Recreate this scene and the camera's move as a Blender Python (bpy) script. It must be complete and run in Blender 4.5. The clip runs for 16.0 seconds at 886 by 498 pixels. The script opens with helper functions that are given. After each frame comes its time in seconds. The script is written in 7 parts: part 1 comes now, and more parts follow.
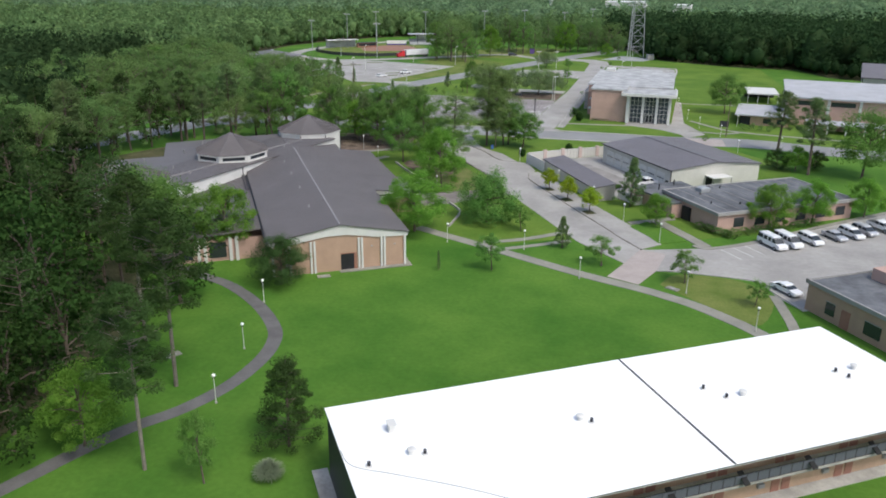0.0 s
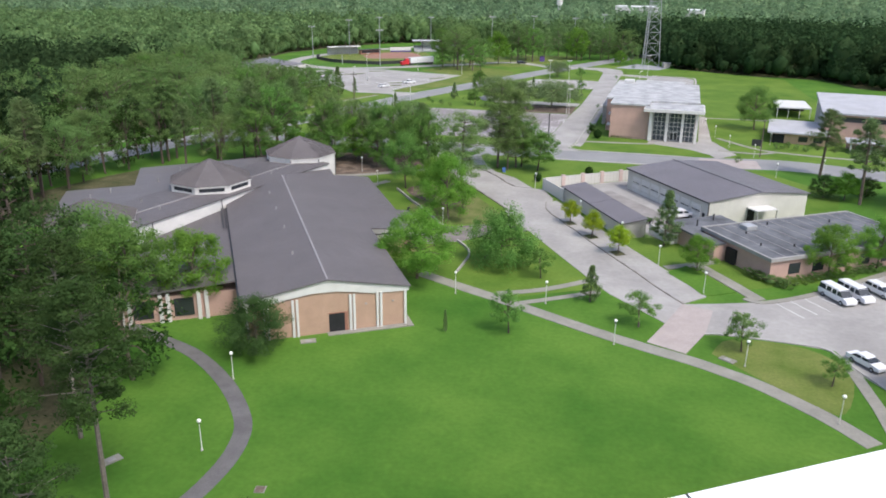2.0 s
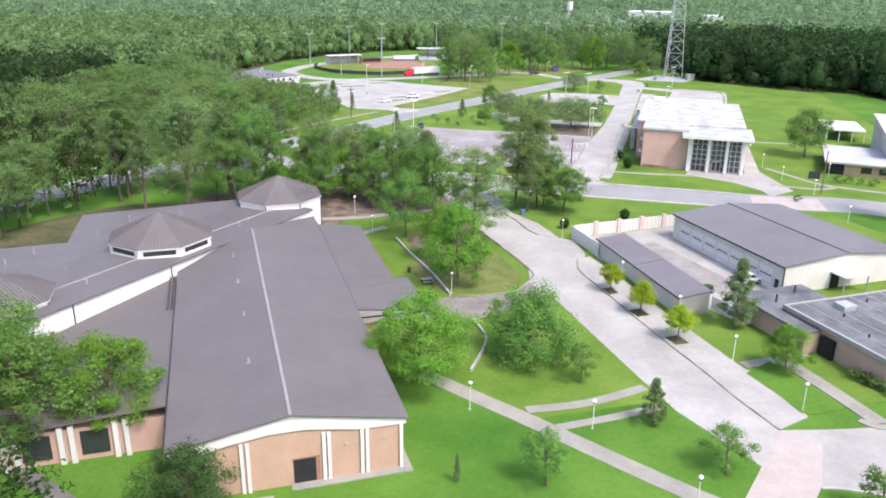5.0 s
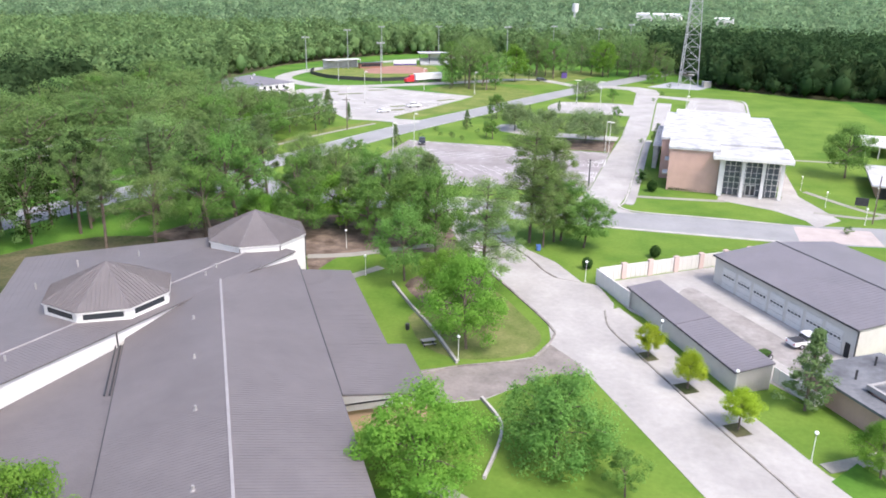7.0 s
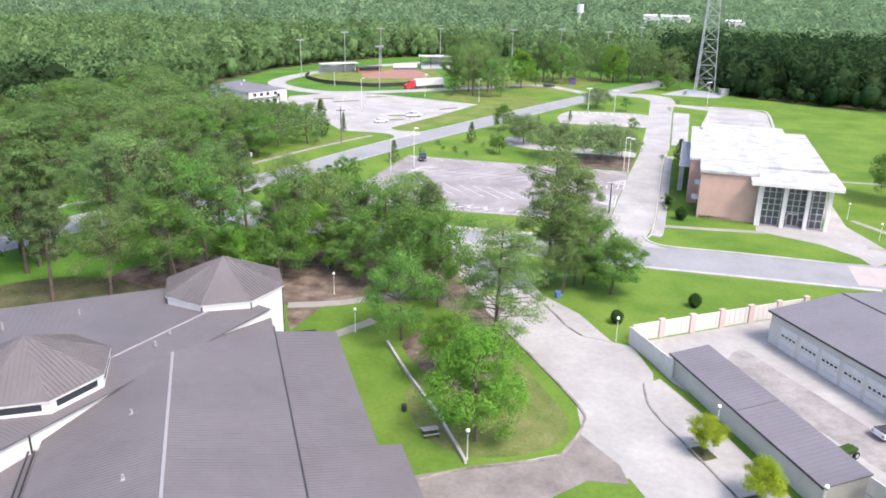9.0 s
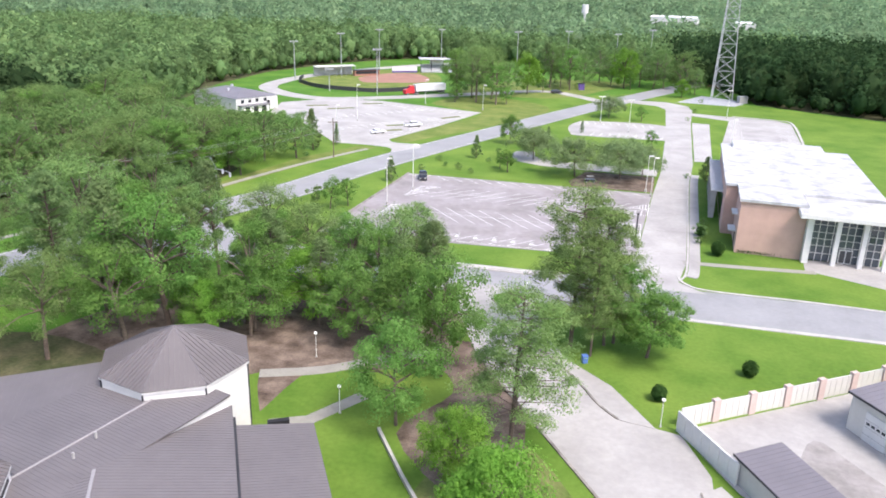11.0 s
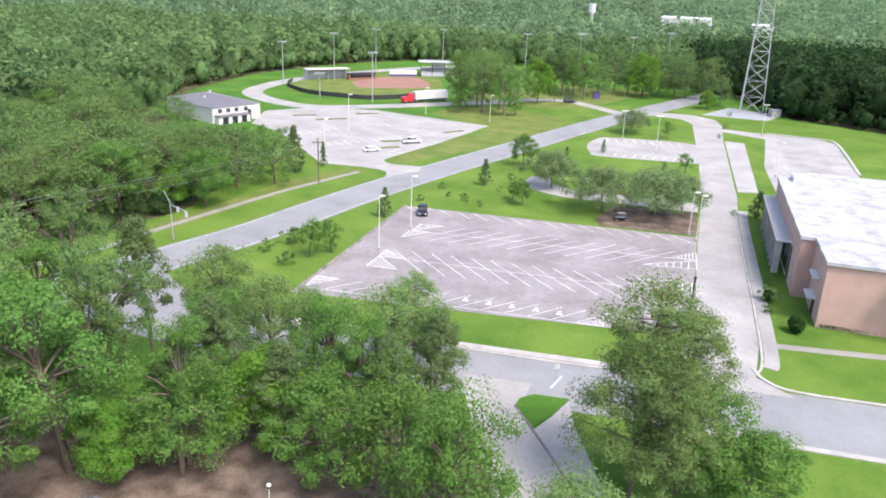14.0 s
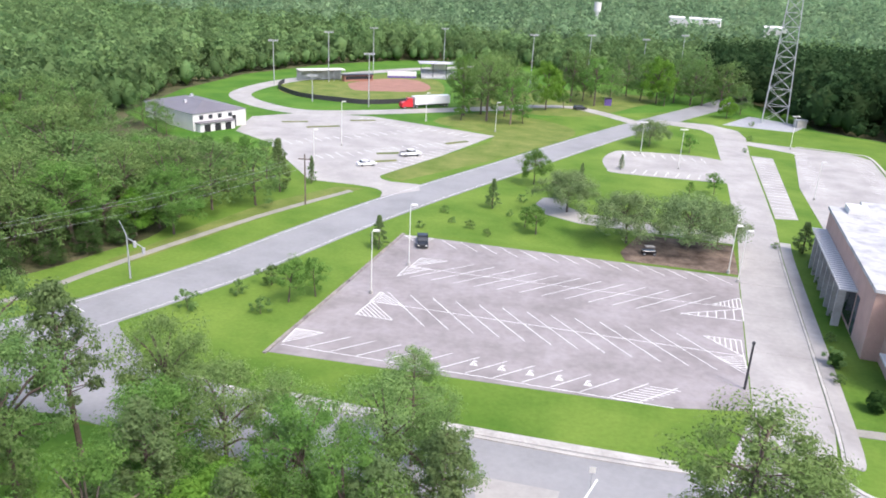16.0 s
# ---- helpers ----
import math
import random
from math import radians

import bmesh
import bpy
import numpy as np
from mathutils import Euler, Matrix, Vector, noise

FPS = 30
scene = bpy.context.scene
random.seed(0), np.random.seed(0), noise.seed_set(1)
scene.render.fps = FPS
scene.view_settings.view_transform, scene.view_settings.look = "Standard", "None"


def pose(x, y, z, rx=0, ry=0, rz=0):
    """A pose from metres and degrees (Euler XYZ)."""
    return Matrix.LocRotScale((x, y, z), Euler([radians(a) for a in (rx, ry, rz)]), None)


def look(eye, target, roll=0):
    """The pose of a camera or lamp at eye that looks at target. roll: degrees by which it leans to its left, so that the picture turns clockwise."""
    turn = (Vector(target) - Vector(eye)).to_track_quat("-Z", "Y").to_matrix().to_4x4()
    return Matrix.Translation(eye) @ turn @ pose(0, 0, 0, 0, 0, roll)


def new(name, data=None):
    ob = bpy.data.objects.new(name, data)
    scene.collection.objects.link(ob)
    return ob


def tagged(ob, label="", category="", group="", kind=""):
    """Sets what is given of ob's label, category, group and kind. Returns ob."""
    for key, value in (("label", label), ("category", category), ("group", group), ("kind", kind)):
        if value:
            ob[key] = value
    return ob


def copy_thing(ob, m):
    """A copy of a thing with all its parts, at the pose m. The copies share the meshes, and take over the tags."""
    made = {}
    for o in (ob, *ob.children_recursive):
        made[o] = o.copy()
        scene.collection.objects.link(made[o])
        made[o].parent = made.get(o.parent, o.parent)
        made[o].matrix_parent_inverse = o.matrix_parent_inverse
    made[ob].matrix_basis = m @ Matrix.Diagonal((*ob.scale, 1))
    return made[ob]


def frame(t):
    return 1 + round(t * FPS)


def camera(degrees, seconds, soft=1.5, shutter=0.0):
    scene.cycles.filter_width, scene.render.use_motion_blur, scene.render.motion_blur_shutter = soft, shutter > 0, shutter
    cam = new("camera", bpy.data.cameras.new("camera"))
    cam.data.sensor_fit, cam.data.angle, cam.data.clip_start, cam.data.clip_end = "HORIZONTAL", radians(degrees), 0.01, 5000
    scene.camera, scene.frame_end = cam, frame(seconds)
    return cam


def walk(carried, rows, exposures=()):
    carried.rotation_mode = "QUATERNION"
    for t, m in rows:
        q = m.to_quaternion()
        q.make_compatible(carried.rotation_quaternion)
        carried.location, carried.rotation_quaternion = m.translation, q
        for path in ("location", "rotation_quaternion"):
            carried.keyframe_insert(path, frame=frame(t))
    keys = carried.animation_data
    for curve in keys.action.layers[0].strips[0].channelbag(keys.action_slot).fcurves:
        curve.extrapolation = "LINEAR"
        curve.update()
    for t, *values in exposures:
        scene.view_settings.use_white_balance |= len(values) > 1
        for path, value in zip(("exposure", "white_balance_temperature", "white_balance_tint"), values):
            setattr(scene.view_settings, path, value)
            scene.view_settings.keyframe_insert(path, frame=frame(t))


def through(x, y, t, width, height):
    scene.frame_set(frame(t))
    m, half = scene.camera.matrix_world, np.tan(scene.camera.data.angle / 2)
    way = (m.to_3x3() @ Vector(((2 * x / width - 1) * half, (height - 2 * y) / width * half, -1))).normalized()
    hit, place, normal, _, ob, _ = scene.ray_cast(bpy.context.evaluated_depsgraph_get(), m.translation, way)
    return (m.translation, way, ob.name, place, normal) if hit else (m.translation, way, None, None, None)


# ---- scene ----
cam = camera(60.00, 16.0, soft=1.8)
# seconds, place in metres, yaw, pitch and roll in degrees
PATH = [
    (0, -0.00, 0.02, 44.66, 12.463, -19.802, 0.565),
    (1, -2.47, 10.18, 44.81, 12.669, -19.671, 0.573),
    (2, -4.98, 20.33, 44.98, 12.841, -19.562, 0.590),
    (3, -7.54, 30.48, 45.15, 12.982, -19.475, 0.619),
    (4, -10.13, 40.62, 45.34, 13.093, -19.410, 0.660),
    (5, -12.77, 50.76, 45.52, 13.176, -19.365, 0.717),
    (6, -15.44, 60.90, 45.71, 13.233, -19.341, 0.790),
    (7, -18.15, 71.03, 45.89, 13.264, -19.335, 0.883),
    (8, -20.90, 81.16, 46.06, 13.272, -19.348, 0.997),
    (9, -23.68, 91.29, 46.22, 13.259, -19.379, 1.133),
    (10, -26.49, 101.42, 46.37, 13.226, -19.427, 1.296),
    (11, -29.33, 111.55, 46.49, 13.174, -19.491, 1.485),
    (12, -32.21, 121.69, 46.58, 13.106, -19.570, 1.704),
    (13, -35.11, 131.82, 46.65, 13.022, -19.664, 1.954),
    (14, -38.04, 141.95, 46.69, 12.926, -19.773, 2.237),
    (15, -41.00, 152.09, 46.69, 12.818, -19.894, 2.556),
    (16, -43.98, 162.23, 46.65, 12.700, -20.028, 2.912),
]
walk(cam, [(t, pose(x, y, z, 90 + pitch, 0, yaw) @ pose(0, 0, 0, 0, 0, roll)) for t, x, y, z, yaw, pitch, roll in PATH],
     [(0, 0.41, 6450, 6.5), (1, 0.46, 6450, 8), (2, 0.72, 6450, 10.5), (3, 1.05, 6450, 14.5), (4.2, 1.27, 6450, 14.5), (6.5, 1.37, 6450, 14.5), (9, 1.4, 6450, 14.5), (12.5, 1.38, 6450, 14.5), (16, 1.26, 6450, 14.5)])

# ---- world, sun, exposure ----
world = bpy.data.worlds.new("sky")
scene.world = world
world.use_nodes = True
wn = world.node_tree
sky = wn.nodes.new("ShaderNodeTexSky")
sky.sky_type = "NISHITA"
sky.sun_disc = False
sky.sun_elevation, sky.sun_rotation = radians(56), radians(126)
sky.air_density, sky.dust_density, sky.ozone_density = 1.0, 3.0, 1.0
wn.links.new(sky.outputs[0], wn.nodes["Background"].inputs[0])
wn.nodes["Background"].inputs[1].default_value = 0.15
sun = new("sun", bpy.data.lights.new("sun", "SUN"))
sun.data.energy, sun.data.angle, sun.data.color = 1.5, radians(16), (1.0, 0.96, 0.9)
sun.matrix_world = look((110, -80, 200), (0, 0, 0))

# ---- materials ----


def mat(name, base, rough=0.8, metal=0.0, var=0.15, scale=1.0, fine=12.0, fine_amount=0.5, bump=0.0, vary_object=0.0, second=None, second_amount=0.5, coord="Object", spec=0.3, island=False):
    """Principled surface whose colour varies at two scales. second: a colour that blotches reach."""
    m = bpy.data.materials.new(name)
    m.use_nodes = True
    nt = m.node_tree
    bsdf = nt.nodes["Principled BSDF"]
    bsdf.inputs["Roughness"].default_value = rough
    bsdf.inputs["Metallic"].default_value = metal
    bsdf.inputs["Specular IOR Level"].default_value = spec
    if coord == "World":
        vec = nt.nodes.new("ShaderNodeNewGeometry").outputs["Position"]
    else:
        vec = nt.nodes.new("ShaderNodeTexCoord").outputs["Object"]

    def tex(s, detail):
        n = nt.nodes.new("ShaderNodeTexNoise")
        n.inputs["Scale"].default_value = s
        n.inputs["Detail"].default_value = detail
        n.inputs["Roughness"].default_value = 0.6
        nt.links.new(vec, n.inputs["Vector"])
        return n.outputs["Fac"]

    big, small = tex(scale, 5), tex(fine, 3)
    ramp = nt.nodes.new("ShaderNodeValToRGB")
    ramp.color_ramp.elements[0].position, ramp.color_ramp.elements[1].position = 0.3, 0.7
    dark = [c * (1 - var) for c in base]
    light = [min(1, c * (1 + var)) for c in base]
    if second:
        light = [b + (s - b) * second_amount for b, s in zip(base, second)]
    ramp.color_ramp.elements[0].color = (*dark, 1)
    ramp.color_ramp.elements[1].color = (*light, 1)
    nt.links.new(big, ramp.inputs[0])
    hsv = nt.nodes.new("ShaderNodeHueSaturation")
    nt.links.new(ramp.outputs[0], hsv.inputs["Color"])
    mr = nt.nodes.new("ShaderNodeMapRange")
    mr.inputs["From Min"].default_value, mr.inputs["From Max"].default_value = 0.25, 0.75
    mr.inputs["To Min"].default_value, mr.inputs["To Max"].default_value = 1 - fine_amount * 0.5, 1 + fine_amount * 0.5
    nt.links.new(small, mr.inputs["Value"])
    value = mr.outputs[0]
    if vary_object or island:
        if island:
            rnd = nt.nodes.new("ShaderNodeNewGeometry").outputs["Random Per Island"]
        else:
            rnd = nt.nodes.new("ShaderNodeObjectInfo").outputs["Random"]
        mo = nt.nodes.new("ShaderNodeMapRange")
        mo.inputs["To Min"].default_value, mo.inputs["To Max"].default_value = 1 - vary_object, 1 + vary_object
        nt.links.new(rnd, mo.inputs["Value"])
        mul = nt.nodes.new("ShaderNodeMath")
        mul.operation = "MULTIPLY"
        nt.links.new(value, mul.inputs[0])
        nt.links.new(mo.outputs[0], mul.inputs[1])
        value = mul.outputs[0]
    nt.links.new(value, hsv.inputs["Value"])
    nt.links.new(hsv.outputs[0], bsdf.inputs["Base Color"])
    if bump:
        b = nt.nodes.new("ShaderNodeBump")
        b.inputs["Strength"].default_value = bump
        b.inputs["Distance"].default_value = 0.05
        nt.links.new(small, b.inputs["Height"])
        nt.links.new(b.outputs[0], bsdf.inputs["Normal"])
    return m


def leaf_mat(name, base, other, through=0.45, vary=0.25, patch=0.45, tint=False):
    """Leaves: diffuse with some light through, the tint differing from clump to clump and from tree to tree."""
    m = bpy.data.materials.new(name)
    m.use_nodes = True
    nt = m.node_tree
    nt.nodes.remove(nt.nodes["Principled BSDF"])
    out = nt.nodes["Material Output"]
    geo = nt.nodes.new("ShaderNodeNewGeometry")
    info = nt.nodes.new("ShaderNodeObjectInfo")
    ramp = nt.nodes.new("ShaderNodeMixRGB")
    ramp.inputs[1].default_value, ramp.inputs[2].default_value = (*base, 1), (*other, 1)
    n = nt.nodes.new("ShaderNodeTexNoise")
    n.inputs["Scale"].default_value = patch
    n.inputs["Detail"].default_value = 4
    nt.links.new(geo.outputs["Position"], n.inputs["Vector"])
    mr0 = nt.nodes.new("ShaderNodeMapRange")
    mr0.inputs["From Min"].default_value, mr0.inputs["From Max"].default_value = 0.3, 0.7
    nt.links.new(n.outputs["Fac"], mr0.inputs["Value"])
    nt.links.new(mr0.outputs[0], ramp.inputs[0])
    hsv = nt.nodes.new("ShaderNodeHueSaturation")
    nt.links.new(ramp.outputs[0], hsv.inputs["Color"])
    add = nt.nodes.new("ShaderNodeMath")
    add.operation = "ADD"
    nt.links.new(geo.outputs["Random Per Island"], add.inputs[0])
    nt.links.new(info.outputs["Random"], add.inputs[1])
    mr = nt.nodes.new("ShaderNodeMapRange")
    mr.inputs["From Max"].default_value = 2.0
    mr.inputs["To Min"].default_value, mr.inputs["To Max"].default_value = 1 - vary * 1.6, 1 + vary * 1.6
    nt.links.new(add.outputs[0], mr.inputs["Value"])
    value = mr.outputs[0]
    if tint:
        at = nt.nodes.new("ShaderNodeAttribute")
        at.attribute_name = "tint"
        mul = nt.nodes.new("ShaderNodeMath")
        mul.operation = "MULTIPLY"
        nt.links.new(value, mul.inputs[0])
        nt.links.new(at.outputs["Fac"], mul.inputs[1])
        value = mul.outputs[0]
    nt.links.new(value, hsv.inputs["Value"])
    hue = nt.nodes.new("ShaderNodeMapRange")
    hue.inputs["To Min"].default_value, hue.inputs["To Max"].default_value = 0.492, 0.51
    nt.links.new(info.outputs["Random"], hue.inputs["Value"])
    nt.links.new(hue.outputs[0], hsv.inputs["Hue"])
    d, tr, mix = nt.nodes.new("ShaderNodeBsdfDiffuse"), nt.nodes.new("ShaderNodeBsdfTranslucent"), nt.nodes.new("ShaderNodeMixShader")
    nt.links.new(hsv.outputs[0], d.inputs[0])
    nt.links.new(hsv.outputs[0], tr.inputs[0])
    mix.inputs[0].default_value = through
    nt.links.new(d.outputs[0], mix.inputs[1])
    nt.links.new(tr.outputs[0], mix.inputs[2])
    nt.links.new(mix.outputs[0], out.inputs[0])
    return m


def glass_mat(name, tint):
    m = bpy.data.materials.new(name)
    m.use_nodes = True
    b = m.node_tree.nodes["Principled BSDF"]
    b.inputs["Base Color"].default_value = (*tint, 1)
    b.inputs["Roughness"].default_value = 0.06
    b.inputs["Specular IOR Level"].default_value = 0.7
    return m


GRASS = mat("mown_grass", (0.055, 0.158, 0.02), 0.95, var=0.24, scale=0.06, fine=1.6, fine_amount=0.24, bump=0.25, second=(0.128, 0.218, 0.036), second_amount=0.6, coord="World", spec=0.1)
NORTH_GRASS = mat("mown_verge_grass", (0.082, 0.17, 0.023), 0.95, var=0.22, scale=0.07, fine=1.6, fine_amount=0.24, bump=0.25, second=(0.17, 0.235, 0.045), second_amount=0.65, coord="World", spec=0.1)
ROUGH_GRASS = mat("rough_grass", (0.12, 0.19, 0.035), 0.95, var=0.3, scale=0.15, fine=2.5, fine_amount=0.35, bump=0.3, second=(0.2, 0.2, 0.07), second_amount=0.7, coord="World", spec=0.1)
DRY_GRASS = mat("worn_grass", (0.105, 0.16, 0.036), 0.95, var=0.25, scale=0.25, fine=2.5, fine_amount=0.4, bump=0.3, second=(0.2, 0.185, 0.085), second_amount=0.75, coord="World", spec=0.1)
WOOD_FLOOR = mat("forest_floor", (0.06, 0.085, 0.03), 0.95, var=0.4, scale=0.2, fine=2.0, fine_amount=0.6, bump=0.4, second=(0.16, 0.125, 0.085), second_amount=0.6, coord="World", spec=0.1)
MULCH = mat("pine_straw", (0.11, 0.08, 0.062), 0.95, var=0.45, scale=0.35, fine=4, fine_amount=0.5, bump=0.4, second=(0.27, 0.21, 0.17), second_amount=0.7, coord="World", spec=0.1)
CONCRETE = mat("concrete_drive", (0.31, 0.295, 0.28), 0.85, var=0.16, scale=0.12, fine=1.2, fine_amount=0.16, bump=0.05, second=(0.39, 0.375, 0.355), second_amount=0.8, coord="World")
STAIN = mat("stained_yard_concrete", (0.25, 0.232, 0.218), 0.85, var=0.25, scale=0.3, fine=1.4, fine_amount=0.25, bump=0.05, second=(0.31, 0.29, 0.275), second_amount=0.9, coord="World")
ROAD = mat("road_concrete", (0.235, 0.235, 0.238), 0.85, var=0.14, scale=0.1, fine=1.5, fine_amount=0.12, bump=0.05, coord="World")
LOT = mat("stained_lot_concrete", (0.255, 0.23, 0.224), 0.85, var=0.26, scale=0.13, fine=0.9, fine_amount=0.22, bump=0.05, second=(0.31, 0.285, 0.285), second_amount=0.8, coord="World")
WALK = mat("footpath_concrete", (0.25, 0.24, 0.21), 0.9, var=0.15, scale=0.3, fine=3, fine_amount=0.2, coord="World")
ASPHALT_PATH = mat("asphalt_path", (0.125, 0.12, 0.12), 0.9, var=0.2, scale=0.4, fine=6, fine_amount=0.25, coord="World")
APRON = mat("old_asphalt_apron", (0.19, 0.17, 0.155), 0.9, var=0.25, scale=0.3, fine=2, fine_amount=0.25, coord="World")
PINK_PAVE = mat("pink_paving", (0.37, 0.32, 0.3), 0.85, var=0.1, scale=0.4, fine=4, fine_amount=0.2, coord="World")
KERB = mat("kerb_concrete", (0.37, 0.355, 0.33), 0.85, var=0.2, scale=0.4, fine=3, fine_amount=0.25, coord="World")
DARK_KERB = mat("weathered_kerb", (0.16, 0.14, 0.125), 0.9, var=0.4, scale=0.35, fine=3, fine_amount=0.4, second=(0.4, 0.37, 0.33), second_amount=0.7, coord="World")
GRAVEL = mat("pale_gravel", (0.3, 0.31, 0.33), 0.95, var=0.15, scale=0.5, fine=6, fine_amount=0.4, coord="World")
CLAY = mat("infield_clay", (0.27, 0.145, 0.11), 0.95, var=0.15, scale=0.2, fine=2, fine_amount=0.2, coord="World")
PAINT_LINE = mat("road_paint", (0.66, 0.65, 0.63), 0.7, var=0.22, scale=0.8, fine=5, fine_amount=0.25, coord="World")
METAL_ROOF = mat("grey_brown_metal_roof", (0.13, 0.117, 0.117), 0.5, 0.0, var=0.1, scale=0.15, fine=0.8, fine_amount=0.1, spec=0.4)
METAL_ROOF_BLUE = mat("slate_grey_metal_roof", (0.152, 0.14, 0.15), 0.5, 0.0, var=0.1, scale=0.15, fine=0.8, fine_amount=0.1, spec=0.4)
RIDGE_CAP = mat("pale_ridge_cap", (0.26, 0.245, 0.245), 0.5, var=0.1, scale=0.5, fine=3, fine_amount=0.15)
WHITE_ROOF = mat("white_membrane", (0.86, 0.86, 0.86), 0.7, var=0.03, scale=0.1, fine=0.8, fine_amount=0.03)
WORN_WHITE_ROOF = mat("weathered_white_membrane", (0.37, 0.37, 0.375), 0.7, var=0.3, scale=0.3, fine=0.9, fine_amount=0.2, second=(0.53, 0.53, 0.53), second_amount=0.9)
DARK_FLAT_ROOF = mat("patched_bitumen_roof", (0.1, 0.104, 0.115), 0.85, var=0.35, scale=0.25, fine=1.4, fine_amount=0.35, second=(0.21, 0.215, 0.23), second_amount=0.7)
GREY_ROOF = mat("pale_grey_roof", (0.4, 0.4, 0.42), 0.7, var=0.1, scale=0.2, fine=1.5, fine_amount=0.12)
STUCCO = mat("tan_brick_panel", (0.42, 0.28, 0.205), 0.9, var=0.08, scale=0.5, fine=8, fine_amount=0.15, bump=0.15)
PINK_BRICK = mat("salmon_brick", (0.47, 0.315, 0.265), 0.9, var=0.08, scale=0.4, fine=9, fine_amount=0.16, bump=0.15)
DARK_BRICK = mat("red_brown_brick", (0.3, 0.15, 0.11), 0.9, var=0.15, scale=0.5, fine=8, fine_amount=0.2, bump=0.15)
TAN_WALL = mat("tan_brick_wall", (0.42, 0.29, 0.2), 0.9, var=0.1, scale=0.5, fine=8, fine_amount=0.18, bump=0.15)
CREAM = mat("cream_metal_siding", (0.53, 0.515, 0.475), 0.7, var=0.07, scale=0.4, fine=3, fine_amount=0.08)
PALE_BRICK = mat("pale_salmon_brick", (0.5, 0.39, 0.35), 0.9, var=0.1, scale=0.5, fine=8, fine_amount=0.16, bump=0.15)
WHITE_WALL = mat("white_painted_wall", (0.62, 0.61, 0.59), 0.75, var=0.08, scale=0.3, fine=3, fine_amount=0.1)
WHITE_TRIM = mat("white_trim", (0.6, 0.59, 0.57), 0.6, var=0.05, scale=0.6, fine=4, fine_amount=0.06)
SLATE_PANEL = mat("slate_railing_panel", (0.12, 0.125, 0.15), 0.6, var=0.12, scale=0.6, fine=4, fine_amount=0.1)
GREY_TRIM = mat("grey_trim", (0.3, 0.29, 0.28), 0.6, var=0.1, scale=0.6, fine=4, fine_amount=0.1)
DARK = mat("dark_opening", (0.02, 0.02, 0.022), 0.7, var=0.2, scale=1, fine=4, fine_amount=0.2)
DARK_METAL = mat("dark_painted_metal", (0.04, 0.04, 0.045), 0.5, var=0.2, scale=1, fine=5, fine_amount=0.2)
STEEL = mat("galvanised_steel", (0.38, 0.39, 0.4), 0.5, 0.3, var=0.15, scale=0.8, fine=4, fine_amount=0.15)
POLE_WHITE = mat("pale_painted_pole", (0.6, 0.6, 0.56), 0.6, var=0.1, scale=1, fine=4, fine_amount=0.1)
GLOBE = mat("opal_globe", (0.85, 0.85, 0.82), 0.3, var=0.03, scale=2, fine=6, fine_amount=0.04)
WOOD_POLE = mat("weathered_timber", (0.14, 0.11, 0.085), 0.9, var=0.2, scale=1, fine=6, fine_amount=0.3)
GLASS = glass_mat("dark_window_glass", (0.03, 0.035, 0.04))
PALE_GLASS = glass_mat("curtain_wall_glass", (0.07, 0.085, 0.1))
PAINT_WHITE = mat("white_car_paint", (0.75, 0.75, 0.76), 0.25, var=0.03, scale=1, fine=4, fine_amount=0.03, spec=0.5)
PAINT_SILVER = mat("silver_car_paint", (0.5, 0.5, 0.52), 0.3, 0.3, var=0.04, scale=1, fine=4, fine_amount=0.04, spec=0.5)
PAINT_BLACK = mat("black_car_paint", (0.02, 0.021, 0.025), 0.2, var=0.1, scale=1, fine=4, fine_amount=0.05, spec=0.5)
PAINT_RED = mat("red_truck_paint", (0.5, 0.03, 0.04), 0.3, var=0.1, scale=1, fine=4, fine_amount=0.05, spec=0.5)
RUBBER = mat("tyre_rubber", (0.025, 0.025, 0.025), 0.9, var=0.2, scale=3, fine=9, fine_amount=0.2)
BLUE = mat("blue_painted_board", (0.08, 0.16, 0.42), 0.6, var=0.15, scale=1, fine=4, fine_amount=0.2)
PURPLE = mat("purple_painted_board", (0.11, 0.07, 0.24), 0.6, var=0.15, scale=1, fine=4, fine_amount=0.2)
BARK = mat("grey_brown_bark", (0.13, 0.1, 0.08), 0.95, var=0.3, scale=1.2, fine=8, fine_amount=0.5, bump=0.5, vary_object=0.2)
PALE_BARK = mat("pale_grey_bark", (0.19, 0.165, 0.14), 0.95, var=0.25, scale=1.2, fine=8, fine_amount=0.4, bump=0.4, vary_object=0.2)
LEAF = leaf_mat("broad_leaves", (0.112, 0.196, 0.062), (0.178, 0.27, 0.09), through=0.42, vary=0.18)
LEAF_BRIGHT = leaf_mat("bright_leaves", (0.118, 0.255, 0.036), (0.198, 0.352, 0.06), vary=0.16)
LEAF_YELLOW = leaf_mat("yellow_green_leaves", (0.26, 0.37, 0.025), (0.33, 0.43, 0.045), vary=0.12)
LEAF_OAK = leaf_mat("dull_oak_leaves", (0.155, 0.225, 0.098), (0.215, 0.288, 0.128), through=0.38, vary=0.16)
LEAF_DARK = leaf_mat("dark_leaves", (0.05, 0.1, 0.03), (0.075, 0.135, 0.038))
NEEDLE = leaf_mat("pine_needles", (0.12, 0.185, 0.07), (0.175, 0.245, 0.1), through=0.45, vary=0.18)
# Haze put into leaf colour: WOODS a little paler, distant leaves paler and bluer
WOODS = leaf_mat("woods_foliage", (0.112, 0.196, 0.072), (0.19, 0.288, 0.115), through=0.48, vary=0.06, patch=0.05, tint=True)
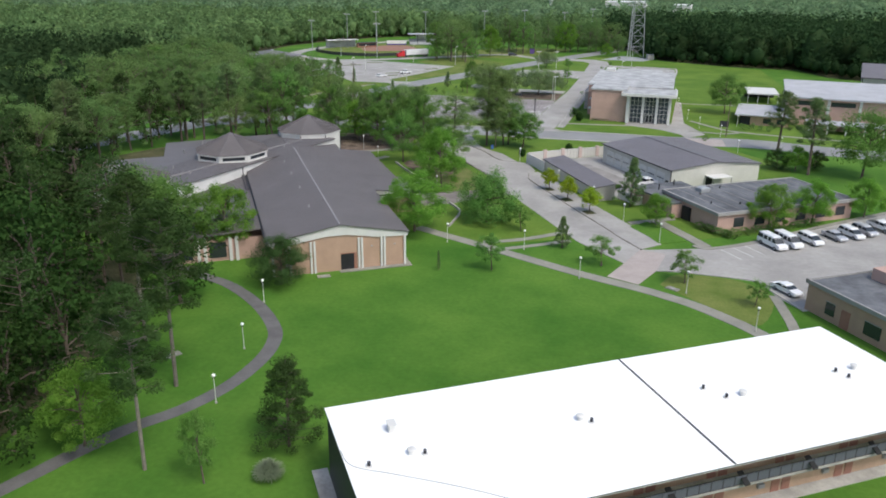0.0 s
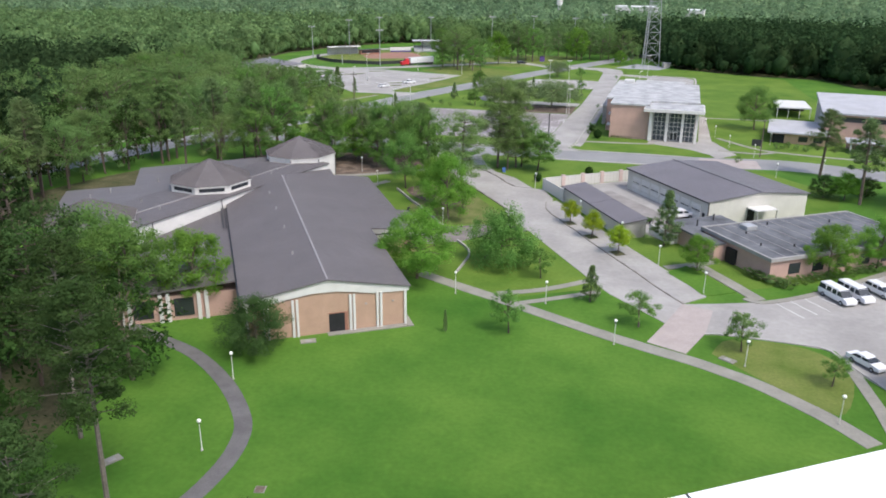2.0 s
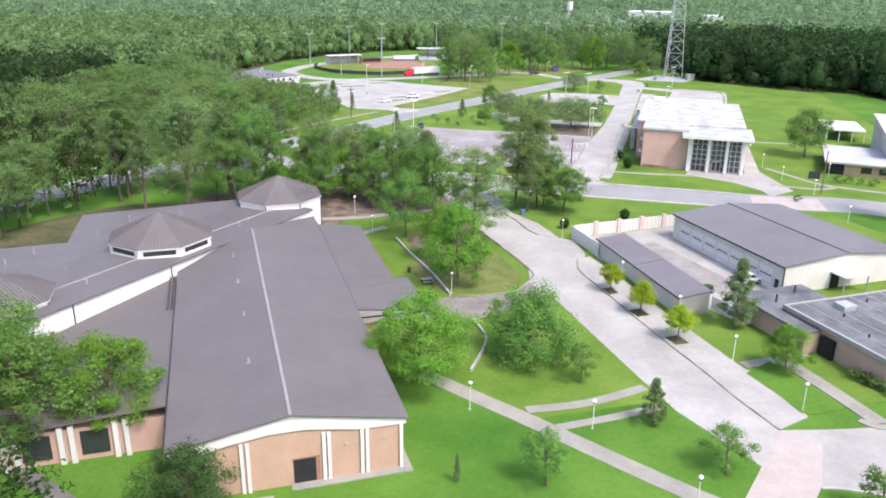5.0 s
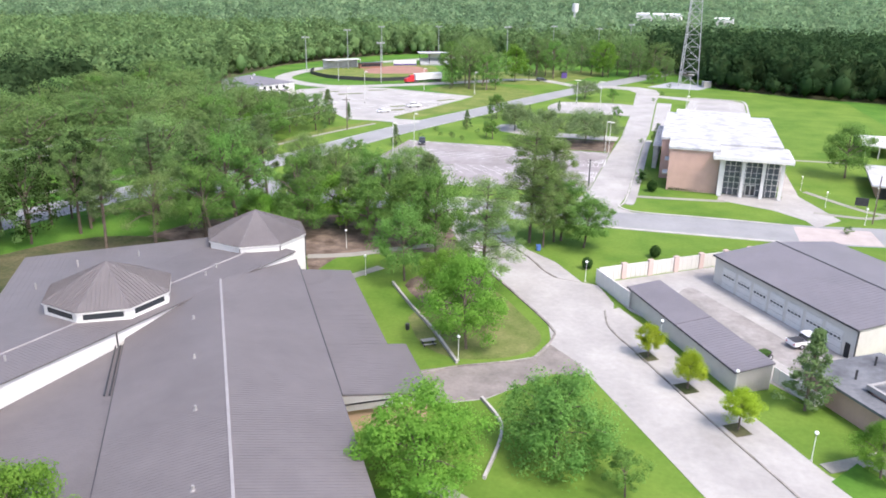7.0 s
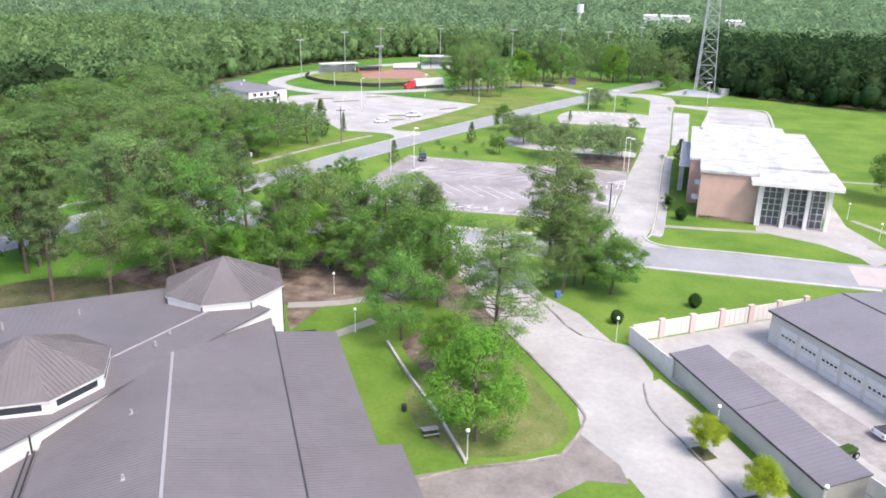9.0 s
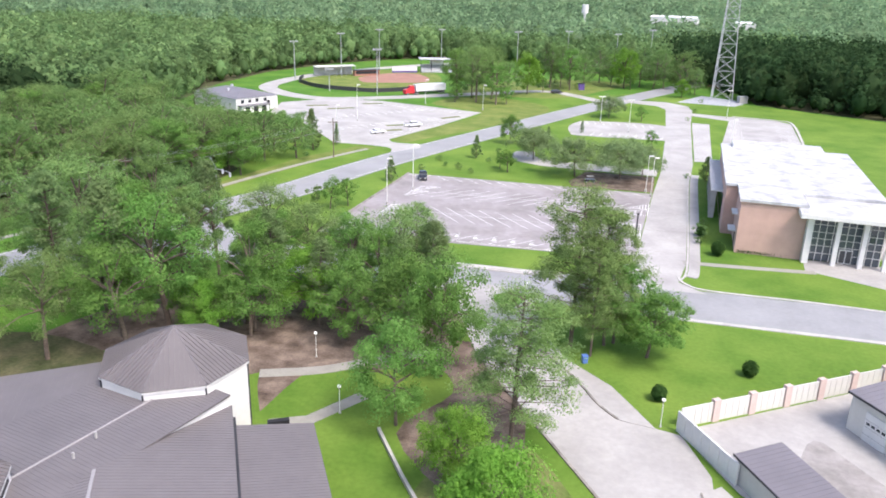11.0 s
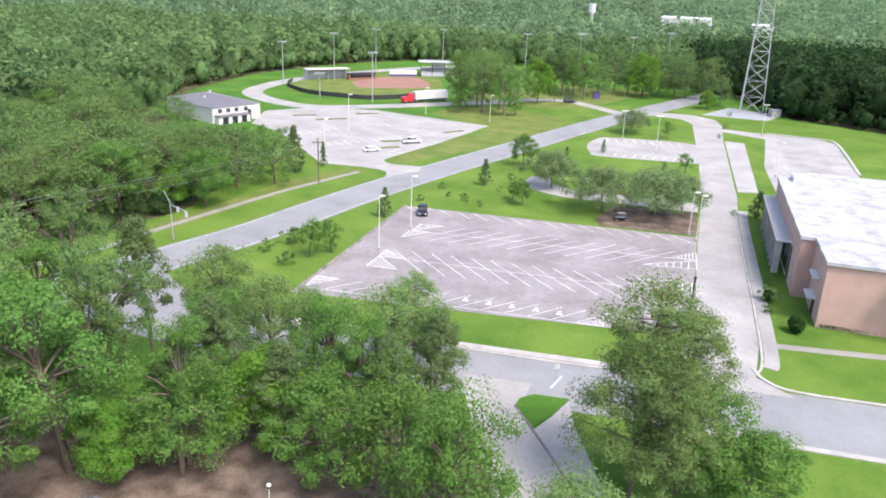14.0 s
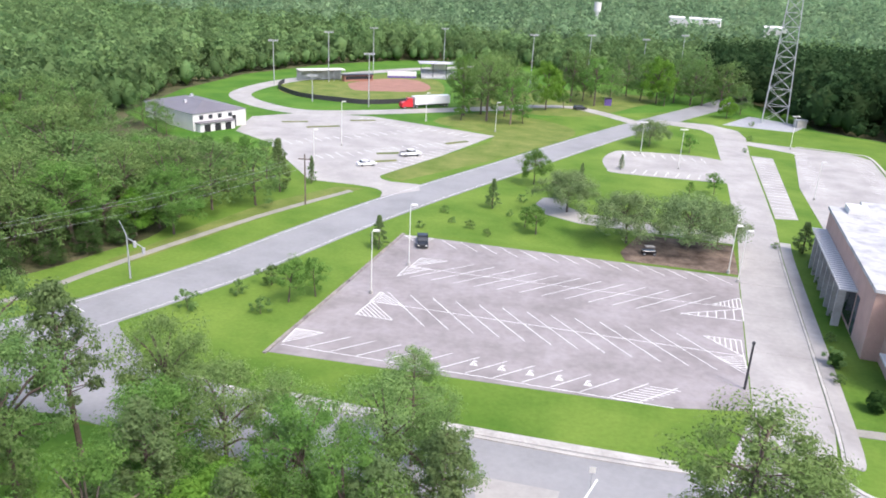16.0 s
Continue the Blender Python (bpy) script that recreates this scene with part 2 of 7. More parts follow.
HAZED_WOODS = leaf_mat("hazed_distant_foliage", (0.126, 0.215, 0.108), (0.215, 0.315, 0.164), through=0.48, vary=0.06, patch=0.03, tint=True)
# Dark leaves; for the west woods their colour also holds the dimmer light there
DARK_WOODS = leaf_mat("dark_woods_foliage", (0.027, 0.055, 0.021), (0.05, 0.087, 0.034), through=0.35, vary=0.06, patch=0.05, tint=True)
# Dark foliage, with the dim light of the left-hand woods put into its colour
NEEDLE_DARK = leaf_mat("dim_pine_needles", (0.027, 0.049, 0.016), (0.046, 0.074, 0.025), through=0.3)
LEAF_SHADY = leaf_mat("dim_deep_green_leaves", (0.023, 0.05, 0.013), (0.041, 0.078, 0.02), through=0.3)
PAMPAS = leaf_mat("grey_green_blades", (0.25, 0.31, 0.2), (0.33, 0.38, 0.26), vary=0.12)
# Carries part of the left woods' dimness in its colour too
LEAF_GREEN_PINE = leaf_mat("mid_green_needles", (0.044, 0.086, 0.026), (0.073, 0.124, 0.04), through=0.35)
LEAF_MID = leaf_mat("mid_green_leaves", (0.106, 0.216, 0.048), (0.17, 0.296, 0.075), through=0.42, vary=0.17)
LEAF_AIRY = leaf_mat("light_pine_needles", (0.15, 0.24, 0.076), (0.22, 0.32, 0.112), through=0.44, vary=0.18)

# ---- mesh helpers ----


def thing(name, at, turn=0, label="", category="", group="", kind=""):
    ob = new(name)
    ob.empty_display_size = 0.5
    ob.matrix_basis = pose(at[0], at[1], at[2] if len(at) > 2 else 0, 0, 0, turn)
    return tagged(ob, label, category, group, kind)


def part(name, bm, material, parent, label="", kind=""):
    me = bpy.data.meshes.new(name)
    bmesh.ops.recalc_face_normals(bm, faces=bm.faces)
    bm.to_mesh(me)
    bm.free()
    me.materials.append(material)
    ob = new(name, me)
    ob.parent = parent
    return tagged(ob, label, kind=kind)


def clone(ob, m, parent=None):
    """Another part on the same mesh, in the same parent."""
    o = ob.copy()
    scene.collection.objects.link(o)
    o.parent = parent or ob.parent
    o.matrix_basis = m
    return o


def box(x0, x1, y0, y1, z0, z1, bm=None, bevel=0.0):
    bm = bm or bmesh.new()
    r = bmesh.ops.create_cube(bm, size=1)
    bmesh.ops.scale(bm, vec=(x1 - x0, y1 - y0, z1 - z0), verts=r["verts"])
    bmesh.ops.translate(bm, vec=((x0 + x1) / 2, (y0 + y1) / 2, (z0 + z1) / 2), verts=r["verts"])
    if bevel:
        es = list({e for v in r["verts"] for e in v.link_edges})
        bmesh.ops.bevel(bm, geom=es, offset=bevel, segments=1, affect="EDGES")
    return bm


def prism(poly, z0, z1, bm=None):
    """A flat polygon pulled up from z0 to z1."""
    bm = bm or bmesh.new()
    lo = [bm.verts.new((x, y, z0)) for x, y in poly]
    hi = [bm.verts.new((x, y, z1)) for x, y in poly]
    n = len(poly)
    for f in (bm.faces.new(lo), bm.faces.new(hi)):
        bmesh.ops.triangulate(bm, faces=[f])
    for i in range(n):
        bm.faces.new((lo[i], lo[(i + 1) % n], hi[(i + 1) % n], hi[i]))
    return bm


def slab3(pts, thick, bm=None):
    """A flat panel through 3D points, with thickness below it."""
    bm = bm or bmesh.new()
    hi = [bm.verts.new(p) for p in pts]
    lo = [bm.verts.new((p[0], p[1], p[2] - thick)) for p in pts]
    n = len(pts)
    for f in (bm.faces.new(hi), bm.faces.new(lo)):
        if n > 4:
            bmesh.ops.triangulate(bm, faces=[f])
    for i in range(n):
        bm.faces.new((lo[i], lo[(i + 1) % n], hi[(i + 1) % n], hi[i]))
    return bm


def tube(a, b, r0, r1=None, seg=8, bm=None, cap=True):
    bm = bm or bmesh.new()
    a, b = Vector(a), Vector(b)
    r1 = r0 if r1 is None else r1
    r = bmesh.ops.create_cone(bm, cap_ends=cap, segments=seg, radius1=r0, radius2=r1, depth=(b - a).length)
    q = (b - a).to_track_quat("Z", "Y").to_matrix().to_4x4()
    bmesh.ops.transform(bm, matrix=Matrix.Translation((a + b) / 2) @ q, verts=r["verts"])
    return bm


def ball(c, r, bm=None, sub=2, squash=1.0):
    bm = bm or bmesh.new()
    s = bmesh.ops.create_icosphere(bm, subdivisions=sub, radius=r)
    bmesh.ops.scale(bm, vec=(1, 1, squash), verts=s["verts"])
    bmesh.ops.translate(bm, vec=c, verts=s["verts"])
    return bm


def ribs(pts, direction, spacing, w=0.04, h=0.025, bm=None):
    """Standing seams over a flat panel: thin bars along direction, clipped to the panel's outline."""
    bm = bm or bmesh.new()
    p = [Vector(q) for q in pts]
    nrm = (p[1] - p[0]).cross(p[2] - p[0]).normalized()
    if nrm.z < 0:
        nrm = -nrm
    e1 = Vector(direction)
    e1 = (e1 - nrm * e1.dot(nrm)).normalized()
    e2 = nrm.cross(e1)
    uv = [((q - p[0]).dot(e1), (q - p[0]).dot(e2)) for q in p]
    lo, hi = min(v for _, v in uv), max(v for _, v in uv)
    k = lo + spacing * 0.5
    while k < hi:
        cuts = []
        for i in range(len(uv)):
            (u0, v0), (u1, v1) = uv[i], uv[(i + 1) % len(uv)]
            if (v0 - k) * (v1 - k) < 0:
                cuts.append(u0 + (u1 - u0) * (k - v0) / (v1 - v0))
        cuts.sort()
        for a, b in zip(cuts[::2], cuts[1::2]):
            base = p[0] + e2 * k
            vs = []
            for u in (a, b):
                for dv, dh in ((-w / 2, 0), (w / 2, 0), (w / 2, h), (-w / 2, h)):
                    vs.append(bm.verts.new(base + e1 * u + e2 * dv + nrm * dh))
            for i in range(1, 4):
                j = (i + 1) % 4
                bm.faces.new((vs[i], vs[j], vs[j + 4], vs[i + 4]))
        k += spacing
    return bm


def smooth_line(pts, steps=5):
    """A rounded line through the given plan points."""
    out = []
    n = len(pts)
    for i in range(n - 1):
        p0, p1, p2, p3 = (Vector(pts[max(0, min(n - 1, j))]) for j in (i - 1, i, i + 1, i + 2))
        for k in range(steps):
            t = k / steps
            out.append(0.5 * ((2 * p1) + (p2 - p0) * t + (2 * p0 - 5 * p1 + 4 * p2 - p3) * t * t + (3 * p1 - p0 - 3 * p2 + p3) * t ** 3))
    out.append(Vector(pts[-1]))
    return out


def ribbon(pts, width, z0, z1, bm=None, rounded=True, steps=5):
    """A strip of that width along a plan line, as a low solid."""
    bm = bm or bmesh.new()
    line = smooth_line(pts, steps) if rounded and len(pts) > 2 else [Vector(p) for p in pts]
    rows = []
    for i, c in enumerate(line):
        d = (line[min(i + 1, len(line) - 1)] - line[max(i - 1, 0)]).normalized()
        s = Vector((-d.y, d.x)) * (width / 2)
        a, b = c + s, c - s
        rows.append([bm.verts.new(v) for v in ((a.x, a.y, z0), (a.x, a.y, z1), (b.x, b.y, z1), (b.x, b.y, z0))])
    for r, q in zip(rows, rows[1:]):
        for i in range(3):
            bm.faces.new((r[i], r[i + 1], q[i + 1], q[i]))
    bm.faces.new(rows[0])
    bm.faces.new(rows[-1])
    return bm


def sheet(name, poly, material, z, label="", category="", rounded=False):
    """A level paved or planted area, part of the setting."""
    if rounded:
        poly = [tuple(v) for v in smooth_line([*poly, poly[0]], 4)[:-1]]
    ob = part(name, prism(poly, -0.05, z), material, None)
    return tagged(ob, label, category, kind="structure")


def strip(name, pts, width, material, z, label="", category="", rounded=True, z0=-0.05):
    ob = part(name, ribbon(pts, width, z0, z, rounded=rounded), material, None)
    return tagged(ob, label, category, kind="structure")

# ---- ground, roads, pavements ----
bm = bmesh.new()
bmesh.ops.create_grid(bm, x_segments=40, y_segments=40, size=4000)
tagged(part("ground", bm, GRASS, None), "bright green mown lawn, slightly uneven in colour", "lawn", kind="structure")

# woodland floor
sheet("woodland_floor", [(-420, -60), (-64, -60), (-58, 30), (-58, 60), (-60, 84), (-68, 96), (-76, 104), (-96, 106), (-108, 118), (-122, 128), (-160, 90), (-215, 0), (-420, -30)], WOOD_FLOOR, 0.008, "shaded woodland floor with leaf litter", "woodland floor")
sheet("woodland_floor_north", [(-104, 186), (-90, 188), (-76, 184), (-62, 196), (-52, 198), (-48, 212), (-70, 214), (-96, 204)], MULCH, 0.01, "bare pine straw and soil under the trees", "woodland floor", True)
sheet("woodland_floor_west", [(-800, -120), (-250, -70), (-222, 60), (-188, 130), (-168, 190), (-168, 225), (-148, 252), (-140, 290), (-134, 312), (-140, 340), (-168, 350), (-195, 372), (-205, 420), (-205, 470), (-190, 520), (-165, 560), (-120, 600), (-60, 590), (-30, 545), (0, 520), (20, 480), (22, 450), (60, 428), (88, 424), (96, 396), (130, 372), (260, 330), (700, 300), (2600, 4700), (-2500, 4700)], WOOD_FLOOR, 0.012, "shaded floor of the far woods", "woodland floor")
sheet("north_lawn", [(-128, 226), (-96, 221), (-40, 226), (70, 226), (70, 420), (-20, 470), (-60, 440), (-150, 330)], NORTH_GRASS, 0.005, "bright yellow-green mown lawn round the parking lots", "lawn")
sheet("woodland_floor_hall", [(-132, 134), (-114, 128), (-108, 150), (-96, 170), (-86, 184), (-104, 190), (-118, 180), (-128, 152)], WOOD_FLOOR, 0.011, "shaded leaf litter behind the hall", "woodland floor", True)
sheet("pine_straw_bed", [(-66, 180), (-64, 191), (-56, 193), (-50, 196), (-46, 190), (-50, 180), (-40, 170), (-36, 176), (-40, 200), (-52, 204), (-72, 200), (-70, 188)], MULCH, 0.016, "reddish-brown pine straw under the trees", "mulch", True)
sheet("inner_lawn", [(-48, 127), (-36, 130), (-27, 128), (-19, 125), (-8, 131), (10, 134), (16, 137), (30, 144), (44, 200), (30, 220.5), (-60, 220.5), (-96, 200), (-70, 170)], NORTH_GRASS, 0.004, "yellow-green lawn between the hall and the drive", "lawn")
sheet("worn_lawn", [(-46, 168), (-42, 160.5), (-36, 157.5), (-29, 160.5), (-26.6, 166), (-30, 173), (-37, 182), (-44, 176)], DRY_GRASS, 0.01, "thin worn grass under trees", "lawn", True)
sheet("worn_lawn_east", [(9, 113.5), (18, 104), (22, 102), (25, 112), (21, 118), (12, 118.5)], ROUGH_GRASS, 0.01, "dull worn grass", "lawn", True)
sheet("mown_verge", [(-122, 262), (-118, 262), (-108, 295), (-98, 319), (-104, 318), (-113, 300)], ROUGH_GRASS, 0.01, "paler mown road verge", "lawn")
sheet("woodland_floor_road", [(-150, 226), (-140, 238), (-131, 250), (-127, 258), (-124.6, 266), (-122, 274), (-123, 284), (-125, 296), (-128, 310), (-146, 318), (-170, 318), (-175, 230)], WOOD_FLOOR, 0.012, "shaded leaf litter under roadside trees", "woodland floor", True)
sheet("rough_field", [(-100, 434), (-60, 436), (-40, 470), (-30, 500), (-70, 500), (-100, 460)], ROUGH_GRASS, 0.009, "yellowish rough grass beside the road", "lawn", True)
sheet("lot_verge", [(-92, 328.6), (-97, 331), (-95.8, 338), (-89, 358), (-81, 388), (-104, 404), (-90, 430), (-66, 420), (-58, 402), (-72, 366)], ROUGH_GRASS, 0.009, "yellow-green mown verge", "lawn", True)

# main road, cross road, drives
MAIN = [(-225, -40), (-195, 60), (-160, 130), (-138, 182), (-126, 213), (-116, 235), (-107.2, 255), (-101.9, 268), (-94.8, 291), (-85, 318), (-69.6, 355), (-54.8, 391), (-38, 429), (-12, 483), (10, 530)]
strip("road", MAIN, 10.8, ROAD, 0.03, "pale grey two-lane concrete road with edge lines", "road")
CROSS = [(-118, 231), (-100, 228.4), (-78, 226.6), (-40, 226.2), (15, 226), (38, 228), (60, 222), (110, 212), (200, 190)]
strip("road_cross", CROSS, 12.2, ROAD, 0.034, "pale grey concrete side road", "road")
sheet("road_junction", [(-122, 238), (-112, 246), (-103, 240), (-96, 233.6), (-96, 223.4), (-110, 220), (-122, 214)], ROAD, 0.026, "pale grey road junction", "road", True)
strip("kerb", [(-96, 234.6), (-78, 231.9), (-59, 231.6), (-40, 231.5), (-27, 232.5)], 0.5, KERB, 0.14, "pale concrete kerb", "kerb")
strip("kerb_lot_walk", [(-80, 233.2), (-58, 232.6), (-34, 232.8)], 1.3, KERB, 0.1, "pale concrete strip along the kerb", "kerb")
strip("kerb_south", [(-33, 220.2), (-16, 219.9), (0, 219.8), (19, 219.5)], 0.9, KERB, 0.12, "pale concrete kerb", "kerb")
strip("kerb_east", [(-18.2, 237.5), (-17.2, 234.6), (-13.5, 232.6), (0, 232.4), (14.6, 231.6)], 0.5, KERB, 0.13, "pale concrete kerb", "kerb")
sheet("drive_north", [(-30, 231), (-25, 247), (-21.6, 290.5), (-19.2, 315), (-16.5, 366), (-14.8, 424), (-18, 432), (-34, 438), (-32, 444), (-14, 444), (-6, 436), (-4.8, 424), (-7, 396), (-10.5, 326), (-13.2, 300), (-16.5, 245), (-18.2, 235), (-14, 231)], CONCRETE, 0.038, "wide pale concrete drive", "drive")
strip("kerb_drive", [(-17.9, 236), (-16.2, 246), (-13.1, 301), (-11.6, 316)], 0.35, KERB, 0.15, "concrete kerb with a dark joint", "kerb")
strip("pavement_drive", [(-16.2, 238), (-15, 246), (-11.8, 301), (-10.6, 314)], 1.9, CONCRETE, 0.1, "concrete pavement beside the drive", "pavement")
strip("pavement_lawn", [(-17, 245.2), (-6, 245.9), (5, 246.8)], 1.6, WALK, 0.07, "narrow concrete pavement", "pavement", False)
sheet("plaza", [(3.5, 247.6), (4.2, 253.5), (18, 253.5), (22, 300), (24, 300), (22, 256), (27, 238), (21, 231.2), (19.8, 236), (14.6, 242)], CONCRETE, 0.045, "pale concrete forecourt", "pavement")
sheet("pink_crossing", [(16, 221.2), (16.5, 230.9), (31, 231.5), (31, 222)], PINK_PAVE, 0.046, "pinkish paved crossing", "road")
strip("pavement_east", [(24.2, 261), (29, 253.5), (33.3, 247.6), (37.1, 245), (48.7, 241.6), (70, 238)], 1.6, WALK, 0.05, "concrete pavement", "pavement")
strip("pavement_east_low", [(22.6, 242.6), (28, 241.6), (33, 241.2), (37, 243.6)], 1.6, WALK, 0.052, "concrete pavement", "pavement")
strip("pavement_north_field", [(23.4, 297), (45, 297.4)], 1.4, WALK, 0.05, "concrete pavement", "pavement", False)

# parking lots
sheet("parking_lot", [(-84, 242), (-80.9, 292), (-21.7, 291.5), (-25.2, 246.5), (-34, 244.4), (-44, 243.8)], LOT, 0.042, "stained pinkish-grey concrete parking lot", "parking lot")
strip("lot_kerb", [(-84.3, 241.5), (-80.9, 292.3)], 0.45, DARK_KERB, 0.2, "weathered dark and pale kerb", "kerb", False)
sheet("oak_island", [(-40.5, 292.8), (-41.5, 297), (-38, 309), (-20.8, 308.5), (-21.5, 292.8)], MULCH, 0.06, "bare brown earth under oaks", "mulch")
sheet("loop_lot", [(-59, 327.5), (-60, 322), (-57, 315), (-50, 311.5), (-20.4, 309.6), (-19.8, 317), (-48, 318.5), (-53, 322), (-54, 329)], CONCRETE, 0.044, "curved pale concrete lot", "parking lot")
sheet("far_lot", [(-16, 359), (-16.2, 386), (-41, 386.5), (-46, 382), (-48, 372), (-46.5, 362), (-43, 358)], CONCRETE, 0.044, "round-ended pale concrete lot", "parking lot", True)
sheet("east_lot", [(-9.8, 331), (-6.6, 396), (-0.8, 395), (-5, 332)], CONCRETE, 0.045, "row of pale concrete stalls", "parking lot")
sheet("back_lot", [(-1, 327), (0.5, 362), (6.8, 405), (-6, 412), (-5.5, 418), (8, 415), (24, 412), (28, 406), (24, 362), (22, 330)], CONCRETE, 0.0455, "pale concrete parking lot", "parking lot")
strip("back_lot_kerb", [(9, 416), (24, 413), (28.5, 406), (24.5, 362)], 0.8, KERB, 0.15, "pale kerb", "kerb")
sheet("far_west_lot", [(-152, 362), (-158, 384), (-146, 398), (-124, 402), (-81, 389.5), (-89.6, 357), (-96.3, 337), (-98, 331.5), (-98.5, 324), (-100, 321), (-112, 321), (-138, 353)], CONCRETE, 0.036, "large pale concrete parking lot", "parking lot")
sheet("lot_mouth", [(-101, 321), (-97.5, 320.5), (-95.4, 319.8), (-93.9, 318.6), (-93.1, 317), (-92.6, 314), (-86, 322), (-87.4, 327), (-94.4, 326.7), (-96.8, 328), (-98.2, 330.4), (-101, 331)], CONCRETE, 0.037, "pale concrete lot entrance", "drive")
strip("ring_road", [(-80, 446), (-103, 428), (-129, 408), (-148, 399), (-167, 406), (-181, 420), (-184, 440), (-180, 466), (-165, 500), (-145, 532), (-120, 560)], 8, CONCRETE, 0.033, "pale concrete road round the ball field", "road")
strip("grove_road", [(-38, 432), (-50, 446), (-64, 456), (-84, 447)], 6, CONCRETE, 0.0335, "pale side road among trees", "road")
strip("roadside_path", [(-148, 195), (-134, 228), (-124, 246), (-121, 257), (-116, 274), (-109, 295), (-100, 316)], 1.6, WALK, 0.03, "narrow concrete footpath along the road", "pavement")
sheet("tower_pad", [(-10, 446), (2, 470), (20, 458), (13, 443)], GRAVEL, 0.03, "pale gravel pad under the mast", "gravel")
for pts in ([(-106, 352), (-98, 357)], [(-104, 343), (-99, 347)], [(-136, 376), (-128, 382)], [(-146, 380), (-139, 384)], [(-128, 392), (-121, 396)], [(-92, 372), (-87, 378)]):
    strip("lot_island", pts, 1.6, DRY_GRASS, 0.12, "narrow planted lot island", "island", False)

# entrance drive by the hall
sheet("drive", [(-54, 225), (-50.5, 213), (-45.4, 201), (-41.7, 195), (-35.5, 185.5), (-26.2, 171), (-25.3, 166), (-27, 160.5), (-31, 158), (-36, 155.5), (-42, 152), (-38, 145), (-31, 148.5), (-24, 157), (-20, 158), (-8, 136.7), (-4.2, 130.3), (3.6, 121.5), (8.7, 119.3), (11.2, 119.7), (19, 119.2), (24.7, 118), (25.6, 113), (28.4, 108), (72, 134), (110, 160), (100, 205), (54.9, 163.6), (39.6, 150.4), (27.3, 138.9), (18.5, 132.8), (12, 130.6), (6.4, 129), (3.8, 139.2), (-0.3, 146.1), (-13.4, 168.3), (-17.4, 176.1), (-17.4, 181), (-20, 188), (-22.7, 188.6), (-27, 190), (-32.6, 198.6), (-38.5, 205.9), (-43.6, 214.9), (-46, 219), (-45.4, 225)], CONCRETE, 0.04, "broad pale concrete drive with joints", "drive")
sheet("apron", [(-42, 152.2), (-37, 155), (-31, 157.8), (-27, 160.3), (-25.6, 165), (-21, 160), (-20, 157), (-24, 156.6), (-31, 148.7), (-38, 145)], APRON, 0.046, "darker patched asphalt apron", "drive")
sheet("traffic_island", [(-46.5, 219.2), (-46.3, 221), (-44.8, 222.4), (-40.6, 222.5), (-42.2, 218.4), (-44, 215.3)], GRASS, 0.16, "small triangular grass island", "island")
strip("drive_east_kerb", [(-46.6, 219.4), (-43.8, 214.7), (-41.1, 210), (-38.6, 205.7), (-32.8, 198.4), (-29.2, 192.2), (-26.8, 189.4)], 0.26, DARK_KERB, 0.16, "stained kerb", "kerb")
sheet("pavement_pines", [(-40.6, 222.2), (-39.6, 217), (-38.7, 214.5), (-36.2, 206.9), (-33.5, 202.2), (-27.7, 196.7), (-22.7, 188.5), (-26.9, 189.3), (-29.2, 192.2), (-32.8, 198.4), (-38.6, 205.7), (-41.1, 210), (-43.8, 214.9), (-42.2, 218.2)], CONCRETE, 0.1, "concrete pavement along the drive", "pavement")
strip("drive_kerb", [(-18.6, 178), (-18.4, 175.7), (-18, 172.8), (-16.5, 169.4), (-13.9, 164.9), (-8.1, 154.1), (-3.2, 145.5), (-0.3, 140.6), (2.9, 134.7), (5.8, 130.1), (6.5, 129)], 0.2, DARK_KERB, 0.14, "dark-stained kerb along the drive", "kerb")
sheet("pavement_trees", [(-18.5, 177.9), (-18.3, 175.7), (-17.9, 172.8), (-16.4, 169.4), (-13.8, 164.9), (-8, 154.1), (-3.1, 145.5), (-0.2, 140.6), (3, 134.7), (5.9, 130.1), (6.6, 129.2), (10, 132.6), (8.6, 139.8), (4.6, 142.6), (1.2, 148.4), (-3.8, 156.8), (-7.8, 164.2), (-11.8, 172), (-16.6, 179.6)], CONCRETE, 0.1, "broad pale concrete pavement", "pavement")
strip("drive_west_kerb", [(-45.4, 201), (-41.7, 195), (-35.5, 185.5), (-26.2, 171), (-25.2, 166.4), (-27, 160.2), (-31.5, 157.5), (-36, 155.3), (-40, 152.4)], 0.3, DARK_KERB, 0.16, "weathered kerb", "kerb")
strip("low_wall", [(-52, 180), (-47, 172.4), (-42, 165.5), (-38.5, 160), (-36.2, 156.2)], 0.32, KERB, 0.45, "low concrete retaining edge", "wall")
strip("low_wall_south", [(-31.5, 148.4), (-28.6, 144), (-28, 140), (-28.4, 133.5)], 0.3, KERB, 0.4, "low concrete retaining edge", "wall")
sheet("crosswalk_pad", [(1, 114.9), (5.8, 112.6), (8.8, 119.6), (10.5, 127.6), (6.3, 128.9), (3.6, 121.5)], PINK_PAVE, 0.048, "pinkish concrete crossing pad", "pavement")
strip("footpath", [(-34, 131.6), (-27, 127.8), (-20, 124.2), (-10.4, 118.9), (-4, 115.5), (1.3, 113.0), (6.4, 110.8), (10, 108.8), (13.6, 106.5), (18.2, 102.3), (20.7, 99.6), (23.4, 96)], 2.3, WALK, 0.05, "curving concrete footpath", "pavement")
strip("footpath_branch", [(-20.6, 126.3), (-14, 129.6), (-7.6, 134.9)], 1.4, WALK, 0.046, "concrete footpath", "pavement")
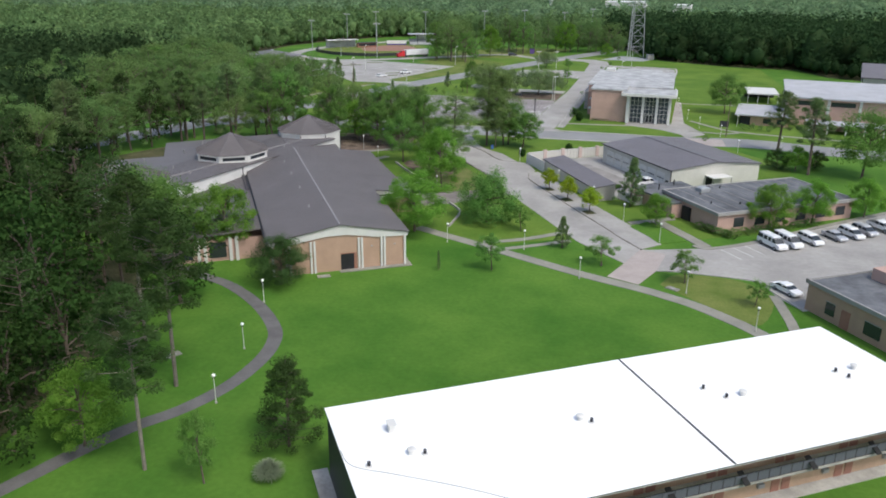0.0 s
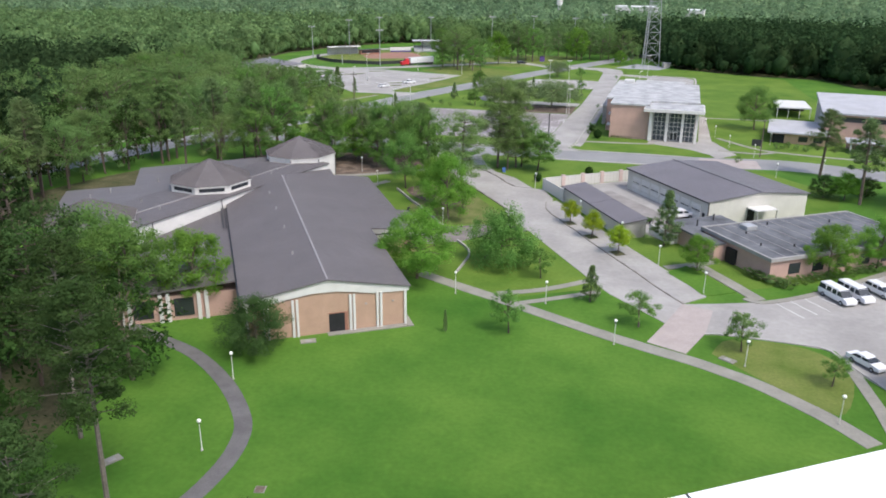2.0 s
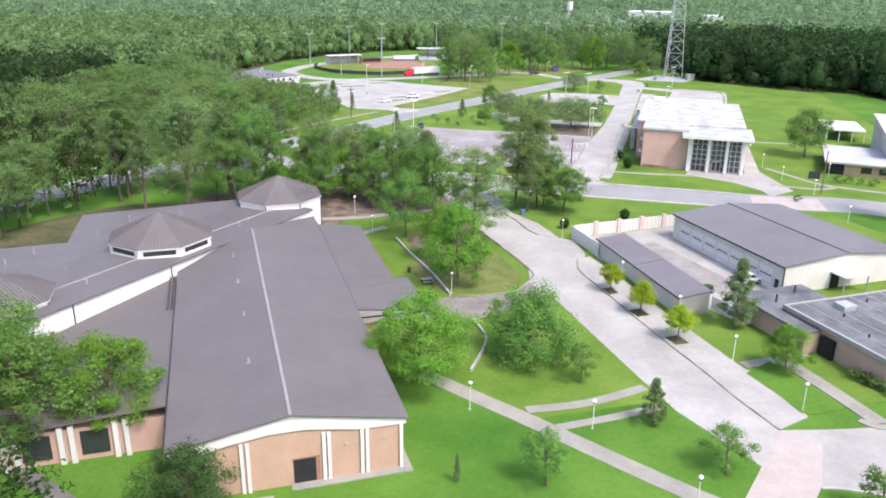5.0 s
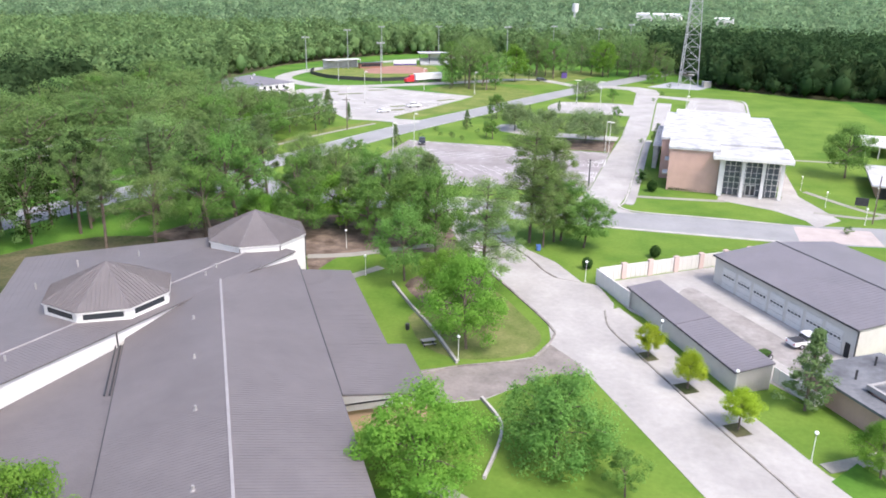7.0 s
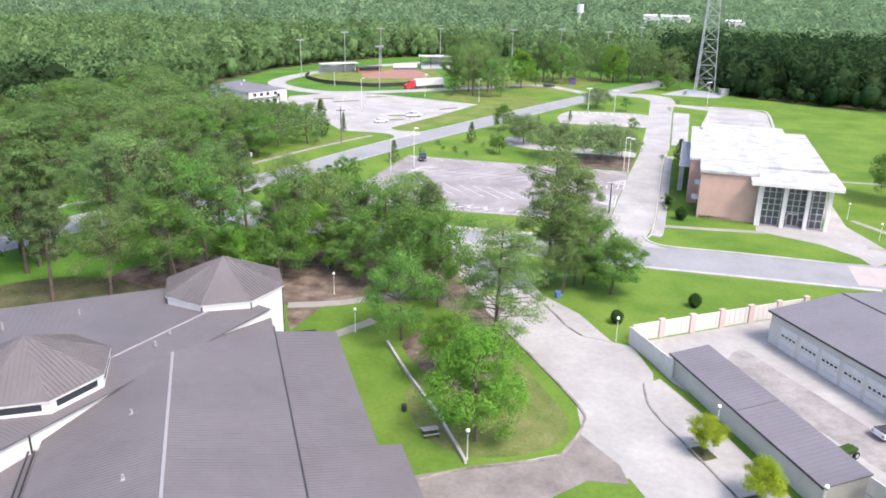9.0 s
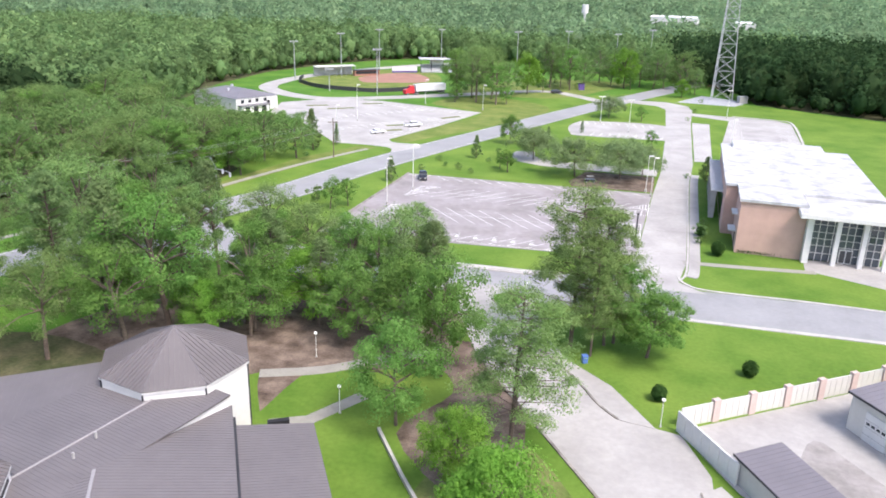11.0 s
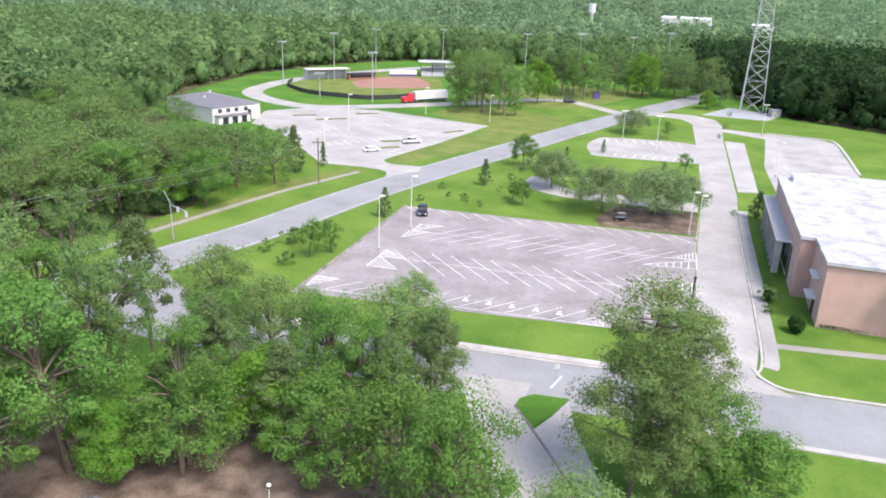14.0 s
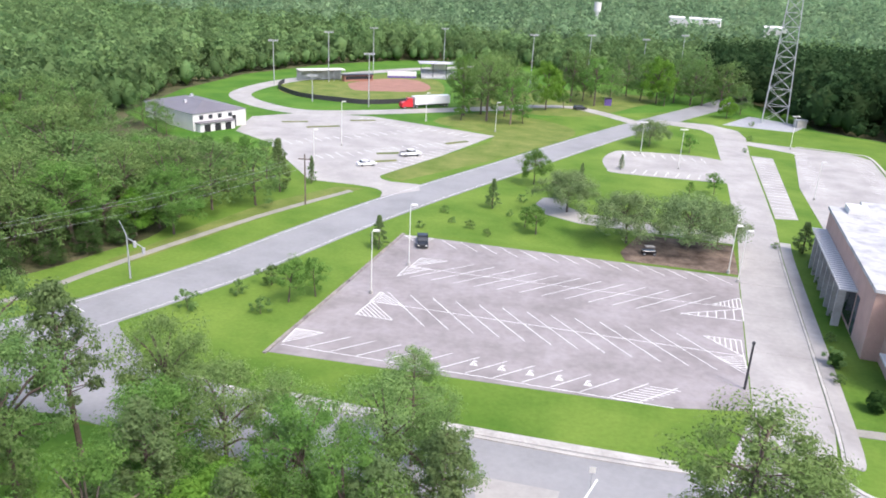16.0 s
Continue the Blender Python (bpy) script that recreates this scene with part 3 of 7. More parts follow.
strip("footpath_branch_low", [(-16.8, 123.6), (-12, 126.6), (-5.8, 130.8)], 1.2, WALK, 0.046, "concrete footpath", "pavement")
strip("footpath_hall", [(-56, 186.5), (-60, 180), (-64, 178)], 1.8, WALK, 0.046, "concrete footpath", "pavement", False)
strip("footpath_mulch", [(-70, 188), (-63, 191), (-57, 195.5), (-50, 200)], 2.0, WALK, 0.046, "concrete footpath", "pavement")
strip("footpath_cross", [(9.7, 146.6), (14.4, 138.8), (17.6, 133.2)], 2.2, WALK, 0.11, "concrete footpath", "pavement", False)
strip("footpath_link", [(4.5, 143.8), (8.8, 146.3), (13, 149)], 1.6, WALK, 0.112, "concrete footpath", "pavement", False)
strip("footpath_south", [(25.4, 113), (26, 104), (26, 98)], 1.5, WALK, 0.05, "concrete footpath", "pavement", False)
sheet("footpath_triangle_lawn", [(4.6, 141.6), (7.9, 136.4), (9.4, 133.2), (11, 133.4), (14.6, 135.6), (11.4, 140.6), (7.9, 145.6)], GRASS, 0.125, "small triangular lawn", "lawn")
strip("kerb_vans", [(15.4, 133.3), (18.5, 132.6), (27.3, 138.7), (39.6, 150.2), (54.9, 163.4), (90, 193)], 1.0, WALK, 0.14, "concrete kerb walk", "kerb")
strip("kerb_lot_south", [(8.7, 119.2), (11.2, 119.6), (18.9, 119.1), (23.6, 118.3), (25.4, 114.5), (28.2, 108.6)], 0.3, KERB, 0.14, "pale kerb", "kerb")
strip("asphalt_path", [(-80, 108), (-70, 104), (-61, 100.4), (-54.2, 97.4), (-47.2, 91.9), (-42, 85.8), (-40.1, 81.5), (-39.6, 76.3), (-40.5, 70), (-43, 64.2), (-45.9, 60.3), (-48.4, 55.6), (-51.2, 49), (-57, 36)], 1.9, ASPHALT_PATH, 0.03, "dark curving asphalt footpath", "path")
for at, turn in (((-42, 104.3), 28), ((10.8, 112.2), -35), ((-50.6, 75.3), 60)):
    pad = thing("utility_pad", at, turn, "small concrete utility pad with a metal cover, set in the lawn", "utility pad")
    part("slab", box(-1.0, 1.0, -0.55, 0.55, 0, 0.1), WALK, pad)
    part("cover", box(-0.4, 0.4, -0.35, 0.35, 0.1, 0.15), GREY_TRIM, pad)

valve = thing("valve_box", (-34.5, 74.6), 10, "small rust-red square valve cover in the lawn", "valve cover")
part("frame", box(-0.5, 0.5, -0.5, 0.5, 0, 0.05), DARK_KERB, valve)
part("lid", box(-0.4, 0.4, -0.4, 0.4, 0.05, 0.08), WOOD_POLE, valve)

# drive joints
bm = bmesh.new()
for i in range(14):
    y = 250 + i * 13
    xl, xr = -25 + (y - 247) * 0.058, -16.3 + (y - 245) * 0.064
    if y < 420:
        box(xl + 0.6, xr - 0.6, y - 0.03, y + 0.03, 0.03, 0.0405, bm)
tagged(part("drive_joint", bm, DARK_KERB, None), "dark expansion joints across the drive", "joint", kind="stuff")

# painted lines


def line(bm, a, b, w=0.13, z=0.05):
    a, b = Vector(a), Vector(b)
    s = Vector((-(b - a).y, (b - a).x)).normalized() * (w / 2)
    vs = [bm.verts.new((p.x, p.y, z)) for p in (a + s, b + s, b - s, a - s)]
    bm.faces.new(vs)


def lines_thing(name, label, segs, w=0.13, z=0.05):
    bm = bmesh.new()
    for a, b in segs:
        line(bm, a, b, w, z)
    return tagged(part(name, bm, PAINT_LINE, None), label, "line marking", kind="structure")


segs = []
for i in range(13):
    x = -75.5 + i * 3.55
    segs.append(((x, 265.4), (x + 8.2, 255.8)))
segs.append(((-76.5, 261.2), (-24.6, 261.0)))
for i in range(12):
    x = -74 + i * 3.55
    segs.append(((x, 272.2), (x + 8.6, 281.4)))
segs.append(((-75, 276.6), (-23, 277.6)))
for i in range(13):
    x = -80.1 + i * 3.52
    segs.append(((x, 244.6), (x + 4.5, 249.3)))
for i in range(14):
    x = -73.4 + i * 3.58
    segs.append(((x, 291.6), (x + 3.7, 287.8)))
segs.append(((-83.3, 244.4), (-34, 244.3)))
lines_thing("stall_lines", "white angled parking stall lines", segs, 0.11)


def hatch(pts, n):
    """Outline of a triangle with bars inside."""
    out = [(pts[i], pts[(i + 1) % 3]) for i in range(3)]
    a, b, c = (Vector(p) for p in pts)
    for i in range(1, n):
        f = i / n
        out.append((tuple(a.lerp(b, f)), tuple(a.lerp(c, f))))
    return out


segs = []
for tip, p, q in (((-77.4, 256.2), (-71.9, 256.1), (-76.7, 261.2)), ((-76.9, 261.2), (-72, 261.2), (-76.5, 265)), ((-76, 272), (-75.6, 277), (-71.8, 276.8)), ((-75.2, 277), (-70, 281.3), (-74.6, 281.2)),
                  ((-29.2, 265.8), (-24.2, 266), (-24.4, 260.9)), ((-24.4, 256.5), (-27.8, 259.6), (-24.4, 260.8)), ((-32, 272.6), (-23, 273), (-22.7, 277.6)), ((-27, 278), (-22.7, 277.8), (-22.5, 282)),
                  ((-83.4, 249.3), (-83.4, 245), (-79.4, 249.2)), ((-80.6, 291.6), (-77, 288), (-75, 291.6))):
    segs += hatch((tip, p, q), 7)
for i in range(8):
    f = i / 7
    segs.append(((-41.2 + 4.5 * f, 244.4 + 4.2 * f), (-37.6 + 4.5 * f, 244.4 + 4.2 * f)))
lines_thing("hatch_lines", "white hatched no-parking triangles", segs, 0.13, 0.051)
segs = []
for i in range(9):
    x = 19.9 + i * 2.05
    y = 132.6 + i * 1.75
    segs.append(((x, y), (x + 2.9, y - 4.6)))
lines_thing("van_stall_lines", "white parking stall lines beside the vans", segs, 0.12, 0.047)
segs = []
for i in range(22):
    segs.append(((-9.4 + i * 0.14, 334 + i * 2.8), (-5.0 + i * 0.19, 334 + i * 2.8)))
for i in range(17):
    segs.append(((3 + i * 0.2, 364 + i * 2.7), (7.4 + i * 0.18, 364 + i * 2.7)))
    segs.append(((18.5 + i * 0.2, 364 + i * 2.5), (23.4 + i * 0.2, 364 + i * 2.5)))
for i in range(9):
    segs.append(((-42 + i * 2.7, 380.5), (-43 + i * 2.7, 385.3)))
    segs.append(((-40 + i * 2.7, 359.5), (-39 + i * 2.7, 364)))
for i in range(15):
    for (x0, y0), (dx, dy), (ex, ey) in (((-134, 356), (2.0, 2.3), (3.5, -3)), ((-120, 344), (1.9, 2.2), (3.5, -3)), ((-101, 338), (0.9, 2.8), (4.5, -1.2)), ((-126, 398), (2.7, -0.7), (-1.2, -4.5))):
        segs.append(((x0 + i * dx, y0 + i * dy), (x0 + i * dx + ex, y0 + i * dy + ey)))
lines_thing("far_stall_lines", "faint white stall lines", segs, 0.16, 0.052)
main_line = smooth_line(MAIN, 6)


def offset_line(line_pts, off, i0, i1):
    out = []
    for i in range(i0, i1):
        d = (line_pts[i + 1] - line_pts[i - 1]).normalized()
        out.append(line_pts[i] + Vector((-d.y, d.x)) * off)
    return out


segs = []
for off in (-4.7, 4.7):
    o = offset_line(main_line, off, 20, 70)
    segs += list(zip(o, o[1:]))
o = offset_line(main_line, 1.6, 24, 31)
segs += list(zip(o, o[1:]))
segs.append(((-118.5, 247.5), (-112.5, 244.5)))
lines_thing("road_lines", "faded white road lines", segs, 0.09, 0.042)
bm = bmesh.new()
for x, y in ((-58.4, 247.4), (-54.8, 247.3), (-51.2, 247.2), (-47.6, 247.1), (-44.1, 246.9)):
    for a, b in (((-0.5, -0.5), (0.5, -0.4)), ((-0.3, -0.4), (-0.15, 0.6)), ((0.4, -0.4), (0.0, 0.2)), ((-0.15, 0.6), (0.25, 0.7))):
        line(bm, (x + a[0], y + a[1]), (x + b[0], y + b[1]), 0.22, 0.052)
tagged(part("stall_symbols", bm, PAINT_LINE, None), "small white symbols painted in the front stalls", "line marking", kind="structure")
strip("lot_west_kerb", [(-84.3, 241.8), (-82.6, 268), (-81.1, 292.3)], 0.32, DARK_KERB, 0.17, "stained kerb along the parking lot", "kerb")
lines_thing("give_way_line", "short white line on the side road", [((-43, 224.6), (-42, 228))], 0.2, 0.05)

# ---- classroom block with the white roof ----
block = thing("classroom_block", (-23.7, 57.5), 31.4, "two-storey tan brick classroom block with a flat white roof", "building")
H = 7.0
part("wall", box(0.5, 56.6, -15.6, -0.6, 0, H - 0.14), TAN_WALL, block)
part("roof", box(0, 57, -18.9, 0, H - 0.14, H), WHITE_ROOF, block, "flat white membrane roof")
part("fascia", box(0.02, 56.98, -18.88, -18.7, H - 0.24, H - 0.144), WHITE_TRIM, block, "white fascia board")
part("drip_edge", box(0, 57, -18.94, -18.9, H - 0.1, H - 0.04), DARK_METAL, block, "thin dark metal roof edge")
part("roof_joint", prism([(30.3, -18.9), (30.5, -18.9), (30.9, 0), (30.7, 0)], H, H + 0.04), DARK_METAL, block, "dark expansion joint")
part("side_screen", box(0.1, 0.4, -15.5, -0.8, 0.2, H - 0.6), DARK_METAL, block)
part("walkway", box(0.5, 56.6, -17.35, -15.6, 3.05, 3.25), KERB, block, "concrete upper walkway")
part("pavement_slab", box(-1.2, 58, -16.95, -15.6, 0, 0.12), KERB, block)
part("side_pavement", box(-1.4, 0.1, -17, 0.6, 0, 0.1), KERB, block)
door = None
for z in (0.12, 3.25):
    for i in range(8):
        for dx in (-0.6, 0.6):
            if door is None:
                door = part("door", box(-0.46, 0.46, -0.06, 0.02, 0, 2.1), DARK_BRICK, block, "red-brown door")
                door.matrix_basis = pose(2.2 + dx, -15.6, z)
            else:
                clone(door, pose(2.2 + i * 7.35 + dx, -15.6, z))
cooler = None
for z in (0.12, 3.25):
    for i in range(7):
        if cooler is None:
            cooler = part("wall_unit", box(-0.36, 0.36, -0.3, 0.02, 0.85, 1.3, bevel=0.04), GREY_TRIM, block, "small wall cooling unit")
            cooler.matrix_basis = pose(7.2, -15.6, z)
            win = part("window", box(-0.6, 0.6, -0.04, 0.02, 1.4, 2.2), GLASS, block)
            win.matrix_basis = pose(7.2, -15.6, z)
        else:
            clone(cooler, pose(7.2 + i * 7.35, -15.6, z))
            clone(win, pose(7.2 + i * 7.35, -15.6, z))
rail_post = None
for i in range(47):
    if rail_post is None:
        rail_post = part("rail_post", box(-0.03, 0.03, -0.03, 0.03, 0, 1.05), DARK_METAL, block)
        rail_post.matrix_basis = pose(0.7, -17.25, 3.25)
        rail_panel = part("rail_panel", box(0.05, 1.16, -0.015, 0.015, 0.12, 0.95), SLATE_PANEL, block, "slate-grey railing panel")
        rail_panel.matrix_basis = pose(0.7, -17.25, 3.25)
    else:
        clone(rail_post, pose(0.7 + i * 1.21, -17.25, 3.25))
        if i < 46:
            clone(rail_panel, pose(0.7 + i * 1.21, -17.25, 3.25))
for z in (3.34, 4.29):
    part("rail", box(0.7, 56.4, -17.28, -17.22, z - 0.03, z + 0.03), DARK_METAL, block)
for i in range(8):
    x = 3.8 + i * 7.3
    part("stair_head", slab3([(x - 0.28, -16.7, 4.3), (x + 0.28, -16.7, 4.3), (x + 0.28, -17.9, 3.7), (x - 0.28, -17.9, 3.7)], 0.12), DARK, block, "dark projecting plate across the railing")
for X, Y, kind in ((-16.7, 55.4, 2), (-17, 50, 0), (-14.1, 52.5, 1), (-13, 52.7, 0), (-0.7, 61.0, 1), (0.3, 60.8, 0), (10.6, 69.3, 0), (12.6, 68.1, 0), (14.2, 69, 1), (24, 76, 0), (26, 77.2, 1), (25, 75, 0)):
    vent = thing("roof_vent", (X, Y, H), 31, "small metal vent on the white roof", "roof vent", "vents on the white roof")
    if kind == 2:
        part("housing", box(-0.3, 0.3, -0.45, 0.45, 0, 0.75, bevel=0.05), WHITE_TRIM, vent)
        part("cap", box(-0.38, 0.38, -0.53, 0.53, 0.75, 0.82), WHITE_TRIM, vent)
    elif kind == 1:
        part("housing", tube((0, 0, 0), (0, 0, 0.4), 0.3, 0.3, 10), WHITE_TRIM, vent)
        part("cap", ball((0, 0, 0.42), 0.4, sub=2, squash=0.4), WHITE_TRIM, vent)
    else:
        part("pipe", tube((0, 0, 0), (0, 0, 0.45), 0.14, 0.14, 8), DARK_METAL, vent)
        part("collar", tube((0, 0, 0), (0, 0, 0.08), 0.3, 0.3, 8), WHITE_TRIM, vent)
cable = thing("roof_cable", (-17, 47.5, H), 31, "thin grey cable lying across the white roof", "cable")
part("wire", ribbon([(-0.5, 5), (0, 2.6), (3, 0.5), (8, -3), (14, -8)], 0.06, 0.0, 0.03), GREY_TRIM, cable)

# ---- hall with the fan of grey metal roofs ----
hall = thing("hall", (-31.1, 112.8), 30, "large assembly hall with tan panels and grey-brown standing-seam roofs", "building")
W, EA, RZ = 21.3, 5.75, 7.8      # width, eave height, ridge height
NW = 67.5                        # the tall wall behind runs along y = x + NW


def roof_panel(name, pts, rib, parent, spacing=0.42, material=METAL_ROOF, thick=0.18):
    r = part(name, slab3(pts, thick), material, parent)
    part("seams", ribs(pts, rib, spacing), material, r, kind="stuff")
    return r


mid = -W / 2
roof_panel("roof", [(0.5, -0.5, EA), (mid, -0.5, RZ), (mid, NW + mid, RZ), (0.5, NW + 0.5, EA)], (1, 0, 0), hall)
roof_panel("roof", [(-W - 0.5, -0.5, EA), (mid, -0.5, RZ), (mid, NW + mid, RZ), (-W - 0.5, NW - W - 0.5, EA)], (1, 0, 0), hall)
part("ridge_cap", box(mid - 0.14, mid + 0.14, -0.5, NW + mid, RZ - 0.02, RZ + 0.08), RIDGE_CAP, hall, "pale metal ridge cap")
part("wall", box(-W, 0, 0.02, 62, 0, EA - 0.15), TAN_WALL, hall)
# front: white gable band over panels
bm = bmesh.new()
slab = [(-W - 0.3, EA - 0.2), (mid, RZ - 0.2), (0.3, EA - 0.2), (0.3, EA - 0.75), (-4.5, EA - 0.65), (-6.3, EA - 0.25), (-9.5, EA + 0.15), (-12.8, EA + 0.15), (-16, EA - 0.25), (-17.8, EA - 0.65), (-W - 0.3, EA - 0.75)]
fr = [bm.verts.new((x, -0.28, z)) for x, z in slab]
bk = [bm.verts.new((x, 0.02, z)) for x, z in slab]
bmesh.ops.triangulate(bm, faces=[bm.faces.new(fr)])
bmesh.ops.triangulate(bm, faces=[bm.faces.new(bk)])
for i in range(len(fr)):
    j = (i + 1) % len(fr)
    bm.faces.new((fr[i], fr[j], bk[j], bk[i]))
part("gable_band", bm, WHITE_TRIM, hall, "white arched gable band")
bm = bmesh.new()
pts = [(-W, 0), (0, 0), (0, EA - 0.2), (mid, RZ - 0.3), (-W, EA - 0.2)]
fr = [bm.verts.new((x, -0.1, z)) for x, z in pts]
bk = [bm.verts.new((x, 0.02, z)) for x, z in pts]
bm.faces.new(fr), bm.faces.new(bk)
for i in range(5):
    bm.faces.new((fr[i], fr[(i + 1) % 5], bk[(i + 1) % 5], bk[i]))
part("front_panel", bm, STUCCO, hall, "tan brick front panels")
pil = part("pilaster", box(-0.16, 0.16, -0.34, -0.1, 0, EA - 0.5), WHITE_TRIM, hall, "white pilaster")
pil.matrix_basis = pose(-0.2, 0, 0)
for x in (-3.55, -4.05, -7.2, -7.7, -14.7, -15.25, -18.5, -19.0, -21.1):
    clone(pil, pose(x, 0, 0))
d = part("door", box(-10.6, -8.5, -0.16, -0.08, 0.15, 2.75), DARK, hall, "dark recessed doorway")
part("frame", box(-10.75, -8.05, -0.2, -0.16, 2.75, 2.9), DARK_BRICK, d)
part("panel", box(-8.5, -8.1, -0.2, -0.1, 0.15, 2.7), DARK_BRICK, d)
part("step", box(-10.9, -0.1, -1.1, -0.1, 0, 0.14), WALK, hall, "concrete step and apron")
part("apron", box(0, 0.8, -1.1, 14, 0, 0.1), WALK, hall)
for x in (-1.9, -5.6, -17.2):
    part("wall_light", box(x - 0.15, x + 0.15, -0.26, -0.1, 3.6, 3.8, bevel=0.03), GREY_TRIM, hall)
# right lower wing
roof_panel("wing_roof", [(0.2, 27.4, 5.15), (10.45, 27.4, 3.97), (10.45, 39.4, 3.97), (0.2, 39.4, 5.15)], (1, 0, 0), hall)
roof_panel("wing_roof", [(0.2, 39.4, 5.15), (8.2, 39.4, 4.22), (8.2, 65.2, 4.22), (0.2, 65.2, 5.15)], (1, 0, 0), hall)
part("wing_wall", box(0, 10.0, 27.9, 39.2, 0, 3.8), TAN_WALL, hall)
part("wing_wall", box(0, 7.8, 39.2, 64.8, 0, 4.0), TAN_WALL, hall)
part("gutter", box(0.5, 0.75, 27.4, 66.4, 5.1, 5.3), DARK_METAL, hall, "dark valley gutter")
part("wing_fascia", box(0.2, 10.5, 27.25, 27.4, 3.8, 4.0), DARK_METAL, hall)
part("wing_parapet", slab3([(0.6, 27.3, 4.95), (10.3, 27.3, 3.8), (10.3, 27.3, 3.2), (0.6, 27.3, 3.2)], 0.12), WHITE_WALL, hall, "white end wall under the wing roof")
# left lower wing, up to the tall wall
roof_panel("wing_roof", [(-W - 0.3, 9, 5.2), (-W - 0.3, NW - W - 0.6, 5.2), (-45, NW - 45.3, 3.7), (-45, 16, 3.7), (-38, 9, 4.15)], (1, 0, 0), hall)
part("wing_wall", prism([(-W, 9.6), (-W, 45), (-44.5, 22.5), (-44.5, 16.3), (-37.8, 9.6)], 0, 3.6), PINK_BRICK, hall)
for x in (-26, -27, -31, -32, -36, -37):
    part("column", box(x - 0.25, x + 0.25, 9.1, 9.6, 0, 4.1), WHITE_TRIM, hall)
for x in (-29, -34.3):
    part("window", box(x - 1.3, x + 1.3, 9.5, 9.62, 0.6, 3.2), GLASS, hall)
part("gutter", box(-W - 0.72, -W - 0.5, -0.5, 45, 5.14, 5.34), DARK_METAL, hall, "dark valley gutter")
for dx in (0.95, 1.45):
    part("roof_pipe", tube((-W - dx, 33, 5.42), (-W - dx, 44.6, 5.42), 0.09), DARK_METAL, hall, "dark conduit on the roof")
for x, y in ((-14.0, 46), (-13.8, 35.5), (-13.6, 24.5), (-13.7, 12)):
    zz = EA + (RZ - EA) * (1 - abs(x - mid) / (W / 2))
    v = part("vent_pipe", tube((x, y, zz - 0.1), (x, y, zz + 0.5), 0.13, 0.13, 8), GREY_TRIM, hall, "small grey roof stack")
    part("flashing", tube((x, y, zz - 0.05), (x, y, zz + 0.12), 0.32, 0.16, 8), RIDGE_CAP, v)

# tall wing behind, at 45 degrees, with three eight-sided lanterns
R2 = math.sqrt(0.5)


def sd(s, dd, z):
    """A point s metres along the tall wall and dd metres behind it."""
    bx, by = -NW / 2, NW / 2
    return (bx + (s - 0) * R2 - dd * R2, by + (s - 0) * R2 + dd * R2, z)


S0, S1, WT = -7.0, 48.0, 7.2
D1 = 13.0
bm = prism([sd(S0, 0, 0)[:2], sd(S1, 0, 0)[:2], sd(S1, D1, 0)[:2], sd(S0, D1, 0)[:2]], 0, WT - 0.2)
part("tall_wall", bm, WHITE_WALL, hall, "white painted tall wall")
for s in (0, 15.8, 26.5, 39):
    a = sd(s, -0.06, 0)
    part("downpipe", tube((a[0], a[1], 4.2), (a[0], a[1], WT - 0.1), 0.09, seg=6), DARK_METAL, hall)
roof_panel("tall_roof", [sd(S0 - 0.3, -0.3, WT), sd(S1, -0.3, WT), sd(S1, 5.2, WT + 0.2), sd(S0 - 0.3, 5.2, WT + 0.2)], (-R2, R2, 0), hall)
roof_panel("tall_roof", [sd(S0 - 0.3, 5.2, WT + 0.2), sd(S1, 5.2, WT + 0.2), sd(S1, D1 + 0.3, WT - 0.1), sd(S0 - 0.3, D1 + 0.3, WT - 0.1)], (-R2, R2, 0), hall)
a, b = sd(S0, 5.2, WT + 0.21), sd(S1, 5.2, WT + 0.21)
part("ridge_cap", tube(a, b, 0.12, seg=6), RIDGE_CAP, hall)
for s, dd in ((4.5, 3), (6, 9), (33, 3), (36, 4)):
    p = sd(s, dd, WT + 0.4)
    part("vent_pipe", tube(p, (p[0], p[1], p[2] + 0.6), 0.13, seg=8), GREY_TRIM, hall)
# flat back blocks, square to the hall
for poly in ([(-38.2, 47.8), (-9.6, 76.4), (-9.6, 78.6), (-38.2, 77.0)], [(-50.2, 35.8), (-38.2, 47.8), (-38.2, 60.6), (-50.2, 60.6)]):
    q = [(x, y, WT - 0.25 - 0.035 * ((y - x) * R2 - NW * R2 - D1)) for x, y in poly]
    roof_panel("back_roof", q, (0, 1, 0), hall, 0.7)
    mx, my = sum(p[0] for p in poly) / 4, sum(p[1] for p in poly) / 4
    part("back_wall", prism([(x + (mx - x) * 0.03, y + (my - y) * 0.03) for x, y in poly], 0, 5.6), TAN_WALL, hall)
for x, y in ((-34, 62), (-30, 70), (-22, 72), (-45, 52), (-42, 56)):
    part("vent_pipe", tube((x, y, 6.0), (x, y, 7.6), 0.13, seg=8), GREY_TRIM, hall)


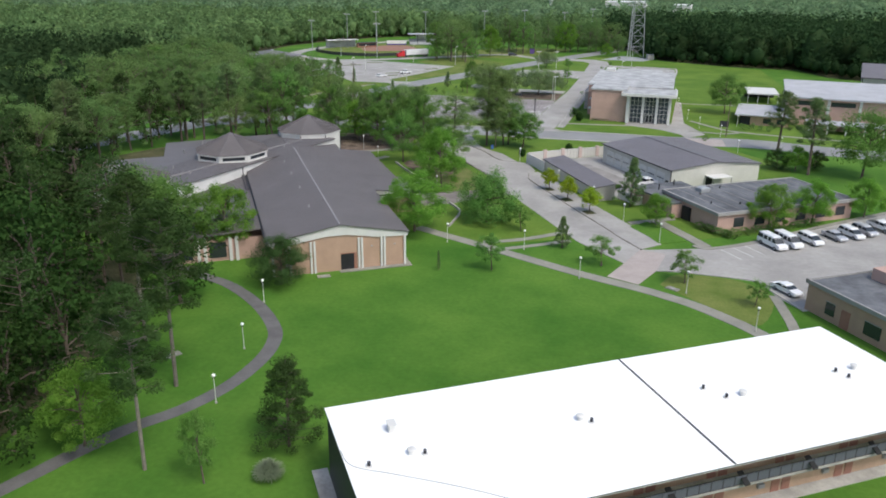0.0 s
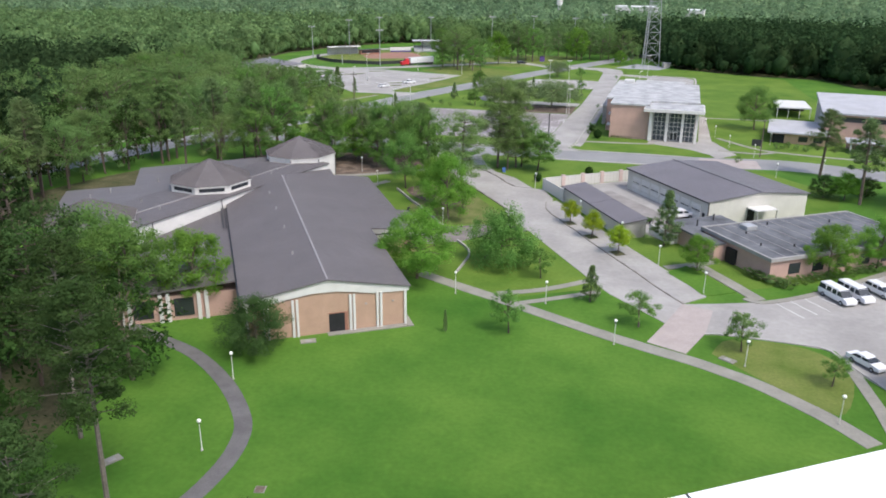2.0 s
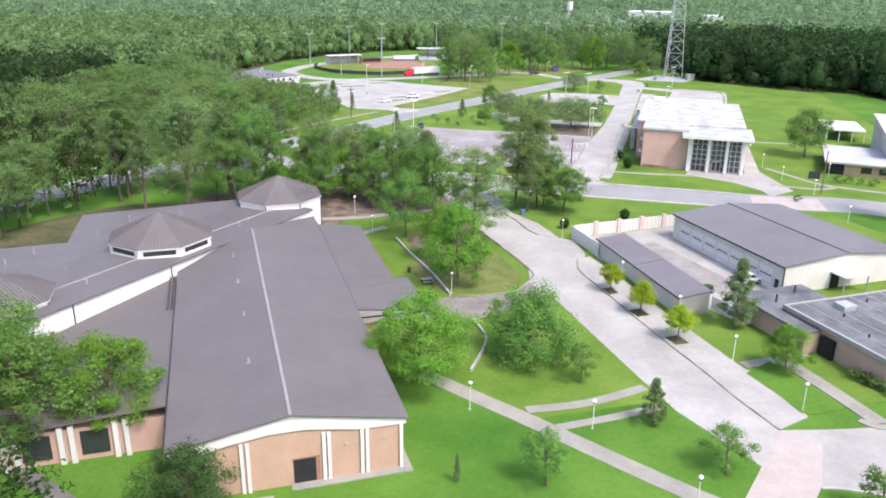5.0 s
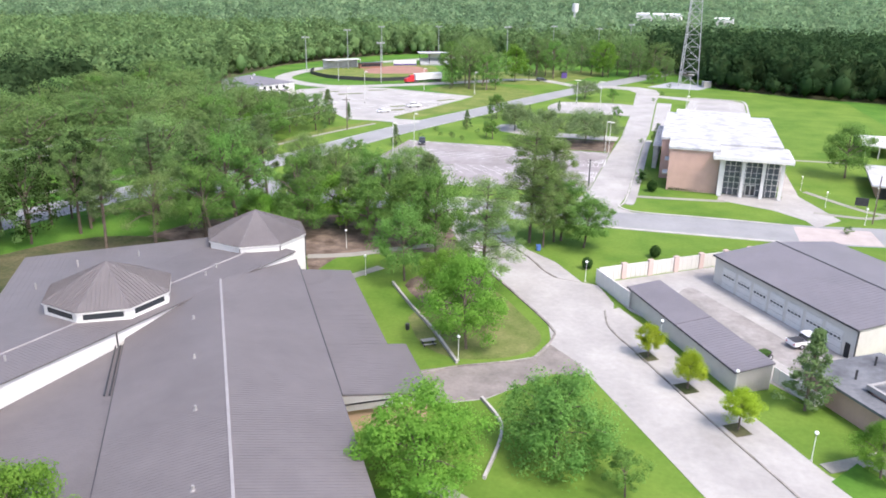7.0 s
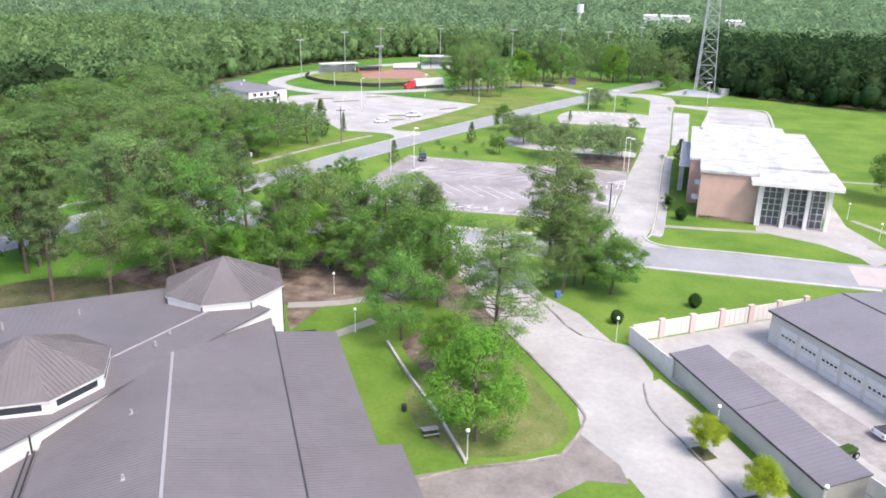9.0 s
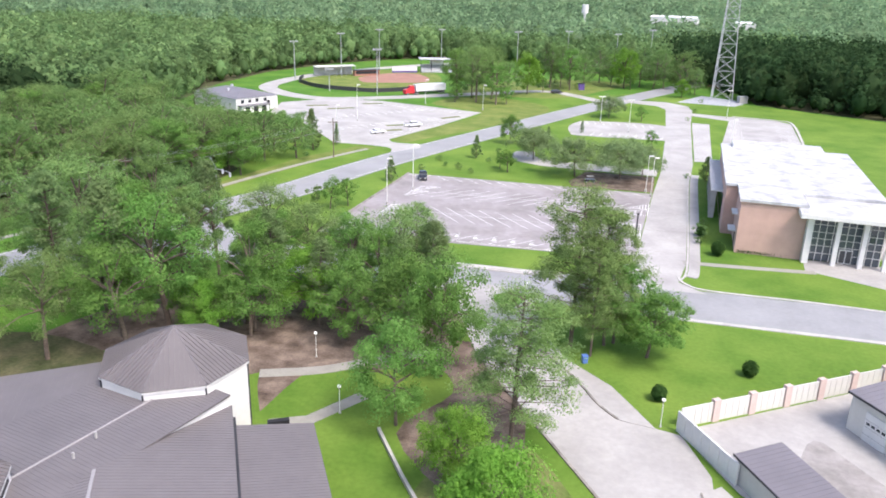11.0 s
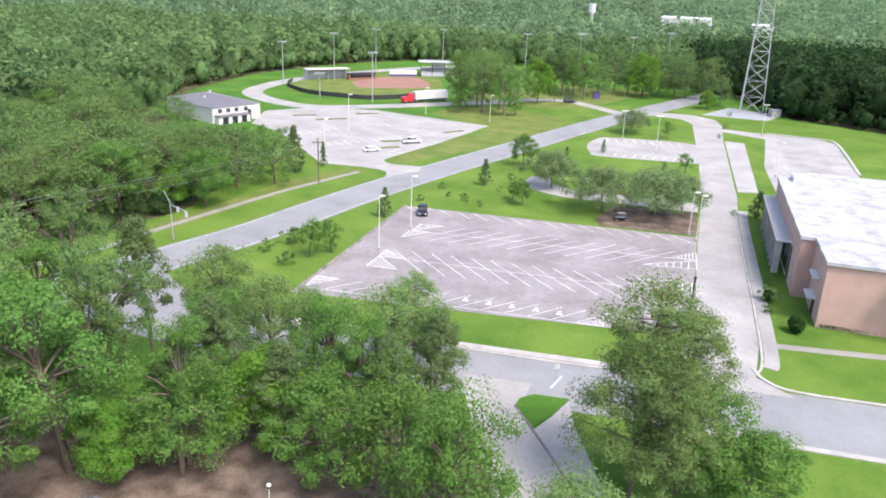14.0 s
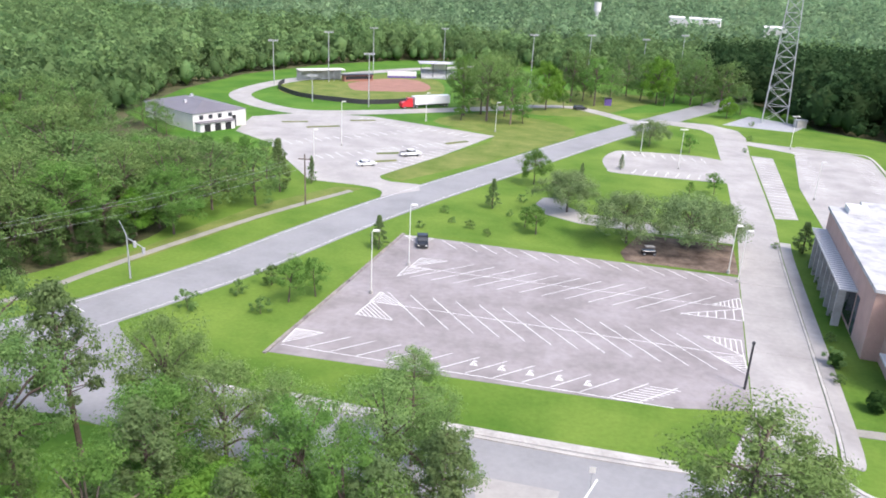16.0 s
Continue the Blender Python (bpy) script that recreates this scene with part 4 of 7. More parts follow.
def lantern(s, dd, r, z0, eave, apex, windows):
    """An eight-sided tower: white walls with a dark window band and a ribbed pointed roof."""
    c = sd(s, dd, 0)
    ring = [(c[0] + r * math.cos(radians(22.5 + 45 * k)), c[1] + r * math.sin(radians(22.5 + 45 * k))) for k in range(8)]
    inner = [(c[0] + (r - 0.18) * math.cos(radians(22.5 + 45 * k)), c[1] + (r - 0.18) * math.sin(radians(22.5 + 45 * k))) for k in range(8)]
    base = part("lantern", prism(inner, z0, eave - 0.1), WHITE_WALL, hall, "white eight-sided lantern with dark window bands")
    part("eave", prism(ring, eave - 0.26, eave - 0.02), WHITE_TRIM, base)
    for k in range(8):
        p, q = ring[k], ring[(k + 1) % 8]
        tri = [(p[0], p[1], eave), (q[0], q[1], eave), (c[0], c[1], apex)]
        m = ((p[0] + q[0]) / 2, (p[1] + q[1]) / 2)
        rp = part("roof_facet", slab3(tri, 0.1), METAL_ROOF, hall)
        part("seams", ribs(tri, (c[0] - m[0], c[1] - m[1], apex - eave), 0.46, 0.09, 0.1), METAL_ROOF, rp, kind="stuff")
        part("hip", tube((p[0], p[1], eave), (c[0], c[1], apex), 0.06, seg=6), METAL_ROOF_BLUE, rp)
        i0, i1 = Vector(inner[k]), Vector(inner[(k + 1) % 8])
        if not windows:
            part("corner_pipe", tube((i0.x, i0.y, z0), (i0.x, i0.y, eave - 0.2), 0.1, seg=6), DARK_METAL, base)
            continue
        o = (Vector(m) - Vector(c[:2])).normalized() * 0.03
        a, b = i0.lerp(i1, 0.12) + o, i0.lerp(i1, 0.88) + o
        bm = bmesh.new()
        vs = [bm.verts.new(x) for x in ((a.x, a.y, eave - 1.05), (b.x, b.y, eave - 1.05), (b.x, b.y, eave - 0.38), (a.x, a.y, eave - 0.38))]
        f = bm.faces.new(vs)
        e = bmesh.ops.extrude_face_region(bm, geom=[f])
        bmesh.ops.translate(bm, vec=(-o.x * 1.5, -o.y * 1.5, 0), verts=[g for g in e["geom"] if isinstance(g, bmesh.types.BMVert)])
        part("window_band", bm, GLASS, base)


lantern(-4.6, 8.6, 7.4, 3, 7.9, 11.0, False)
lantern(21.7, 8.0, 7.85, 6, 8.75, 12.3, True)
lantern(49.7, 8.7, 7.85, 0, 8.35, 11.8, False)
p = sd(52.2, -1.2, 0)
part("side_door", box(p[0] - 0.2, p[0] + 2.0, p[1] - 2.2, p[1] - 1.6, 0, 3.4), DARK, hall)

# ---- brick and glass building ----
lib = thing("brick_glass_building", (-7.6, 254), -4, "salmon brick building with a white flat roof and a glazed entrance", "building")
BH = 9.8
part("wall", box(0, 11.2, 0, 52, 0, BH), PINK_BRICK, lib)
part("wall", box(11.2, 24.8, 8.6, 50.6, 0, BH), PINK_BRICK, lib)
part("wall", box(-2.2, 0, 11.4, 52, 0, BH), PINK_BRICK, lib)
part("wall", box(4, 20, 52, 58, 0, BH - 1), PINK_BRICK, lib)
part("roof", prism([(-2.5, 11), (-0.3, 11), (-0.3, -0.4), (11.2, -0.4), (11.2, 8.2), (25.2, 8.2), (25.2, 51), (20.4, 51), (20.4, 58.3), (3.6, 58.3), (3.6, 52.4), (-2.5, 52.4)], BH, BH + 0.5), WORN_WHITE_ROOF, lib, "weathered white membrane roof")
cpy = part("canopy", box(9.6, 26.5, -3.7, 9.6, BH - 1.1, BH - 0.15, bevel=0.08), WHITE_TRIM, lib, "deep white entrance canopy")
part("canopy_top", box(9.9, 26.2, -3.4, 9.2, BH - 0.15, BH - 0.06), WORN_WHITE_ROOF, cpy)
gl = part("glass_wall", box(12.4, 24.2, 0.6, 0.75, 0.1, BH - 1.1), PALE_GLASS, lib, "tall glazed entrance wall")
for i in range(11):
    part("mullion", box(12.4 + i * 1.16, 12.52 + i * 1.16, 0.42, 0.6, 0.1, BH - 1.1), WHITE_TRIM, gl)
for z in (1.5, 2.9, 4.2, 5.4, 6.8):
    part("transom", box(12.4, 24.2, 0.44, 0.58, z, z + 0.1), WHITE_TRIM, gl)
col = part("column", box(-0.38, 0.38, -0.38, 0.38, 0, BH - 1.1), WHITE_WALL, lib, "white square column")
col.matrix_basis = pose(16.4, -1.2, 0)
for x, y in ((20.7, -1.2), (24.6, -1.2)):
    clone(col, pose(x, y, 0))
part("side_wall", box(11.25, 12.3, -1.5, 8.4, 0, BH - 1.1), WHITE_WALL, lib)
dd = part("entrance_door", box(17.4, 19.6, 0.3, 0.42, 0.1, 2.7), WHITE_TRIM, lib)
for x in (17.55, 18.6):
    part("pane", box(x, x + 0.85, 0.24, 0.3, 0.3, 2.5), GLASS, dd)
fin = part("fin", box(-0.55, 0.55, -0.22, 0.22, 0, 6.1), KERB, lib, "pale concrete fin")
fin.matrix_basis = pose(-3.9, 22, 0)
for i in range(1, 8):
    clone(fin, pose(-3.9, 22 + i * 3.6, 0))
sc = part("side_canopy", box(-4.6, -2.2, 20.5, 51, 6.1, 6.35), WHITE_TRIM, lib, "pale metal louvre canopy")
lv = part("louvre", box(-4.6, -2.2, -0.05, 0.05, 6.35, 6.46), GREY_ROOF, sc)
lv.matrix_basis = pose(0, 21, 0)
for i in range(1, 30):
    clone(lv, pose(0, 21 + i, 0))
part("side_window", box(-2.26, -2.2, 21, 50, 0.6, 6.0), GLASS, lib)
part("end_window", box(-2.26, -2.2, 18.4, 20.2, 0.2, 6.0), PALE_GLASS, lib)
part("side_door", box(-0.06, 0.02, 4.2, 5.9, 0.2, 2.8), DARK, lib)
part("door_canopy", box(-1.3, 0, 3.4, 7, 3.0, 3.25), WHITE_TRIM, lib)
part("upper_ledge", box(-1.0, 0, 3.6, 7.4, 6.2, 6.4), WHITE_TRIM, lib)
part("roof_hatch", box(0, 3.4, 48, 52, BH + 0.5, BH + 1.5, bevel=0.05), WHITE_TRIM, lib)
part("roof_strip", box(10.9, 11.1, -0.4, 8.2, BH + 0.5, BH + 0.55), GREY_TRIM, lib)

# ---- vehicle shed, yard and wall ----
shed = thing("garage_building", (13.2, 170), -58.5, "long cream metal garage with a low grey roof and roller doors", "building")
# local x runs back along the door side, local y to the far side
GL, GW, GE, GR = 29, 23.5, 4.7, 5.8
part("wall", box(-GL, 0, 0, GW, 0, GE - 0.1), CREAM, shed)
roof_panel("roof", [(-GL - 0.3, -0.4, GE), (0.3, -0.4, GE), (0.3, GW / 2, GR), (-GL - 0.3, GW / 2, GR)], (0, 1, 0), shed, 0.7, METAL_ROOF_BLUE)
roof_panel("roof", [(-GL - 0.3, GW + 0.4, GE), (0.3, GW + 0.4, GE), (0.3, GW / 2, GR), (-GL - 0.3, GW / 2, GR)], (0, 1, 0), shed, 0.7, METAL_ROOF_BLUE)
part("ridge_cap", box(-GL - 0.3, 0.3, GW / 2 - 0.15, GW / 2 + 0.15, GR - 0.02, GR + 0.06), DARK_METAL, shed)
part("gable", slab3([(0.0, 0, GE - 0.1), (0.0, GW, GE - 0.1), (0.02, GW / 2, GR - 0.12)], 0.02), CREAM, shed)
for x in (0, -GL):
    bm = bmesh.new()
    vs = [bm.verts.new(p) for p in ((x, 0, GE - 0.2), (x, GW, GE - 0.2), (x, GW / 2, GR - 0.15))]
    ws = [bm.verts.new((v.co.x - 0.2 if x == 0 else v.co.x + 0.2, v.co.y, v.co.z)) for v in vs]
    bm.faces.new(vs), bm.faces.new(ws)
    for i in range(3):
        bm.faces.new((vs[i], vs[(i + 1) % 3], ws[(i + 1) % 3], ws[i]))
    part("gable_end", bm, CREAM, shed)
part("eave_trim", box(-GL - 0.3, 0.3, -0.5, -0.38, GE - 0.25, GE - 0.02), DARK_METAL, shed)
part("corner_trim", box(-0.02, 0.1, -0.08, 0.1, 0, GE - 0.1), DARK_METAL, shed)
for i in range(7):
    x = -GL + 2.2 + i * 3.6
    rd = part("roller_door", box(x, x + 3.0, -0.1, 0.02, 0, 3.4), WHITE_TRIM, shed, "white sectional roller door")
    for z in (0.85, 1.7, 2.55):
        part("seam", box(x, x + 3.0, -0.115, -0.1, z - 0.02, z + 0.02), GREY_TRIM, rd)
    for k in range(4):
        part("pane", box(x + 0.25 + k * 0.68, x + 0.7 + k * 0.68, -0.125, -0.1, 2.0, 2.3), GLASS, rd)
part("door", box(-1.6, -0.8, -0.08, 0.02, 0, 2.1), DARK, shed)
lean_to = part("porch", box(0, 3.0, 9, 14, 2.7, 2.9), WHITE_TRIM, shed, "small white porch roof")
part("post", box(2.8, 2.95, 9.1, 9.25, 0, 2.7), GREY_TRIM, lean_to)
part("post", box(2.8, 2.95, 13.75, 13.9, 0, 2.7), GREY_TRIM, lean_to)
part("opening", box(-0.02, 0.06, 9.3, 11, 0, 2.4), DARK, shed)
sheet("yard", [(-20.3, 188.8), (-15, 179), (2, 161), (6, 156.8), (12, 161), (13.5, 170), (-1.4, 195.5), (5, 206.2), (3, 205)], CONCRETE, 0.043, "stained pale concrete yard", "yard")
sheet("yard_stain", [(-9, 184), (-4, 178), (2, 170), (6, 165), (9, 167), (6, 174), (-2, 186), (-6, 191)], STAIN, 0.048, "brownish stains on the yard concrete", "stain", True)

carport = thing("storage_shed", (-15.4, 181.2), -62.3, "long low cream storage shed with a grey metal roof", "shed")
part("wall", box(0.1, 27.0, 0.1, 4.9, 0, 2.78), CREAM, carport)
roof_panel("roof", [(-0.2, -0.2, 2.95), (13.5, -0.2, 2.95), (13.5, 5.1, 3.6), (-0.2, 5.1, 3.6)], (0, 1, 0), carport, 0.6, METAL_ROOF_BLUE)
roof_panel("roof", [(13.62, -0.2, 2.95), (27.2, -0.2, 2.95), (27.2, 5.1, 3.6), (13.62, 5.1, 3.6)], (0, 1, 0), carport, 0.6, METAL_ROOF_BLUE)
part("end_wall", slab3([(27.0, 0.1, 0), (27.0, 4.9, 0), (27.0, 4.9, 3.3), (27.0, 0.1, 2.76)], 0.08), CREAM, carport)
part("fascia", box(-0.25, 27.25, -0.28, -0.2, 2.75, 2.97), DARK_METAL, carport)

wall = thing("yard_wall", (-20.5, 189), 0, "cream panel yard wall with salmon brick piers", "wall")
p0, p1 = Vector((0, 0.4)), Vector((27.5, 19))
dv = (p1 - p0).normalized()
L = (p1 - p0).length
for i in range(6):
    c = p0 + dv * (i + 1) * L / 6.5
    part("pier", box(-0.45, 0.45, -0.3, 0.3, 0, 2.75), PALE_BRICK, wall).matrix_basis = pose(c.x, c.y, 0, 0, 0, math.degrees(math.atan2(dv.y, dv.x)))
    for k in range(5):
        c2 = p0 + dv * ((i + 1) * L / 6.5 - L / 6.5 * (k + 0.6) / 5.6)
        part("panel", box(-L / 6.5 / 5.6 * 0.47, L / 6.5 / 5.6 * 0.47, -0.08, 0.08, 0, 2.45), CREAM, wall).matrix_basis = pose(c2.x, c2.y, 0, 0, 0, math.degrees(math.atan2(dv.y, dv.x)))
q1 = Vector((5.3, -8.8))
dq = q1.normalized()
for k in range(7):
    c2 = dq * (q1.length * (k + 0.5) / 7)
    part("panel", box(-q1.length / 14 + 0.03, q1.length / 14 - 0.03, -0.08, 0.08, 0, 2.5), WHITE_WALL, wall).matrix_basis = pose(c2.x, c2.y, 0, 0, 0, math.degrees(math.atan2(dq.y, dq.x)))
fence = thing("yard_fence", (2.2, 162), 0, "white boarded yard fence beside the lawn", "fence")
for (ax, ay), (bx, by), n in (((0, 0), (3.7, -5.4), 6), ((3.7, -5.4), (9.2, -1.6), 6)):
    a, b = Vector((ax, ay)), Vector((bx, by))
    ang = math.degrees(math.atan2(by - ay, bx - ax))
    for k in range(n):
        c = a.lerp(b, (k + 0.5) / n)
        w = (b - a).length / n / 2 - 0.03
        part("panel", box(-w, w, -0.05, 0.05, 0, 1.9), WHITE_WALL, fence).matrix_basis = pose(c.x, c.y, 0, 0, 0, ang)

# ---- flat brick building beyond the vans ----
flat = thing("flat_brick_building", (20, 141), 32, "low salmon brick building with a patched dark flat roof", "building")
FH, FX, FY = 3.9, 32.0, 17.0
part("wall", box(0.4, FX, 0.4, FY, 0, FH - 0.4), PINK_BRICK, flat)
part("roof", box(0.1, FX + 0.3, 0.1, FY + 0.3, FH - 0.1, FH + 0.02), DARK_FLAT_ROOF, flat, "patched bitumen roof")
for x0, x1, y0, y1 in ((-0.1, FX + 0.5, -0.1, 0.3), (-0.1, FX + 0.5, FY + 0.1, FY + 0.5), (-0.1, 0.3, 0.3, FY + 0.1), (FX + 0.1, FX + 0.5, 0.3, FY + 0.1)):
    part("parapet", box(x0, x1, y0, y1, FH - 0.45, FH + 0.14), GREY_TRIM, flat)
for i in range(1, 12):
    part("roof_seam", box(0.3 + i * 2.7, 0.42 + i * 2.7, 0.3, FY + 0.1, FH + 0.02, FH + 0.05), GREY_TRIM, flat)
part("entrance", box(-0.1, 0.42, 8.2, 10.4, 0, 2.6), DARK, flat, "dark recessed entrance")
part("low_roof", box(-2.6, 9.5, FY + 0.5, FY + 7.5, 2.9, 3.2), DARK_FLAT_ROOF, flat, "lower grey roof")
part("low_wall", box(-2.2, 9.2, FY + 0.5, FY + 7.2, 0, 2.9), PINK_BRICK, flat)
part("low_roof", box(-2.6, -0.1, 10.6, FY + 0.5, 2.9, 3.2), DARK_FLAT_ROOF, flat)
part("low_wall", box(-2.2, 0.3, 10.8, FY + 0.5, 0, 2.9), PINK_BRICK, flat)
for i in range(6):
    part("window", box(4 + i * 4.8, 6.2 + i * 4.8, 0.3, 0.42, 0.9, 2.7), GLASS, flat)
for x, y in ((3, 6), (5, 12), (8, 4), (12, 15), (17, 8), (24, 13), (28, 6), (1, 20), (6, 22)):
    part("roof_pipe", tube((x, y, 2.8), (x, y, FH + 0.5), 0.14, seg=6), DARK_METAL, flat)
part("roof_unit", box(6, 8.2, 13, 15, FH, FH + 0.8, bevel=0.05), STEEL, flat)

# ---- tan building at the edge of the lot ----
tan = thing("tan_office_building", (28.8, 109.2), 31, "tan brick building with dark windows and a grey flat roof", "building")
part("wall", box(0, 40, -24, 0, 0, 4.1), STUCCO, tan)
part("roof", box(-0.2, 40.2, -24.2, 0.2, 4.1, 4.35), DARK_FLAT_ROOF, tan)
part("parapet", box(-0.3, -0.0, -24.2, 0.3, 4.0, 4.6), GREY_TRIM, tan)
part("parapet", box(-0.3, 40.2, 0.0, 0.3, 4.0, 4.6), GREY_TRIM, tan)
for y, w in ((-4.4, 1.6), (-11.5, 2.6), (-16.5, 2.6), (-21, 1.6)):
    wi = part("window", box(-0.08, 0.02, y - w / 2, y + w / 2, 0.9, 2.7), GLASS, tan)
    part("frame", box(-0.12, -0.08, y - w / 2 - 0.08, y + w / 2 + 0.08, 2.7, 2.8), GREY_TRIM, wi)
part("doorway", box(-0.06, 0.02, -7.8, -6.3, 0, 2.6), DARK_BRICK, tan, "brown doorway")
part("roof_house", box(9, 15, -5, -2, 4.35, 6.0), PINK_BRICK, tan)
for i in range(5):
    part("roof_unit", box(4 + i * 5, 5.6 + i * 5, -12, -10.6, 4.35, 5.1, bevel=0.04), STEEL, tan)

# ---- far buildings ----
gym = thing("long_brick_building", (53.2, 264), -9, "long brick building with a pale grey metal roof", "building")
part("wall", box(0.5, 60, 0.5, 36, 0, 8.2), PINK_BRICK, gym)
part("roof", slab3([(-0.5, -0.6, 8.8), (61, -0.6, 8.8), (61, 37, 9.8), (-0.5, 37, 9.8)], 0.5), GREY_ROOF, gym)
for i in range(5):
    part("pilaster", box(12 + i * 9, 12.8 + i * 9, 0.2, 0.5, 0, 8.2), WHITE_TRIM, gym)
for i in range(9):
    part("end_pilaster", box(0.1, 0.5, 2 + i * 4, 3.2 + i * 4, 0, 8.2), WHITE_WALL, gym)
part("clerestory", box(13, 20, 0.42, 0.5, 6.2, 7.6), GLASS, gym)
part("clerestory", box(3, 11, 0.42, 0.5, 6.2, 7.6), GLASS, gym)
low = thing("low_brick_building", (38, 258.4), -10, "low brick building with a pale flat roof and covered walk", "building")
part("wall", box(1, 15.5, 1, 22, 0, 3.0), TAN_WALL, low)
part("roof", box(-0.5, 16, -0.3, 23, 3.0, 3.4), GREY_ROOF, low)
part("canopy", box(20, 42, -6, 2, 2.7, 3.0), GREY_ROOF, low)
for i in range(5):
    part("post", box(21 + i * 5, 21.4 + i * 5, -5.7, -5.3, 0, 2.7), WHITE_TRIM, low)
part("link_wall", box(20.5, 41.5, 1.2, 2, 0, 2.7), PINK_BRICK, low)
for i in range(2):
    part("window", box(8 + i * 4, 10.4 + i * 4, 0.9, 1.02, 0.8, 2.3), GLASS, low)
part("porch_opening", box(1.0, 4.2, 0.92, 1.02, 0, 2.6), DARK, low)
shelter = thing("open_shelter", (47.9, 306), -4, "open shelter with a pale flat roof", "shelter")
part("roof", box(0, 11, 0, 18, 3.2, 3.6), WHITE_TRIM, shelter)
part("back_wall", box(0, 11, 17, 17.2, 0, 3.2), DARK_METAL, shelter)
for x in (0.2, 3.7, 7.3, 10.7):
    part("post", box(x, x + 0.2, 0.2, 0.4, 0, 3.2), WHITE_TRIM, shelter)
dark = thing("dark_roof_building", (88, 312), -14, "far cream building with a dark pitched roof", "building")
part("wall", box(0, 40, 0, 25, 0, 10), CREAM, dark)
part("roof", slab3([(-1, -1, 10.2), (41, -1, 10.2), (41, 13, 14), (-1, 13, 14)], 0.4, slab3([(-1, 27, 10.2), (41, 27, 10.2), (41, 13, 14), (-1, 13, 14)], 0.4)), METAL_ROOF_BLUE, dark)
for y in (4, 8, 12):
    part("window", box(-0.08, 0.02, y, y + 2, 6, 9), GLASS, dark)

west = thing("cream_office", (-161.5, 355), 62, "cream single-storey building with a grey hipped roof and dark windows", "building")
part("wall", box(0.5, 18, 0.5, 27, 0, 4.9), WHITE_WALL, west)
bm = bmesh.new()
e = [bm.verts.new(p) for p in ((0.2, 0.2, 4.9), (18.4, 0.2, 4.9), (18.4, 27.4, 4.9), (0.2, 27.4, 4.9), (9.2, 9, 7.0), (9.2, 19, 7.0))]
for f in ((0, 1, 4), (1, 2, 5, 4), (2, 3, 5), (3, 0, 4, 5), (0, 3, 2, 1)):
    bm.faces.new([e[i] for i in f])
part("roof", bm, METAL_ROOF_BLUE, west)
for x in (2.5, 5.5, 8.5, 12):
    part("window", box(x, x + 1.3, 0.4, 0.52, 3.1, 4.3), GLASS, west)
porch = part("porch", box(1.2, 12.6, -1.9, 0.5, 0, 2.4), WHITE_WALL, west, "white projecting porch")
part("porch_roof", box(0.9, 12.9, -2.3, 0.5, 2.4, 2.62), METAL_ROOF_BLUE, porch)
for x in (2.6, 6.0, 9.4):
    part("porch_opening", box(x, x + 1.9, -2.0, -1.88, 0, 2.1), DARK, porch)
part("brick_end", box(15, 18.05, 0.42, 0.5, 0, 4.4), CREAM, west)
part("doorway", box(13.4, 14.6, 0.4, 0.52, 0, 3.4), DARK, west)
for x, y in ((5, 12), (9, 16), (12, 20)):
    part("roof_vent", box(x, x + 0.8, y, y + 0.8, 5.4, 7.0), GREY_ROOF, west)

# ---- ball field ----
sheet("outfield", [(-179, 452), (-173, 436), (-160, 427), (-145, 424), (-132, 426), (-116, 441), (-116, 470), (-128, 500), (-150, 505), (-166, 490)], ROUGH_GRASS, 0.03, "ball field grass", "lawn", True)
sheet("infield", [(-157, 468), (-149, 453), (-136, 456), (-123, 464), (-125, 480), (-136, 494), (-150, 488)], CLAY, 0.036, "reddish clay infield", "infield", True)
ff = thing("field_fence", (0, 0), 0, "dark outfield fence screen", "fence")
arc = smooth_line([(-180, 456), (-177, 444), (-172, 436.5), (-160, 426.5), (-144, 423.5), (-132, 424.5), (-115, 440)], 5)
for a, b in zip(arc, arc[1:]):
    m, ang = (a + b) / 2, math.degrees(math.atan2(b.y - a.y, b.x - a.x))
    part("screen", box(-(b - a).length / 2, (b - a).length / 2, -0.05, 0.05, 0, 1.7), DARK_METAL, ff).matrix_basis = pose(m.x, m.y, 0, 0, 0, ang)
score = thing("dugout", (-160, 472), 42, "low red-brown brick dugout", "dugout")
part("wall", box(0, 13, 0, 3, 0, 2.6), DARK_BRICK, score)
part("roof", box(-0.4, 13.4, -0.4, 3.4, 2.6, 2.85), DARK_METAL, score)
part("opening", box(0.6, 12.4, -0.1, 0.02, 0.9, 2.2), DARK, score)
cage = thing("batting_cage", (-176, 462), 40, "long netted batting cage with a pale roof edge", "cage")
part("roof", box(0, 20, 0, 5, 4.4, 4.7), WHITE_TRIM, cage)
part("net", box(0.2, 19.8, 4.8, 4.9, 0, 4.4), STEEL, cage)
for x in (0.1, 5, 10, 15, 19.8):
    part("post", box(x, x + 0.15, 0.1, 0.25, 0, 4.4), STEEL, cage)
stand = thing("backstop_stand", (-134, 500), 20, "small spectator stand with press box behind home plate", "stand")
part("seating", slab3([(0, 0, 0.6), (16, 0, 0.6), (16, 6, 3.6), (0, 6, 3.6)], 0.5), STEEL, stand)
part("press_box", box(5, 12, 6, 9, 3, 6.5), WHITE_WALL, stand)
part("roof", box(-1, 17, 0, 9.5, 6.5, 6.8), GREY_ROOF, stand)
for x in (-0.5, 5, 11, 16):
    part("post", box(x, x + 0.25, 0.4, 0.65, 0, 6.5), DARK_METAL, stand)
